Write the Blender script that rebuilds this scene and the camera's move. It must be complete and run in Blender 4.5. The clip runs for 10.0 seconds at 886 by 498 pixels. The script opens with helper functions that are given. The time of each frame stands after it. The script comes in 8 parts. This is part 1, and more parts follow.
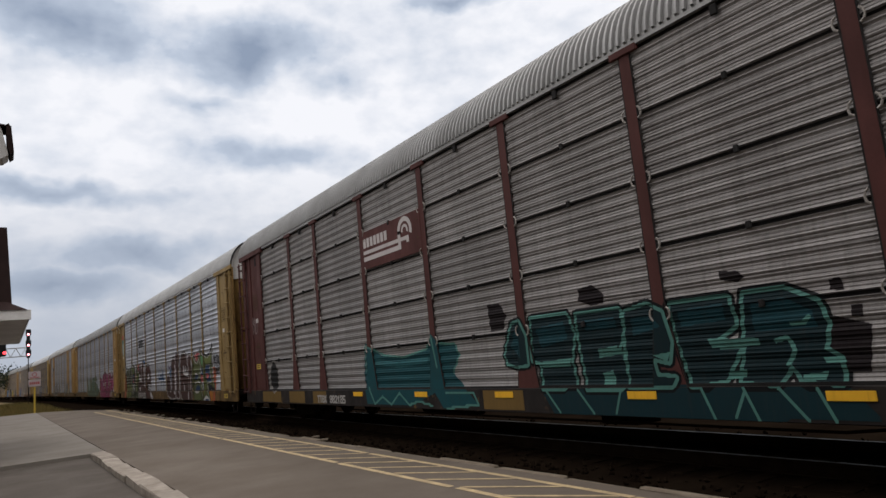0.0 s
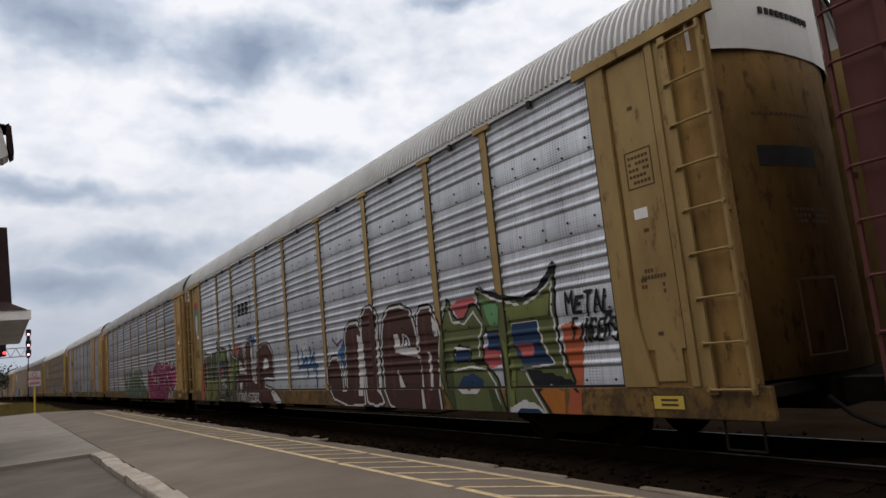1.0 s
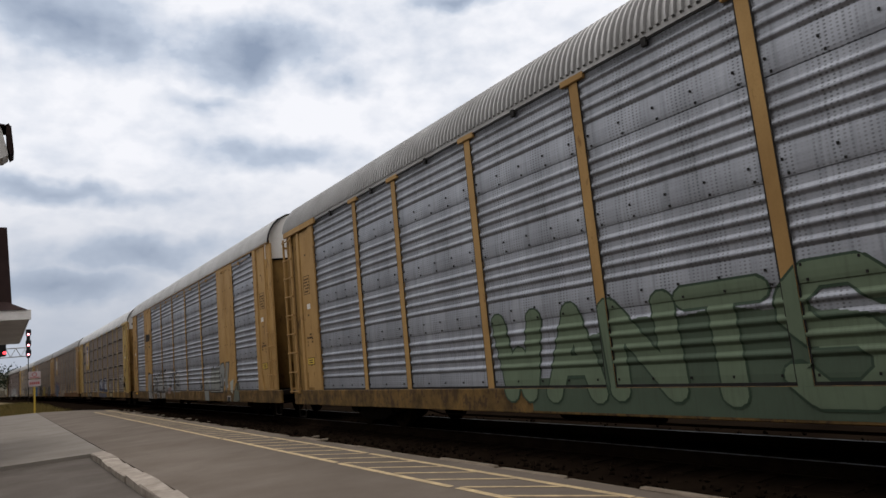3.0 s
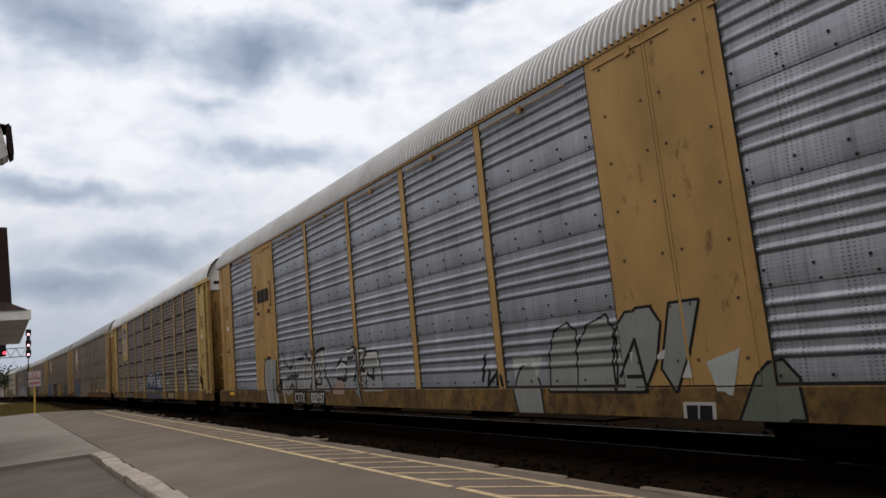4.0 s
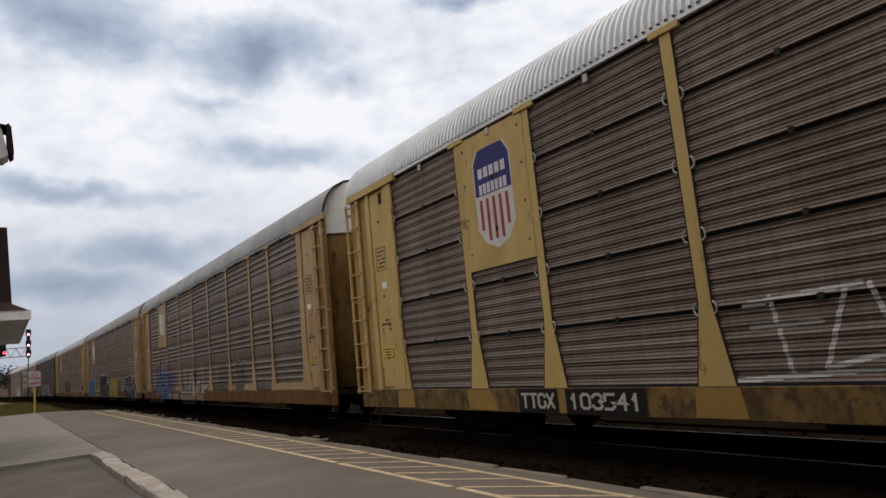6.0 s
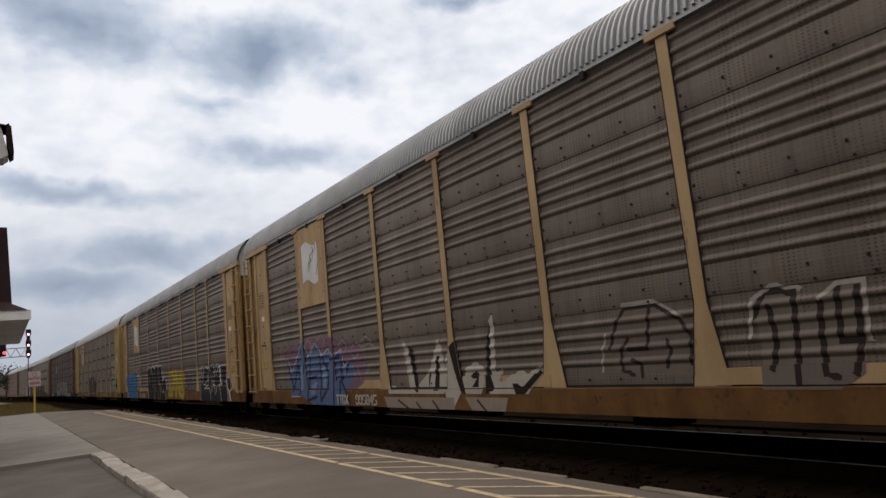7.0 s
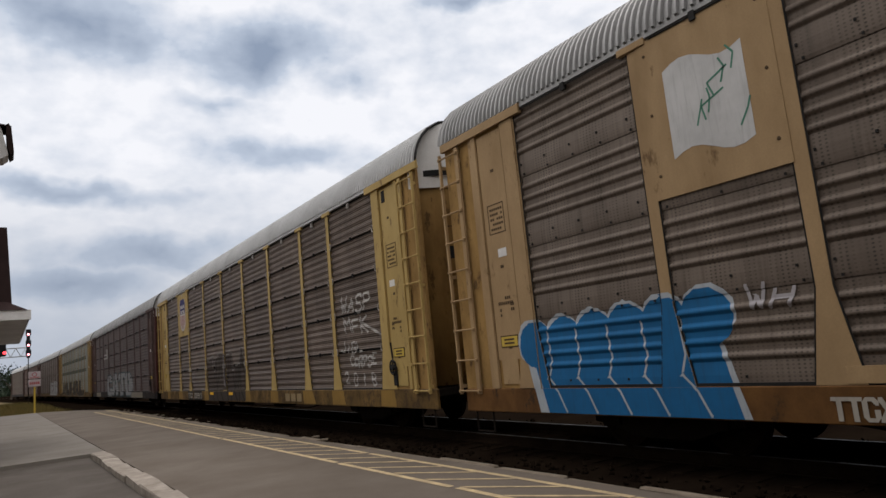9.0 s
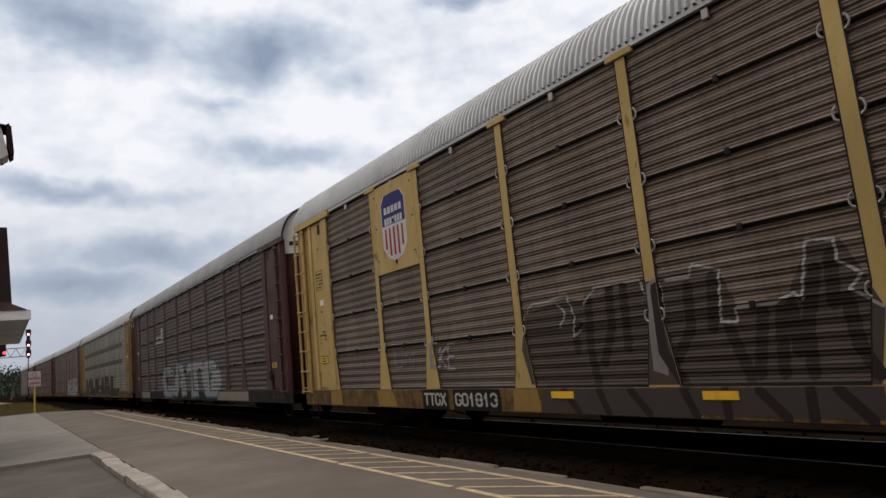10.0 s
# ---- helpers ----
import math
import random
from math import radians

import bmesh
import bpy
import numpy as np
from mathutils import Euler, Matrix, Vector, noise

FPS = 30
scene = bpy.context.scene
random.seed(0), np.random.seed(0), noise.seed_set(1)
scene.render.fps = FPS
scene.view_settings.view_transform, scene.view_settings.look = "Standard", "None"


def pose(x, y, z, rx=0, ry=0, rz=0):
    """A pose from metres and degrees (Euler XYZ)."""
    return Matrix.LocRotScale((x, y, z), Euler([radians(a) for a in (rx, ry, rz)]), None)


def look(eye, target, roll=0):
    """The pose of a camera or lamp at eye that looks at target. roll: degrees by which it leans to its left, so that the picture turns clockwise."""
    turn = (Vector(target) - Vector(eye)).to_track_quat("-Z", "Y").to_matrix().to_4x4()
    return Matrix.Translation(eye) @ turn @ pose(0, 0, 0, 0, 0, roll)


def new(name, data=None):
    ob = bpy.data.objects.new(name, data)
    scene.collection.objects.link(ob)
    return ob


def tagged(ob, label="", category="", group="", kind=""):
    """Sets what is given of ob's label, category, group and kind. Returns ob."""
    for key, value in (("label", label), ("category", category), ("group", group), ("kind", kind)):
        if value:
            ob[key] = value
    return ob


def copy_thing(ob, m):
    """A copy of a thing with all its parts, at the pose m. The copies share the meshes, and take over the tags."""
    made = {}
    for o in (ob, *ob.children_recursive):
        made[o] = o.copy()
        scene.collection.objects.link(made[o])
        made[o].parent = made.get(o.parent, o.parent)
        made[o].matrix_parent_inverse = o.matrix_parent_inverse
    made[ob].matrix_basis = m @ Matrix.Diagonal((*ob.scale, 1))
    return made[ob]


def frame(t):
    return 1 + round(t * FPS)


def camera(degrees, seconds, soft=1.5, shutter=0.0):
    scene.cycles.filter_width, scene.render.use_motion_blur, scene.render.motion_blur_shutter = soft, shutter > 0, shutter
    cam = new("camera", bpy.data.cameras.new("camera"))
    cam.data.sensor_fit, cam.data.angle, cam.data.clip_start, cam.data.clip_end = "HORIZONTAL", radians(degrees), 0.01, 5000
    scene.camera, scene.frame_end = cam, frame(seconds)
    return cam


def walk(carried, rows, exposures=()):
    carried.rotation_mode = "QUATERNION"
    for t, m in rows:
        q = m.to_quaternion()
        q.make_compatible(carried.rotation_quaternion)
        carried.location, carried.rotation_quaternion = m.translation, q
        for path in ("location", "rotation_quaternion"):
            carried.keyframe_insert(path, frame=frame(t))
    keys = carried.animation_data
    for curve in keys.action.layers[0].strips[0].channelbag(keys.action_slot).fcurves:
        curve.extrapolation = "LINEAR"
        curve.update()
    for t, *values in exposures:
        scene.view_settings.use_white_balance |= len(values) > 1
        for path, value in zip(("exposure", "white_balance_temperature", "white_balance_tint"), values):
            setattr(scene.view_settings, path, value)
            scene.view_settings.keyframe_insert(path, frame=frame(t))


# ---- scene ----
cam = camera(66.55, 10.0, soft=1.5, shutter=0.0)
EYE = Vector((0.0, 0.0, 1.6))
CAM_POSE = look(EYE, EYE + Vector((0.5482, 0.82324, 0.14749)), -5.5)
walk(cam, [(0.0, CAM_POSE), (10.0, CAM_POSE)])

# ---------------------------------------------------------------- light
SUN_AZ, SUN_EL = 50.0, 62.0          # degrees right of the track direction, above the horizon
world = bpy.data.worlds.new("overcast_world")
scene.world = world
world.use_nodes = True
wn, wl = world.node_tree.nodes, world.node_tree.links
bg = wn["Background"]
sky = wn.new("ShaderNodeTexSky")
sky.sky_type = "NISHITA"
sky.sun_disc = False
sky.sun_elevation = radians(SUN_EL)
sky.sun_rotation = radians(SUN_AZ)
cloudy = wn.new("ShaderNodeMixRGB")          # a broken cloud deck over the clear sky
cloudy.inputs[0].default_value = 0.72
cloudy.inputs[2].default_value = (7.0, 6.45, 5.75, 1)
wl.new(sky.outputs[0], cloudy.inputs[1])
place = wn.new("ShaderNodeTexCoord")         # an overcast sky is brightest overhead
split = wn.new("ShaderNodeSeparateXYZ")
wl.new(place.outputs["Generated"], split.inputs[0])
rise = wn.new("ShaderNodeMapRange")
rise.inputs[1].default_value, rise.inputs[2].default_value, rise.inputs[3].default_value, rise.inputs[4].default_value = 0.0, 1.0, 0.34, 2.75
wl.new(split.outputs["Z"], rise.inputs[0])
dome = wn.new("ShaderNodeMixRGB")
dome.blend_type = "MULTIPLY"
dome.inputs[0].default_value = 1.0
wl.new(cloudy.outputs[0], dome.inputs[1])
wl.new(rise.outputs[0], dome.inputs[2])
wl.new(dome.outputs[0], bg.inputs[0])
bg.inputs[1].default_value = 0.160
sun = new("sun", bpy.data.lights.new("sun", "SUN"))
sun.data.energy, sun.data.angle, sun.data.color = 0.3, radians(24), (1.0, 0.96, 0.9)
sun_dir = Vector((math.sin(radians(SUN_AZ)) * math.cos(radians(SUN_EL)), math.cos(radians(SUN_AZ)) * math.cos(radians(SUN_EL)), math.sin(radians(SUN_EL))))
sun.matrix_world = look(sun_dir * 60, (0, 0, 0))
scene.view_settings.exposure = 0.0


# ---------------------------------------------------------------- materials
def mat_base(name):
    m = bpy.data.materials.new(name)
    m.use_nodes = True
    t = m.node_tree
    return m, t, t.nodes["Principled BSDF"]


def node(t, kind, **kw):
    n = t.nodes.new(kind)
    for k, v in kw.items():
        n.inputs[k].default_value = v
    return n


def coords(t, scale=(1, 1, 1), use="Object"):
    c = t.nodes.new("ShaderNodeTexCoord")
    mp = t.nodes.new("ShaderNodeMapping")
    mp.inputs["Scale"].default_value = scale
    t.links.new(c.outputs[use], mp.inputs[0])
    return mp.outputs[0]


def noise_tex(t, vec, scale, detail=4.0, rough=0.6):
    n = node(t, "ShaderNodeTexNoise", Scale=scale, Detail=detail, Roughness=rough)
    t.links.new(vec, n.inputs["Vector"])
    return n.outputs["Fac"]


def ramp(t, fac, lo, hi, a=0.0, b=1.0):
    r = t.nodes.new("ShaderNodeMapRange")
    r.clamp = True
    for i, v in zip((1, 2, 3, 4), (lo, hi, a, b)):
        r.inputs[i].default_value = v
    t.links.new(fac, r.inputs[0])
    return r.outputs[0]


def mix(t, fac, a, b, blend="MIX"):
    n = t.nodes.new("ShaderNodeMixRGB")
    n.blend_type = blend
    for i, v in ((0, fac), (1, a), (2, b)):
        if isinstance(v, (int, float)):
            n.inputs[i].default_value = v
        elif isinstance(v, (tuple, list)):
            n.inputs[i].default_value = (*v, 1)
        else:
            t.links.new(v, n.inputs[i])
    return n.outputs[0]


def bump(t, p, height, strength, dist=0.01):
    b = node(t, "ShaderNodeBump", Strength=strength, Distance=dist)
    t.links.new(height, b.inputs["Height"])
    t.links.new(b.outputs[0], p.inputs["Normal"])


def surface(name, col, dark, rough=0.6, metal=0.0, scale=1.2, streak=None, rust=None, rust_at=0.62, grain=40.0, bumped=0.25, spec=0.4):
    """A painted, stony or metal surface with stains at two scales; streak runs them down the surface."""
    m, t, p = mat_base(name)
    v = coords(t, (1, 1, 1))
    vs = coords(t, streak) if streak else v
    big = noise_tex(t, vs, scale, 5.0, 0.62)
    fine = noise_tex(t, v, grain, 3.0, 0.7)
    c = mix(t, ramp(t, big, 0.35, 0.68), col, dark)
    c = mix(t, ramp(t, fine, 0.3, 0.75, 0.0, 0.35), c, tuple(x * 0.55 for x in col))
    if rust:
        spots = noise_tex(t, vs, scale * 2.7, 6.0, 0.7)
        c = mix(t, ramp(t, spots, rust_at, rust_at + 0.09, 0.0, 0.85), c, rust)
    oi = t.nodes.new("ShaderNodeObjectInfo")
    c = mix(t, ramp(t, oi.outputs["Random"], 0, 1, 0.0, 0.22), c, tuple(x * 0.6 for x in col))
    t.links.new(c, p.inputs["Base Color"])
    p.inputs["Metallic"].default_value = metal
    p.inputs["Specular IOR Level"].default_value = spec
    t.links.new(ramp(t, big, 0.3, 0.7, rough - 0.1, rough + 0.15), p.inputs["Roughness"])
    bump(t, p, fine, bumped, 0.004)
    return m


def perforated(name, col, dark, metal=0.35, rough=0.5, pitch=0.042, rust=(0.10, 0.055, 0.03), columns=1.0):
    """Galvanised side sheet: rows of small round holes, dust that runs down it, dull zinc."""
    m, t, p = mat_base(name)
    v = coords(t)
    big = noise_tex(t, coords(t, (0.5, 0.45, 0.22)), 1.6, 5.0, 0.65)
    runs = noise_tex(t, coords(t, (3, 7.0, 0.5)), 1.5, 4.0, 0.6)
    fine = noise_tex(t, v, 55.0, 3.0, 0.7)
    c = mix(t, ramp(t, big, 0.36, 0.66), col, dark)
    c = mix(t, ramp(t, runs, 0.5, 0.75, 0.0, 0.5), c, tuple(x * 0.62 for x in dark))
    c = mix(t, ramp(t, noise_tex(t, coords(t, (1, 1.5, 0.8)), 3.1, 6.0, 0.7), 0.68, 0.78, 0.0, 0.6), c, rust)
    oi = t.nodes.new("ShaderNodeObjectInfo")
    c = mix(t, ramp(t, oi.outputs["Random"], 0, 1, 0.0, 0.35), c, tuple(x * 0.6 for x in dark))
    sep = t.nodes.new("ShaderNodeSeparateXYZ")
    t.links.new(v, sep.inputs[0])
    waves = []
    for axis, step in (("Y", pitch * 1.5), ("Z", pitch)):
        a = t.nodes.new("ShaderNodeMath")
        a.operation = "MULTIPLY"
        a.inputs[1].default_value = 2 * math.pi / step
        t.links.new(sep.outputs[axis], a.inputs[0])
        s = t.nodes.new("ShaderNodeMath")
        s.operation = "COSINE"
        t.links.new(a.outputs[0], s.inputs[0])
        waves.append(s.outputs[0])
    dots = t.nodes.new("ShaderNodeMath")
    dots.operation = "ADD"
    t.links.new(waves[0], dots.inputs[0])
    t.links.new(waves[1], dots.inputs[1])
    cols = noise_tex(t, coords(t, (0.0, 1.0, 0.06)), 5.5, 2.0, 0.5)
    holes = mix(t, 1.0, ramp(t, dots.outputs[0], 0.75, 1.25), ramp(t, cols, 0.40, 0.66, 0.15, columns), "MULTIPLY")
    c = mix(t, ramp(t, holes, 0, 1, 0, 0.6), c, (0.012, 0.011, 0.01))
    t.links.new(c, p.inputs["Base Color"])
    p.inputs["Metallic"].default_value = metal
    p.inputs["Specular IOR Level"].default_value = 0.2
    t.links.new(ramp(t, fine, 0.2, 0.8, rough - 0.12, rough + 0.15), p.inputs["Roughness"])
    bump(t, p, fine, 0.2, 0.003)
    return m


def paint(name, col, rough=0.5, worn=0.35):
    """Spray paint: nearly even, a little dusty, thinner in places."""
    m, t, p = mat_base(name)
    v = coords(t)
    c = mix(t, ramp(t, noise_tex(t, v, 2.2, 4.0, 0.6), 0.35, 0.7, 0.0, worn), col, tuple(x * 0.5 + 0.006 for x in col))
    c = mix(t, ramp(t, noise_tex(t, coords(t, (2, 9, 0.7)), 2.5, 4.0), 0.5, 0.8, 0.0, 0.25), c, (0.035, 0.03, 0.025))
    t.links.new(c, p.inputs["Base Color"])
    p.inputs["Roughness"].default_value = rough + 0.15
    p.inputs["Specular IOR Level"].default_value = 0.12
    return m


def glow(name, col, strength):
    m, t, p = mat_base(name)
    p.inputs["Base Color"].default_value = (*col, 1)
    p.inputs["Emission Color"].default_value = (*col, 1)
    p.inputs["Emission Strength"].default_value = strength
    return m


PAINTS = {}


def colour(r, g, b):
    key = (r, g, b)
    if key not in PAINTS:
        PAINTS[key] = paint("paint", tuple(c * 0.72 for c in key))
    return PAINTS[key]


M_ASPHALT = surface("asphalt_platform", (0.116, 0.095, 0.077), (0.086, 0.070, 0.056), 0.9, scale=0.5, grain=34, bumped=0.6, spec=0.2)
M_ASPHALT_DARK = surface("asphalt_lot", (0.082, 0.070, 0.060), (0.056, 0.047, 0.040), 0.92, scale=0.7, grain=90, bumped=0.6, spec=0.2)
M_CONCRETE = surface("concrete_slab", (0.180, 0.162, 0.142), (0.140, 0.125, 0.108), 0.88, scale=0.6, grain=60, bumped=0.4, spec=0.2)
M_KERB = surface("kerb_concrete", (0.30, 0.265, 0.23), (0.16, 0.135, 0.11), 0.9, scale=2.5, grain=45, bumped=0.8, spec=0.2)
M_LINE = surface("line_paint_yellow", (0.48, 0.37, 0.21), (0.24, 0.19, 0.125), 0.85, scale=4.0, grain=70, bumped=0.3, spec=0.2)
# near black: the shade under the train is put into the stone's colour
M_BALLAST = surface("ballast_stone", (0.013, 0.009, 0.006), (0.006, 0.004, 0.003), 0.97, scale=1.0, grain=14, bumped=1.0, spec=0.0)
M_EDGE = surface("edging_concrete", (0.20, 0.165, 0.13), (0.10, 0.08, 0.06), 0.92, scale=2.2, grain=40, bumped=0.8, spec=0.1)
M_PLATE = surface("sign_plate", (0.42, 0.36, 0.37), (0.32, 0.27, 0.28), 0.7, scale=3.0, grain=30, bumped=0.1)
M_SOIL = surface("dry_soil", (0.16, 0.115, 0.06), (0.10, 0.085, 0.04), 0.95, scale=0.12, grain=8, bumped=0.8, spec=0.1)
M_GRASS = surface("dry_grass", (0.20, 0.145, 0.055), (0.10, 0.105, 0.035), 0.9, scale=0.4, grain=6, bumped=0.2, spec=0.1)
M_LEAF = surface("leaves", (0.016, 0.028, 0.012), (0.008, 0.014, 0.007), 0.8, scale=0.8, grain=5, bumped=0.2, spec=0.2)
M_BARK = surface("bark", (0.09, 0.07, 0.05), (0.05, 0.04, 0.03), 0.95, scale=2, grain=20, bumped=0.8)
# tie and rail colours are pulled down to hold the train's shade
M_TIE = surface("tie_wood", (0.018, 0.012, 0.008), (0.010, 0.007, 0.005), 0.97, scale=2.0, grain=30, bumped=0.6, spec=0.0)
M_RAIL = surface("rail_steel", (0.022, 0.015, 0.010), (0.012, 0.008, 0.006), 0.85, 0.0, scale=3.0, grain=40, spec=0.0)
M_RAILTOP = surface("rail_polished", (0.05, 0.042, 0.035), (0.03, 0.025, 0.02), 0.55, 0.3, scale=5.0, grain=40, bumped=0.05, spec=0.2)
# darkened well below bare iron, standing in for shade beneath the cars
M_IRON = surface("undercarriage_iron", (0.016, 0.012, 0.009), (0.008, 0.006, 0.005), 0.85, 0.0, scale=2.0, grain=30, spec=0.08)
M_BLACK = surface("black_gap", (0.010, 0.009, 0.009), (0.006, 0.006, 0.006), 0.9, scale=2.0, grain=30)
M_WHITE_TRIM = surface("white_trim", (0.62, 0.61, 0.60), (0.48, 0.47, 0.46), 0.6, scale=1.0, grain=20, bumped=0.1)
M_SHINGLE = surface("brown_shingle", (0.032, 0.020, 0.019), (0.018, 0.012, 0.012), 0.9, scale=2.0, grain=14, bumped=0.8, spec=0.05)
M_BRICK = surface("brown_brick", (0.060, 0.032, 0.028), (0.035, 0.02, 0.018), 0.9, scale=2.0, grain=18, bumped=0.6)
M_GALV = surface("galvanised_steel", (0.35, 0.36, 0.37), (0.25, 0.255, 0.26), 0.5, 0.5, scale=1.0, grain=20)
M_YELLOW = surface("yellow_post_paint", (0.60, 0.42, 0.05), (0.45, 0.30, 0.04), 0.6, scale=2.0, grain=20)
M_REFLECT = paint("reflector_yellow", (0.72, 0.40, 0.03), 0.45, 0.2)
M_SIGNAL = paint("signal_black", (0.010, 0.010, 0.011), 0.6)
M_REDLIGHT = glow("signal_red", (1.0, 0.06, 0.08), 2.5)
M_WHITELIGHT = glow("signal_lens", (1.0, 0.34, 0.40), 4.0)

# ---------------------------------------------------------------- mesh helpers


def mesh_object(name, bm, mats, parent=None, label="", smooth=False):
    me = bpy.data.meshes.new(name)
    bm.normal_update()
    bm.to_mesh(me)
    bm.free()
    for m in (mats if isinstance(mats, (list, tuple)) else [mats]):
        me.materials.append(m)
    if smooth:
        for f in me.polygons:
            f.use_smooth = True
    ob = new(name, me)
    if parent is not None:
        ob.parent = parent
    if label:
        tagged(ob, label)
    return ob


def part(name, bm, material, parent, label="", smooth=False):
    return mesh_object(name, bm, material, parent, label, smooth)


def share(name, me, parent, loc=(0, 0, 0)):
    """Another object on a mesh that is there already."""
    ob = new(name, me)
    ob.parent = parent
    ob.location = loc
    return ob


def box(bm, x0, x1, y0, y1, z0, z1, mi=0, bevel=0.0):
    vs = [bm.verts.new((x, y, z)) for x in (x0, x1) for y in (y0, y1) for z in (z0, z1)]
    fs = []
    for idx in ((0, 1, 3, 2), (4, 6, 7, 5), (0, 4, 5, 1), (2, 3, 7, 6), (0, 2, 6, 4), (1, 5, 7, 3)):
        f = bm.faces.new([vs[i] for i in idx])
        f.material_index = mi
        fs.append(f)
    if bevel:
        es = list({e for f in fs for e in f.edges})
        bmesh.ops.bevel(bm, geom=es, offset=bevel, segments=1, affect="EDGES")
    return vs


def prism(bm, pts, axis_vec, mi=0):
    """A closed outline of points pushed along a vector."""
    a = [bm.verts.new(p) for p in pts]
    b = [bm.verts.new(Vector(p) + Vector(axis_vec)) for p in pts]
    n = len(pts)
    fs = [bm.faces.new(a), bm.faces.new(b[::-1])]
    for i in range(n):
        fs.append(bm.faces.new((a[i], b[i], b[(i + 1) % n], a[(i + 1) % n])))
    for f in fs:
        f.material_index = mi
    bmesh.ops.recalc_face_normals(bm, faces=fs)


def rod(bm, a, b, r, n=6, mi=0, r2=None):
    a, b = Vector(a), Vector(b)
    d = (b - a).normalized()
    s = d.orthogonal().normalized()
    u = d.cross(s)
    ra, rb = r, (r if r2 is None else r2)
    va = [bm.verts.new(a + ra * (math.cos(2 * math.pi * i / n) * s + math.sin(2 * math.pi * i / n) * u)) for i in range(n)]
    vb = [bm.verts.new(b + rb * (math.cos(2 * math.pi * i / n) * s + math.sin(2 * math.pi * i / n) * u)) for i in range(n)]
    fs = [bm.faces.new(va[::-1]), bm.faces.new(vb)]
    for i in range(n):
        fs.append(bm.faces.new((va[i], va[(i + 1) % n], vb[(i + 1) % n], vb[i])))
    for f in fs:
        f.material_index = mi


def disc_wheel(bm, profile, axis="x", n=24):
    """Turn a profile of (along the axle, radius) round the x axis."""
    rings = []
    for (a, r) in profile:
        rings.append([bm.verts.new((a, r * math.cos(2 * math.pi * i / n), r * math.sin(2 * math.pi * i / n))) for i in range(n)])
    for p, q in zip(rings, rings[1:]):
        for i in range(n):
            bm.faces.new((p[i], p[(i + 1) % n], q[(i + 1) % n], q[i]))
    bm.faces.new(rings[0][::-1])
    bm.faces.new(rings[-1])


# ---------------------------------------------------------------- track line
CENTRE, BEND, RADIUS = 8.66, 25.0, 2413.7     # straight past the platform, then a long left-hand curve
RAIL_TOP = -0.08


def on_track(s, off=0.0):
    """The place s metres along the centre line, off metres to its left, and the heading there in degrees."""
    if s < BEND:
        return CENTRE - off, s, 0.0
    a = (s - BEND) / RADIUS
    return CENTRE - RADIUS + (RADIUS - off) * math.cos(a), BEND + (RADIUS - off) * math.sin(a), math.degrees(a)


def sweep(bm, section, s_list, mi=0, close=True):
    """Carry a section of (off to the left, height) along the track."""
    rings = []
    for s in s_list:
        ring = []
        for off, z in section:
            x, y, _ = on_track(s, off)
            ring.append(bm.verts.new((x, y, z)))
        rings.append(ring)
    n = len(section)
    for p, q in zip(rings, rings[1:]):
        for i in range(n if close else n - 1):
            f = bm.faces.new((p[i], q[i], q[(i + 1) % n], p[(i + 1) % n]))
            f.material_index = mi


STATIONS = [-60, -20, 0, 25] + list(range(35, 460, 12))


# ---------------------------------------------------------------- ground, track, platform
def build_ground():
    bm = bmesh.new()
    ring = [bm.verts.new((x, y, -0.62)) for x, y in ((-2500, -2500), (2500, -2500), (2500, 2500), (-2500, 2500))]
    bm.faces.new(ring)
    tagged(mesh_object("ground", bm, M_SOIL), "dry brown soil and stubble beside the railway line", "ground", kind="structure")
    bm = bmesh.new()
    # runs 34 m right so the ground seen under the cars stays black
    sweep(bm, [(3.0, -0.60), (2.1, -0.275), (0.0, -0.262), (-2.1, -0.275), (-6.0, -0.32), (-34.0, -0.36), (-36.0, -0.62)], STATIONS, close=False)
    tagged(mesh_object("track_bed", bm, M_BALLAST), "near-black ballast bed with the train's shade in its colour", "track bed", kind="structure")
    rng = random.Random(5)
    bm = bmesh.new()
    for i in range(2600):
        s, off = rng.uniform(2, 46), rng.choice([rng.uniform(-2.6, 2.6), rng.uniform(1.5, 2.9)])
        x, y, _ = on_track(s, off)
        r = rng.uniform(0.025, 0.06)
        z = -0.268 - max(0, abs(off) - 2.1) * 0.32
        m = Matrix.Translation((x, y, z + r * 0.3)) @ Euler((rng.random() * 6, rng.random() * 6, rng.random() * 6)).to_matrix().to_4x4()
        vs = [bm.verts.new(m @ (Vector(p) * r * rng.uniform(0.7, 1.2))) for p in ((1, 0, 0), (-1, 0, 0), (0, 1, 0), (0, -1, 0), (0, 0, 0.8), (0, 0, -0.8))]
        for a, b, c in ((0, 2, 4), (2, 1, 4), (1, 3, 4), (3, 0, 4), (2, 0, 5), (1, 2, 5), (3, 1, 5), (0, 3, 5)):
            bm.faces.new((vs[a], vs[b], vs[c]))
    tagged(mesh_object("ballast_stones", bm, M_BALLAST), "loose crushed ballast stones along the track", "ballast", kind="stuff")


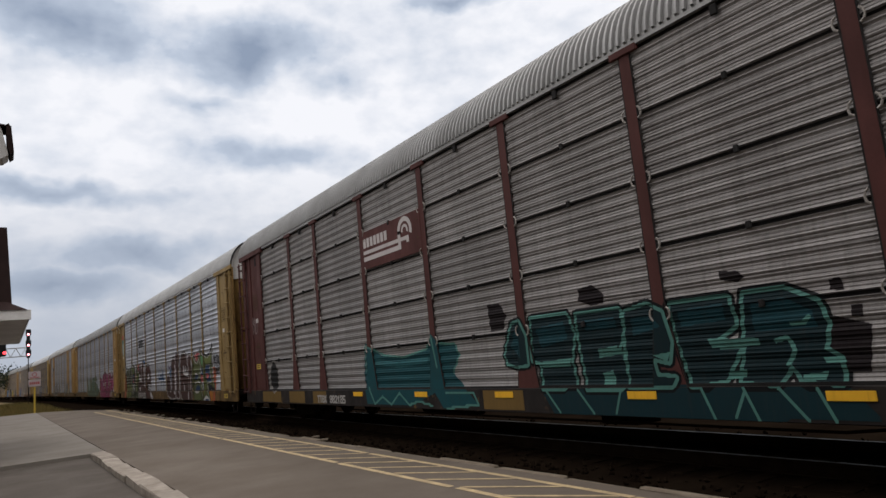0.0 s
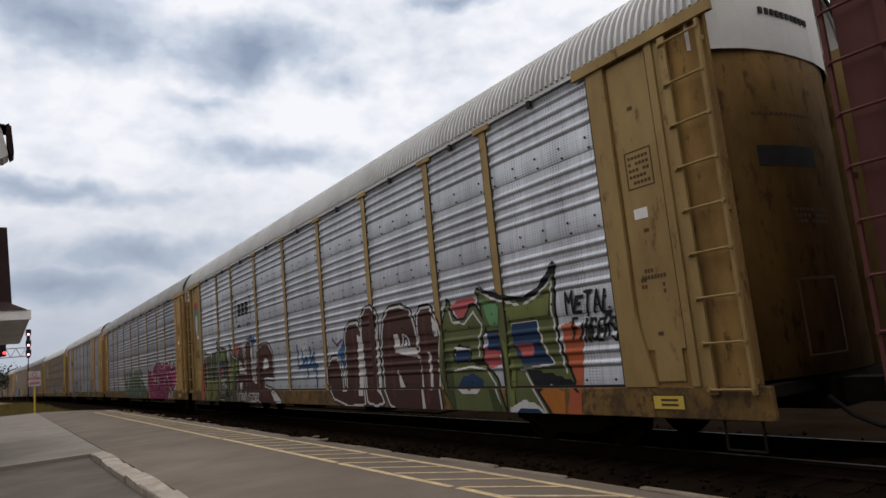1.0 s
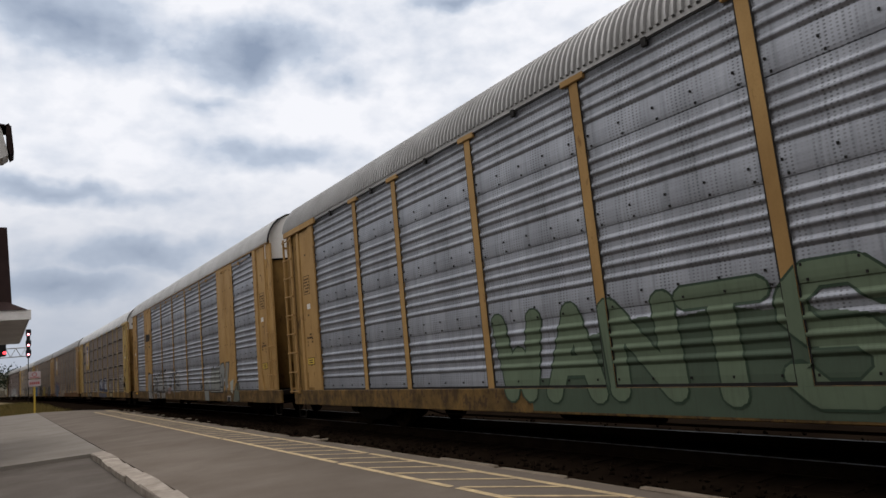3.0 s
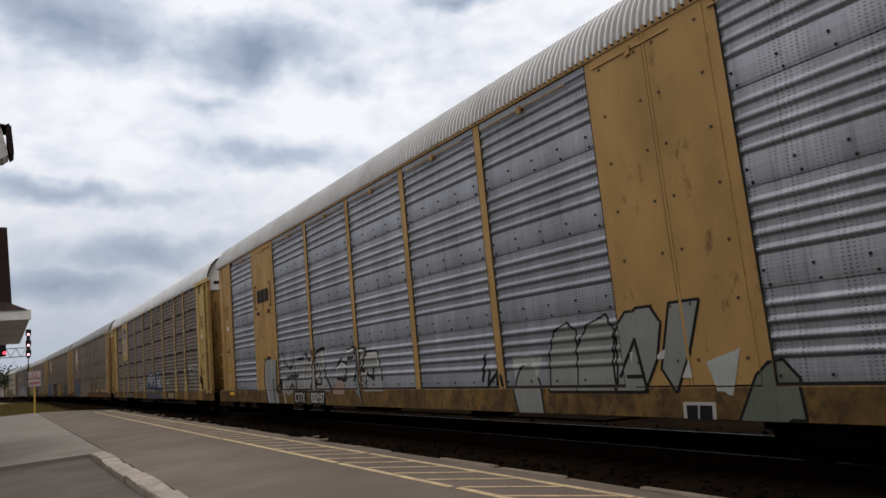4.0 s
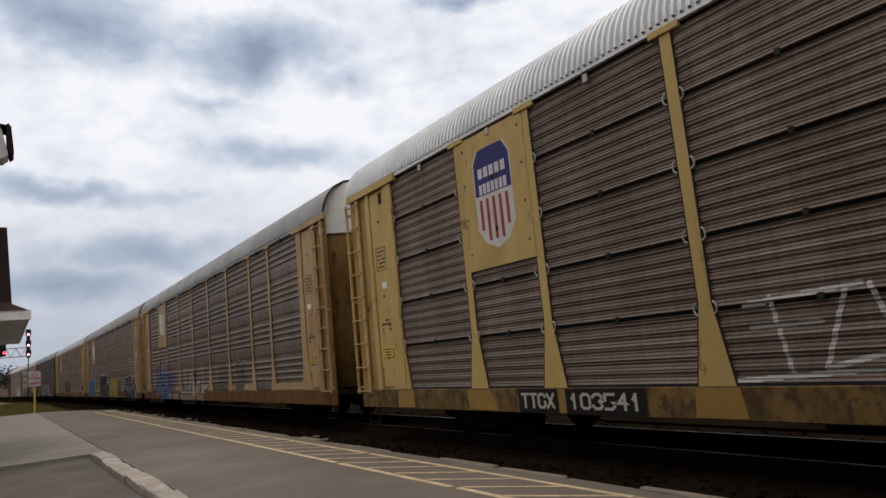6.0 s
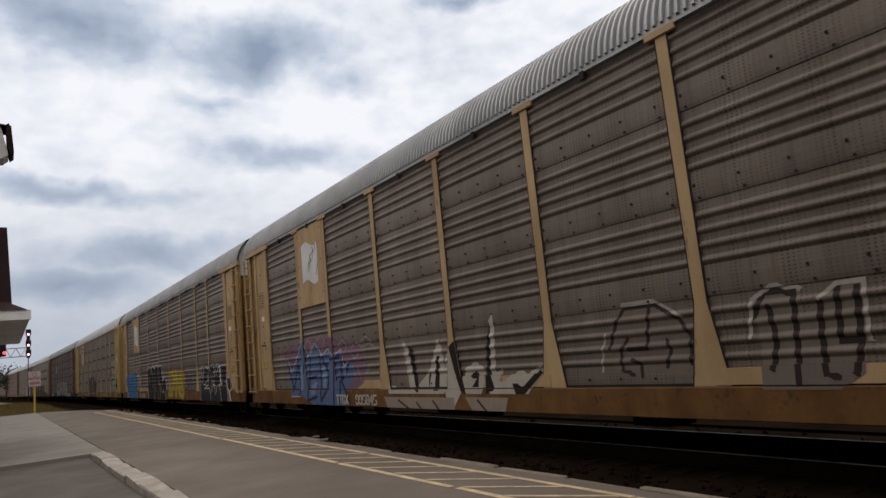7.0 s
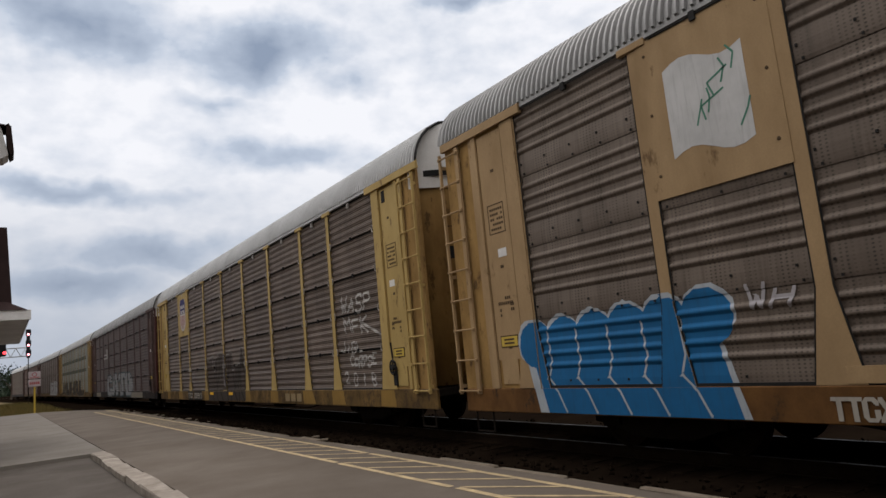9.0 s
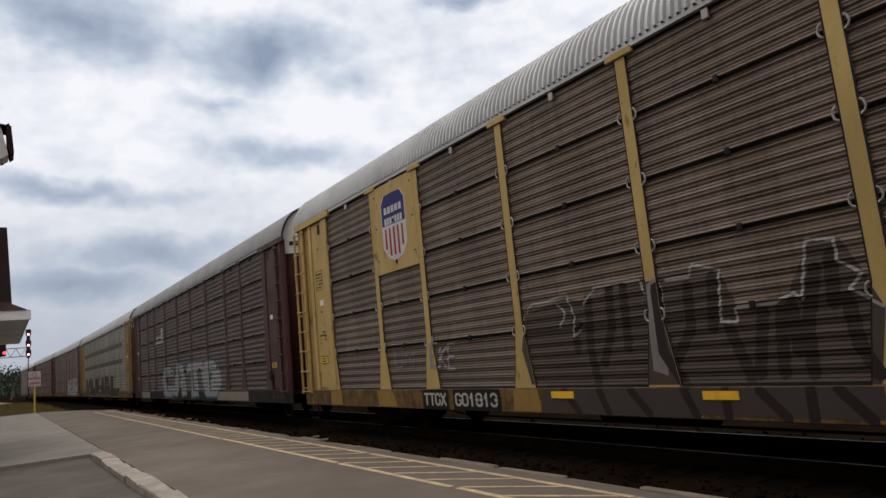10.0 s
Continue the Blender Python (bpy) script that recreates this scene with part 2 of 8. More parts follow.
def build_rails():
    section = [(-0.075, 0.0), (0.075, 0.0), (0.075, 0.012), (0.012, 0.03), (0.012, 0.12), (0.036, 0.13), (0.036, 0.168), (-0.036, 0.168), (-0.036, 0.13), (-0.012, 0.12), (-0.012, 0.03), (-0.075, 0.012)]
    for off in (0.72, -0.72):
        bm = bmesh.new()
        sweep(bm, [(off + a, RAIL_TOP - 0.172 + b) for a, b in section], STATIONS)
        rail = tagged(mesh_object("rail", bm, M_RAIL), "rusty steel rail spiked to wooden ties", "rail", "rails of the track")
        bm = bmesh.new()
        sweep(bm, [(off - 0.03, RAIL_TOP), (off + 0.03, RAIL_TOP), (off + 0.026, RAIL_TOP - 0.006), (off - 0.026, RAIL_TOP - 0.006)], STATIONS)
        part("rail_head", bm, M_RAILTOP, rail, "polished running surface")
    bm = bmesh.new()
    box(bm, -1.3, 1.3, -0.115, 0.115, -0.17, 0.0)
    first = tagged(mesh_object("tie", bm, M_TIE), "wooden railway tie, coloured near black for the shade under the train", "railway tie", "ties under the rails")
    first.matrix_world = pose(CENTRE, 0.3, RAIL_TOP - 0.175)
    for i in range(1, 110):
        x, y, a = on_track(0.3 + 0.53 * i)
        copy_thing(first, pose(x, y, RAIL_TOP - 0.175, 0, 0, a))
    bm = bmesh.new()
    for i in range(110, 560):
        x, y, a = on_track(0.3 + 0.53 * i)
        vs = box(bm, -1.3, 1.3, -0.115, 0.115, -0.17, 0.0)
        m = pose(x, y, RAIL_TOP - 0.175, 0, 0, a)
        for v in vs:
            v.co = m @ v.co
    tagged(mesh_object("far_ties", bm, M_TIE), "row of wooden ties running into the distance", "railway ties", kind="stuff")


PLAT_END = 52.0
LINE_IN, LINE_OUT, EDGE = 4.42, 5.16, 5.62


def build_platform():
    # the platform top, its end slants across
    bm = bmesh.new()
    prism(bm, [(2.10, -14, -0.6), (5.48, -14, -0.6), (5.48, 44, -0.6), (4.4, 50, -0.6), (2.45, 55, -0.6), (2.10, 55, -0.6)], (0, 0, 0.6))
    tagged(mesh_object("platform", bm, M_ASPHALT), "grey asphalt station platform with faded yellow markings", "platform", kind="structure")
    bm = bmesh.new()
    prism(bm, [(-14, 18.4, -0.6), (2.096, 18.4, -0.6), (2.096, 56, -0.6), (-14, 60, -0.6)], (0, 0, 0.585))
    tagged(mesh_object("pavement", bm, M_CONCRETE), "pale worn concrete slab beside the station building", "pavement", kind="structure")
    bm = bmesh.new()
    prism(bm, [(-14, -14, -0.6), (1.76, -14, -0.6), (1.76, 18.396, -0.6), (-14, 18.396, -0.6)], (0, 0, 0.50))
    tagged(mesh_object("parking_lot", bm, M_ASPHALT_DARK), "dark patched asphalt below the kerb", "parking lot", kind="structure")
    # kerb stones between lot and platform
    rng = random.Random(3)
    kerb = tagged(new("kerb"), "chipped concrete kerb between asphalt lot and platform", "kerb", kind="structure")
    y = -13.9
    while y < 18.2:
        ln = min(rng.uniform(0.9, 1.5), 18.39 - y)
        bm = bmesh.new()
        box(bm, 1.77, 2.09, y, y + ln - 0.015, -0.58, 0.022 + rng.uniform(-0.006, 0.006), bevel=0.022)
        for v in bm.verts:
            if v.co.z > -0.3:
                v.co.x += rng.uniform(-0.032, 0.026)
                v.co.z += rng.uniform(-0.018, 0.008)
        part("kerb_stone", bm, M_KERB, kerb)
        y += ln
    # broken edge of the platform towards the track
    edge = tagged(new("platform_edge"), "crumbling concrete edging along the platform", "platform edge", kind="structure")
    y = -9.0
    while y < 43.5:
        ln = rng.uniform(0.7, 1.9)
        bm = bmesh.new()
        w = rng.uniform(-0.03, 0.04)
        box(bm, 5.49, EDGE + w, y, y + ln - rng.choice([0.01, 0.02, 0.05]), -0.6, 0.004 + rng.uniform(-0.025, 0.02), bevel=0.022)
        for v in bm.verts:
            v.co.x += rng.uniform(-0.02, 0.02) if v.co.x > 5.55 else 0
            v.co.z += rng.uniform(-0.015, 0.012) if v.co.z > -0.2 else 0
        part("edging_stone", bm, M_EDGE, edge)
        y += ln
    for i in range(26):
        bm = bmesh.new()
        r = rng.uniform(0.03, 0.075)
        box(bm, -r, r, -r * 1.2, r * 1.3, -r * 0.3, r * 0.25, bevel=r * 0.2)
        for v in bm.verts:
            v.co += Vector((rng.uniform(-1, 1), rng.uniform(-1, 1), rng.uniform(-1, 1))) * r * 0.18
        ob = part("broken_chunk", bm, M_EDGE, edge)
        ob.matrix_local = pose(rng.uniform(5.3, 5.75), rng.uniform(13, 42), 0.03, 0, 0, rng.uniform(0, 180))
    # painted lines
    bm = bmesh.new()

    def stripe(pts):
        f = bm.faces.new([bm.verts.new((x, y, 0.005)) for x, y in pts])
        return f
    for a, b in ((LINE_IN, LINE_IN + 0.09), (LINE_OUT, LINE_OUT + 0.08)):
        y0 = -8.0
        while y0 < 43:
            y1 = y0 + rng.uniform(2.0, 6.0)
            j = rng.uniform(-0.012, 0.012)
            stripe([(a + j, y0), (b + j, y0), (b + j, y1), (a + j, y1)])
            y0 = y1 + rng.choice([0.0, 0.03, 0.12])
    for i in range(54):
        y0 = 0.3 + i * 0.82
        stripe([(LINE_IN + 0.10, y0 + 0.06), (LINE_IN + 0.10, y0 - 0.05), (LINE_OUT - 0.01, y0 - 1.05), (LINE_OUT - 0.01, y0 - 0.94)])
    tagged(mesh_object("platform_markings", bm, M_LINE), "faded yellow hatched safety lines on asphalt", "line marking", kind="structure")
    # dry grass past the platform's end
    bm = bmesh.new()
    for i in range(26000):
        u = rng.random()
        y = 51 + 70 * u * u + rng.uniform(0, 6)
        x = rng.uniform(-14, min(5.2, 6.4 - (y - 50) * 0.03) - 0.9)
        if y < 61 and y < 60.5 - max(0, (x + 1)) * 1.9:
            continue
        h = rng.uniform(0.05, 0.24)
        a = rng.uniform(0, math.pi)
        w = 0.025 + 0.02 * (y > 75)
        dx, dy = math.cos(a) * w, math.sin(a) * w
        base = -0.50
        lean = Vector((rng.uniform(-0.06, 0.06), rng.uniform(-0.06, 0.06), 0))
        p = Vector((x, y, base))
        vs = [bm.verts.new(p + Vector((dx, dy, 0))), bm.verts.new(p - Vector((dx, dy, 0))), bm.verts.new(p + lean + Vector((0, 0, h + 0.3)))]
        bm.faces.new(vs)
    tagged(mesh_object("grass", bm, M_GRASS), "dry yellow grass beyond the platform's end", "grass", kind="stuff")


# ---------------------------------------------------------------- station, sign, signals, trees
def build_station():
    st = tagged(new("station_building"), "station building with brown roof and white eaves", "building", kind="")
    tip_x, y0, y1, ez = 0.585, 18.0, 27.5, 3.40
    bm = bmesh.new()
    box(bm, -9.0, -0.55, y0 + 1.3, y1 - 1.2, -0.02, ez - 0.28)
    part("wall", bm, M_BRICK, st, "dark brown brick wall")
    bm = bmesh.new()                                   # soffit and fascia
    box(bm, -10.0, tip_x - 0.06, y0 + 0.06, y1 - 0.06, ez - 0.21, ez - 0.16)
    part("soffit", bm, M_WHITE_TRIM, st, "white boarded soffit")
    bm = bmesh.new()
    prism(bm, [(tip_x - 0.05, y0, ez - 0.22), (tip_x, y0, ez - 0.14), (tip_x, y0, ez), (tip_x - 0.05, y0, ez)], (0, y1 - y0, 0))
    part("fascia", bm, M_WHITE_TRIM, st)
    bm = bmesh.new()
    box(bm, -10.0, tip_x, y0 - 0.03, y0 + 0.05, ez - 0.22, ez)
    part("fascia", bm, M_WHITE_TRIM, st)
    bm = bmesh.new()                                   # hipped roof with a flared foot
    lv = [((-10.1, tip_x - 0.08, y0 - 0.06, y1 + 0.06), ez + 0.004), ((-9.2, -0.02, y0 + 0.5, y1 - 0.5), ez + 0.32), ((-5.6, -3.4, y0 + 4.5, y1 - 4.5), ez + 3.1)]
    rings = []
    for (xa, xb, ya, yb), z in lv:
        rings.append([bm.verts.new(p) for p in ((xa, ya, z), (xb, ya, z), (xb, yb, z), (xa, yb, z))])
    for p, q in zip(rings, rings[1:]):
        for i in range(4):
            bm.faces.new((p[i], p[(i + 1) % 4], q[(i + 1) % 4], q[i]))
    bm.faces.new(rings[-1])
    bm.faces.new(rings[0][::-1])
    part("roof", bm, M_SHINGLE, st, "dark brown shingle roof")
    bm = bmesh.new()                                   # square shingled turret that rises from the roof
    a, b = [(-1.9, y0 + 0.35), (0.22, y0 + 0.35), (0.22, y0 + 2.5), (-1.9, y0 + 2.5)], [(-1.9, y0 + 0.4), (0.125, y0 + 0.4), (0.125, y0 + 2.4), (-1.9, y0 + 2.4)]
    va = [bm.verts.new((x, y, ez + 0.2)) for x, y in a]
    vb = [bm.verts.new((x, y, ez + 1.99)) for x, y in b]
    for i in range(4):
        bm.faces.new((va[i], va[(i + 1) % 4], vb[(i + 1) % 4], vb[i]))
    bm.faces.new(vb)
    part("turret", bm, M_SHINGLE, st, "brown shingled turret wall")
    # two unseen blocks left of the view, added to shade the train from low sky
    for name, label, (xa, xb, ya, yb, h) in (("station_house", "added unseen brick block that keeps low sky off the near cars", (-13.0, -2.6, -22.0, 8.2, 8.0)),
                                             ("goods_shed", "added unseen brick block that keeps low sky off the far cars", (-15.0, -3.0, 29.0, 150.0, 8.5))):
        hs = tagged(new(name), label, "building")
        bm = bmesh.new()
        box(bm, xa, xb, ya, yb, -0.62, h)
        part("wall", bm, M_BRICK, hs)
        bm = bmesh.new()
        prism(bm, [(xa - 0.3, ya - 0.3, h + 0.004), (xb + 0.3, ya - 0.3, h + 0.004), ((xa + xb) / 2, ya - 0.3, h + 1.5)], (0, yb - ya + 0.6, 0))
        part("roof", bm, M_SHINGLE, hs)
    # the nearer wing: its eave corner hangs over the lot
    wing = tagged(new("station_canopy"), "nearer station canopy with white fascia and brown edge", "canopy")
    cz = 4.33
    bm = bmesh.new()
    prism(bm, [(0.075, 9.0, cz - 0.01), (0.02, 9.0, cz - 0.06), (-0.20, 9.0, cz - 0.10), (-4.0, 9.0, cz - 0.30), (-4.0, 9.0, cz + 0.92), (0.0, 9.0, cz + 0.32)], (0, 0.30, 0))
    part("fascia", bm, M_WHITE_TRIM, wing)
    bm = bmesh.new()
    prism(bm, [(0.078, 8.97, cz + 0.36), (0.05, 8.97, cz + 0.34), (0.06, 8.97, cz + 0.10), (0.09, 8.97, cz - 0.01), (0.13, 8.97, cz + 0.02), (0.105, 8.97, cz + 0.30)], (0, 0.36, 0))
    prism(bm, [(0.105, 8.97, cz + 0.33), (-4.0, 8.97, cz + 1.0), (-4.0, 8.97, cz + 0.92), (0.0, 8.97, cz + 0.325)], (0, 0.36, 0))
    part("roof_edge", bm, M_SHINGLE, wing, "dark brown metal roof edge")
    for yy in (9.15,):
        bm = bmesh.new()
        box(bm, -2.6, -2.4, yy - 0.1, yy + 0.1, -0.1, cz - 0.2)
        part("post", bm, M_WHITE_TRIM, wing)


def build_sign():
    sg = tagged(new("warning_sign"), "two white sign plates on a yellow post", "sign")
    sg.location = (2.17, 60.6, -0.56)
    bm = bmesh.new()
    box(bm, -0.06, 0.06, -0.04, 0.04, 0.0, 2.5, bevel=0.01)
    part("post", bm, M_YELLOW, sg, "yellow painted post")
    bars = colour(0.45, 0.08, 0.09)
    for z0, z1, rows in ((2.98, 3.50, 2), (2.38, 2.90, 1)):
        bm = bmesh.new()
        box(bm, -0.40, 0.40, -0.075, -0.045, z0, z1, bevel=0.012)
        plate = part("plate", bm, M_PLATE, sg, "white plate with red print")
        bm = bmesh.new()
        if rows == 2:
            for k in range(10):
                a0, a1 = 2 * math.pi * k / 10, 2 * math.pi * (k + 1) / 10
                cx, cz = 0.0, 3.27
                bm.faces.new([bm.verts.new((cx + r * math.cos(a), -0.079, cz + r * math.sin(a))) for r, a in ((0.12, a0), (0.12, a1), (0.17, a1), (0.17, a0))])
            box(bm, -0.30, 0.30, -0.080, -0.076, 3.02, 3.07)
        else:
            for k in range(5):
                box(bm, -0.32 + k * 0.135, -0.22 + k * 0.135, -0.080, -0.076, 2.54, 2.72)
        part("print", bm, bars, plate)
    bm = bmesh.new()
    rod(bm, (0, -0.05, 2.3), (0, -0.05, 3.45), 0.02)
    part("bracket", bm, M_GALV, sg)


def build_signals():
    g = tagged(new("signal_gantry"), "steel signal gantry with red signal heads", "signal gantry")
    Y = 112.0
    for x, z1 in ((3.28, 6.1), (-3.5, 7.4)):
        bm = bmesh.new()
        box(bm, x - 0.06, x + 0.06, Y - 0.06, Y + 0.06, -0.6, z1)
        part("mast", bm, M_IRON, g)
    bm = bmesh.new()
    for z in (6.3, 7.5):
        for y in (Y - 0.5, Y + 0.5):
            rod(bm, (-12, y, z), (3.4, y, z), 0.05)
    for i in range(13):
        x = -12 + i * 1.2
        for y in (Y - 0.5, Y + 0.5):
            rod(bm, (x, y, 6.3), (x + 0.6, y, 7.5), 0.035)
            rod(bm, (x + 0.6, y, 7.5), (x + 1.2, y, 6.3), 0.035)
    part("truss", bm, M_GALV, g, "lattice truss bridge")
    bm = bmesh.new()
    box(bm, 3.05, 3.5, Y - 0.62, Y - 0.56, 6.0, 10.0)
    pole = part("signal_mast", bm, M_SIGNAL, g, "tall black signal mast")
    for z, lit in ((9.55, M_WHITELIGHT), (8.05, M_WHITELIGHT), (6.75, M_WHITELIGHT)):
        bm = bmesh.new()
        box(bm, 2.95, 3.62, Y - 0.75, Y - 0.63, z - 0.42, z + 0.42, bevel=0.08)
        part("backplate", bm, M_SIGNAL, pole)
        for dz in (-0.28,):
            bm = bmesh.new()
            rod(bm, (3.28, Y - 0.84, z + dz), (3.28, Y - 0.76, z + dz), 0.15, 12)
            part("lamp", bm, lit, pole, "glowing signal lens")
    sgn = tagged(new("signal_lamp"), "black signal box with one red light", "signal")
    bm = bmesh.new()
    box(bm, -1.0, 0.42, 70.0, 70.3, 4.65, 7.0, bevel=0.05)
    part("housing", bm, M_SIGNAL, sgn)
    bm = bmesh.new()
    box(bm, -0.5, -0.3, 70.05, 70.25, -0.6, 4.66)
    part("pole", bm, M_GALV, sgn)
    for x in (-0.12, 0.30):
        bm = bmesh.new()
        rod(bm, (x, 69.9, 4.95), (x, 70.0, 4.95), 0.13, 12)
        part("lamp", bm, M_REDLIGHT if x > 0 else M_SIGNAL, sgn)


def tree(x, y, z0, h, wide, seed):
    rng = random.Random(seed)
    t = tagged(new("tree"), "distant leafy green tree behind the tracks", "tree", "trees in the distance")
    t.location = (x, y, z0)
    bm = bmesh.new()
    rod(bm, (0, 0, 0), (0.1, 0, h * 0.45), h * 0.03, 7, 0, h * 0.018)
    tips = []
    for i in range(7):
        a = i * 0.9 + rng.random()
        e = Vector((math.cos(a) * wide * 0.32, math.sin(a) * wide * 0.32, h * rng.uniform(0.5, 0.8)))
        rod(bm, (0.05, 0, h * rng.uniform(0.25, 0.45)), e, h * 0.014, 5, 0, h * 0.005)
        tips.append(e)
    part("trunk", bm, M_BARK, t)
    bm = bmesh.new()
    for i in range(900):
        c = rng.choice(tips) + Vector((rng.gauss(0, wide * 0.15), rng.gauss(0, wide * 0.15), rng.gauss(0.02 * h, h * 0.11)))
        if c.z < h * 0.2:
            continue
        r = rng.uniform(0.12, 0.3) * h / 9
        m = Matrix.Translation(c) @ Euler((rng.random() * 6, rng.random() * 6, rng.random() * 6)).to_matrix().to_4x4()
        bm.faces.new([bm.verts.new(m @ Vector(p)) for p in ((-r, -r * 0.5, 0), (r, -r * 0.6, r * 0.2), (r * 0.8, r * 0.7, 0), (-r * 0.7, r * 0.6, -r * 0.2))])
    part("crown", bm, M_LEAF, t, "uneven green crown")


def build_trees():
    rng = random.Random(11)
    for x, y, h, w in ((2.2, 190, 8.4, 8), (6.0, 200, 7.0, 9), (9.5, 150, 6.6, 5), (-3, 230, 9, 12), (-9, 240, 10, 11), (-16, 220, 10, 12), (-26, 260, 13, 14), (4, 290, 10.0, 13), (-22, 330, 12, 15)):
        tree(x, y, -0.62, h, w, rng.randint(0, 9999))
    bm = bmesh.new()
    for i in range(5000):
        x, y = rng.uniform(-60, 30), rng.uniform(330, 480)
        if abs(x - on_track(y)[0]) < 8:
            continue
        r = rng.uniform(0.4, 1.1)
        m = Matrix.Translation((x, y, rng.uniform(-0.6, 6.5) * rng.random() + 0.2)) @ Euler((rng.random() * 6, rng.random() * 6, rng.random() * 6)).to_matrix().to_4x4()
        bm.faces.new([bm.verts.new(m @ Vector(p)) for p in ((-r, -r * 0.5, 0), (r, -r * 0.6, r * 0.2), (r * 0.8, r * 0.7, 0), (-r * 0.7, r * 0.6, -r * 0.2))])
    tagged(mesh_object("far_woods", bm, M_LEAF), "low green woods on the horizon", "woods", kind="stuff")


# ---------------------------------------------------------------- cloud backdrop
def build_clouds():
    bm = bmesh.new()
    uv = bm.loops.layers.uv.new("angles")
    R, az, el = 3600.0, list(range(-30, 121, 5)), [-1, 1, 4, 8, 12, 16, 20, 24, 28, 33, 38, 44]
    grid = [[bm.verts.new((R * math.sin(radians(a)) * math.cos(radians(e)), R * math.cos(radians(a)) * math.cos(radians(e)), R * math.sin(radians(e)))) for a in az] for e in el]
    for j in range(len(el) - 1):
        for i in range(len(az) - 1):
            f = bm.faces.new((grid[j][i], grid[j + 1][i], grid[j + 1][i + 1], grid[j][i + 1]))
            for lp, (ja, ia) in zip(f.loops, ((j, i), (j + 1, i), (j + 1, i + 1), (j, i + 1))):
                lp[uv].uv = (az[ia], el[ja])
    m = bpy.data.materials.new("cloud_sky")
    m.use_nodes = True
    t = m.node_tree
    t.nodes.remove(t.nodes["Principled BSDF"])
    em = t.nodes.new("ShaderNodeEmission")
    t.links.new(em.outputs[0], t.nodes["Material Output"].inputs[0])
    u = t.nodes.new("ShaderNodeUVMap")
    u.uv_map = "angles"
    warp = node(t, "ShaderNodeTexNoise", Scale=0.16, Detail=4.0, Roughness=0.55)
    t.links.new(u.outputs[0], warp.inputs["Vector"])
    wob = t.nodes.new("ShaderNodeVectorMath")
    wob.operation = "MULTIPLY_ADD"
    wob.inputs[1].default_value = (7.0, 4.5, 0)
    wob.inputs[2].default_value = (-3.5, -2.25, 0)
    t.links.new(warp.outputs["Color"], wob.inputs[0])
    at = t.nodes.new("ShaderNodeVectorMath")
    t.links.new(u.outputs[0], at.inputs[0])
    t.links.new(wob.outputs[0], at.inputs[1])
    total = None
    for a, e, wa, we, k in ((4, 26.5, 7.5, 3.2, 1.0), (18.5, 25.5, 7.0, 2.6, 1.0), (25.5, 23.0, 3.6, 1.7, 0.55), (20, 17.2, 7.0, 1.5, 0.6), (3.0, 14.4, 8.0, 1.0, 0.75), (9, 9.8, 6.5, 1.7, 1.0),
                            (3.5, 7.3, 5.5, 1.5, 0.95), (37, 28.6, 5.0, 0.9, 0.7), (55, 20, 9, 3, 0.7), (-12, 18, 8, 4, 0.8), (80, 25, 12, 4, 0.8), (10, 36, 14, 3, 0.7), (14, 21.5, 3.5, 0.8, 0.35)):
        mp = t.nodes.new("ShaderNodeMapping")
        mp.vector_type = "TEXTURE"
        mp.inputs["Location"].default_value = (a, e, 0)
        mp.inputs["Scale"].default_value = (wa, we, 1)
        t.links.new(at.outputs[0], mp.inputs[0])
        ln = t.nodes.new("ShaderNodeVectorMath")
        ln.operation = "LENGTH"
        t.links.new(mp.outputs[0], ln.inputs[0])
        b = ramp(t, ln.outputs["Value"], 0.1, 1.35, k, 0.0)
        if total is None:
            total = b
        else:
            ad = t.nodes.new("ShaderNodeMath")
            ad.operation = "MAXIMUM"
            t.links.new(total, ad.inputs[0])
            t.links.new(b, ad.inputs[1])
            total = ad.outputs[0]
    mp = t.nodes.new("ShaderNodeMapping")
    mp.inputs["Scale"].default_value = (0.10, 0.17, 1)
    t.links.new(u.outputs[0], mp.inputs[0])
    soft = noise_tex(t, mp.outputs[0], 1.0, 6.0, 0.52)
    puffs = noise_tex(t, mp.outputs[0], 4.0, 5.0, 0.5)
    def madd(x, k, c):
        n = t.nodes.new("ShaderNodeMath")
        n.operation = "MULTIPLY_ADD"
        n.inputs[1].default_value, n.inputs[2].default_value = k, c
        t.links.new(x, n.inputs[0])
        return n.outputs[0]
    add = t.nodes.new("ShaderNodeMath")
    t.links.new(madd(total, 0.95, 0.0), add.inputs[0])
    t.links.new(madd(soft, 0.95, -0.44), add.inputs[1])
    add2 = t.nodes.new("ShaderNodeMath")
    t.links.new(add.outputs[0], add2.inputs[0])
    t.links.new(madd(puffs, 0.30, -0.15), add2.inputs[1])
    col = mix(t, ramp(t, add2.outputs[0], -0.05, 0.45), (0.92, 0.93, 0.98), (0.53, 0.60, 0.72))
    col = mix(t, ramp(t, add2.outputs[0], 0.40, 1.0), col, (0.28, 0.345, 0.465))
    low = t.nodes.new("ShaderNodeSeparateXYZ")
    t.links.new(u.outputs[0], low.inputs[0])
    col = mix(t, ramp(t, low.outputs["Y"], 1.0, 17.0, 0.85, 0.0), col, (0.35, 0.40, 0.49))
    t.links.new(col, em.inputs[0])
    em.inputs[1].default_value = 1.0
    return tagged(mesh_object("backdrop", bm, m), "broken white and blue-grey clouds over a pale sky", "sky", kind="structure")


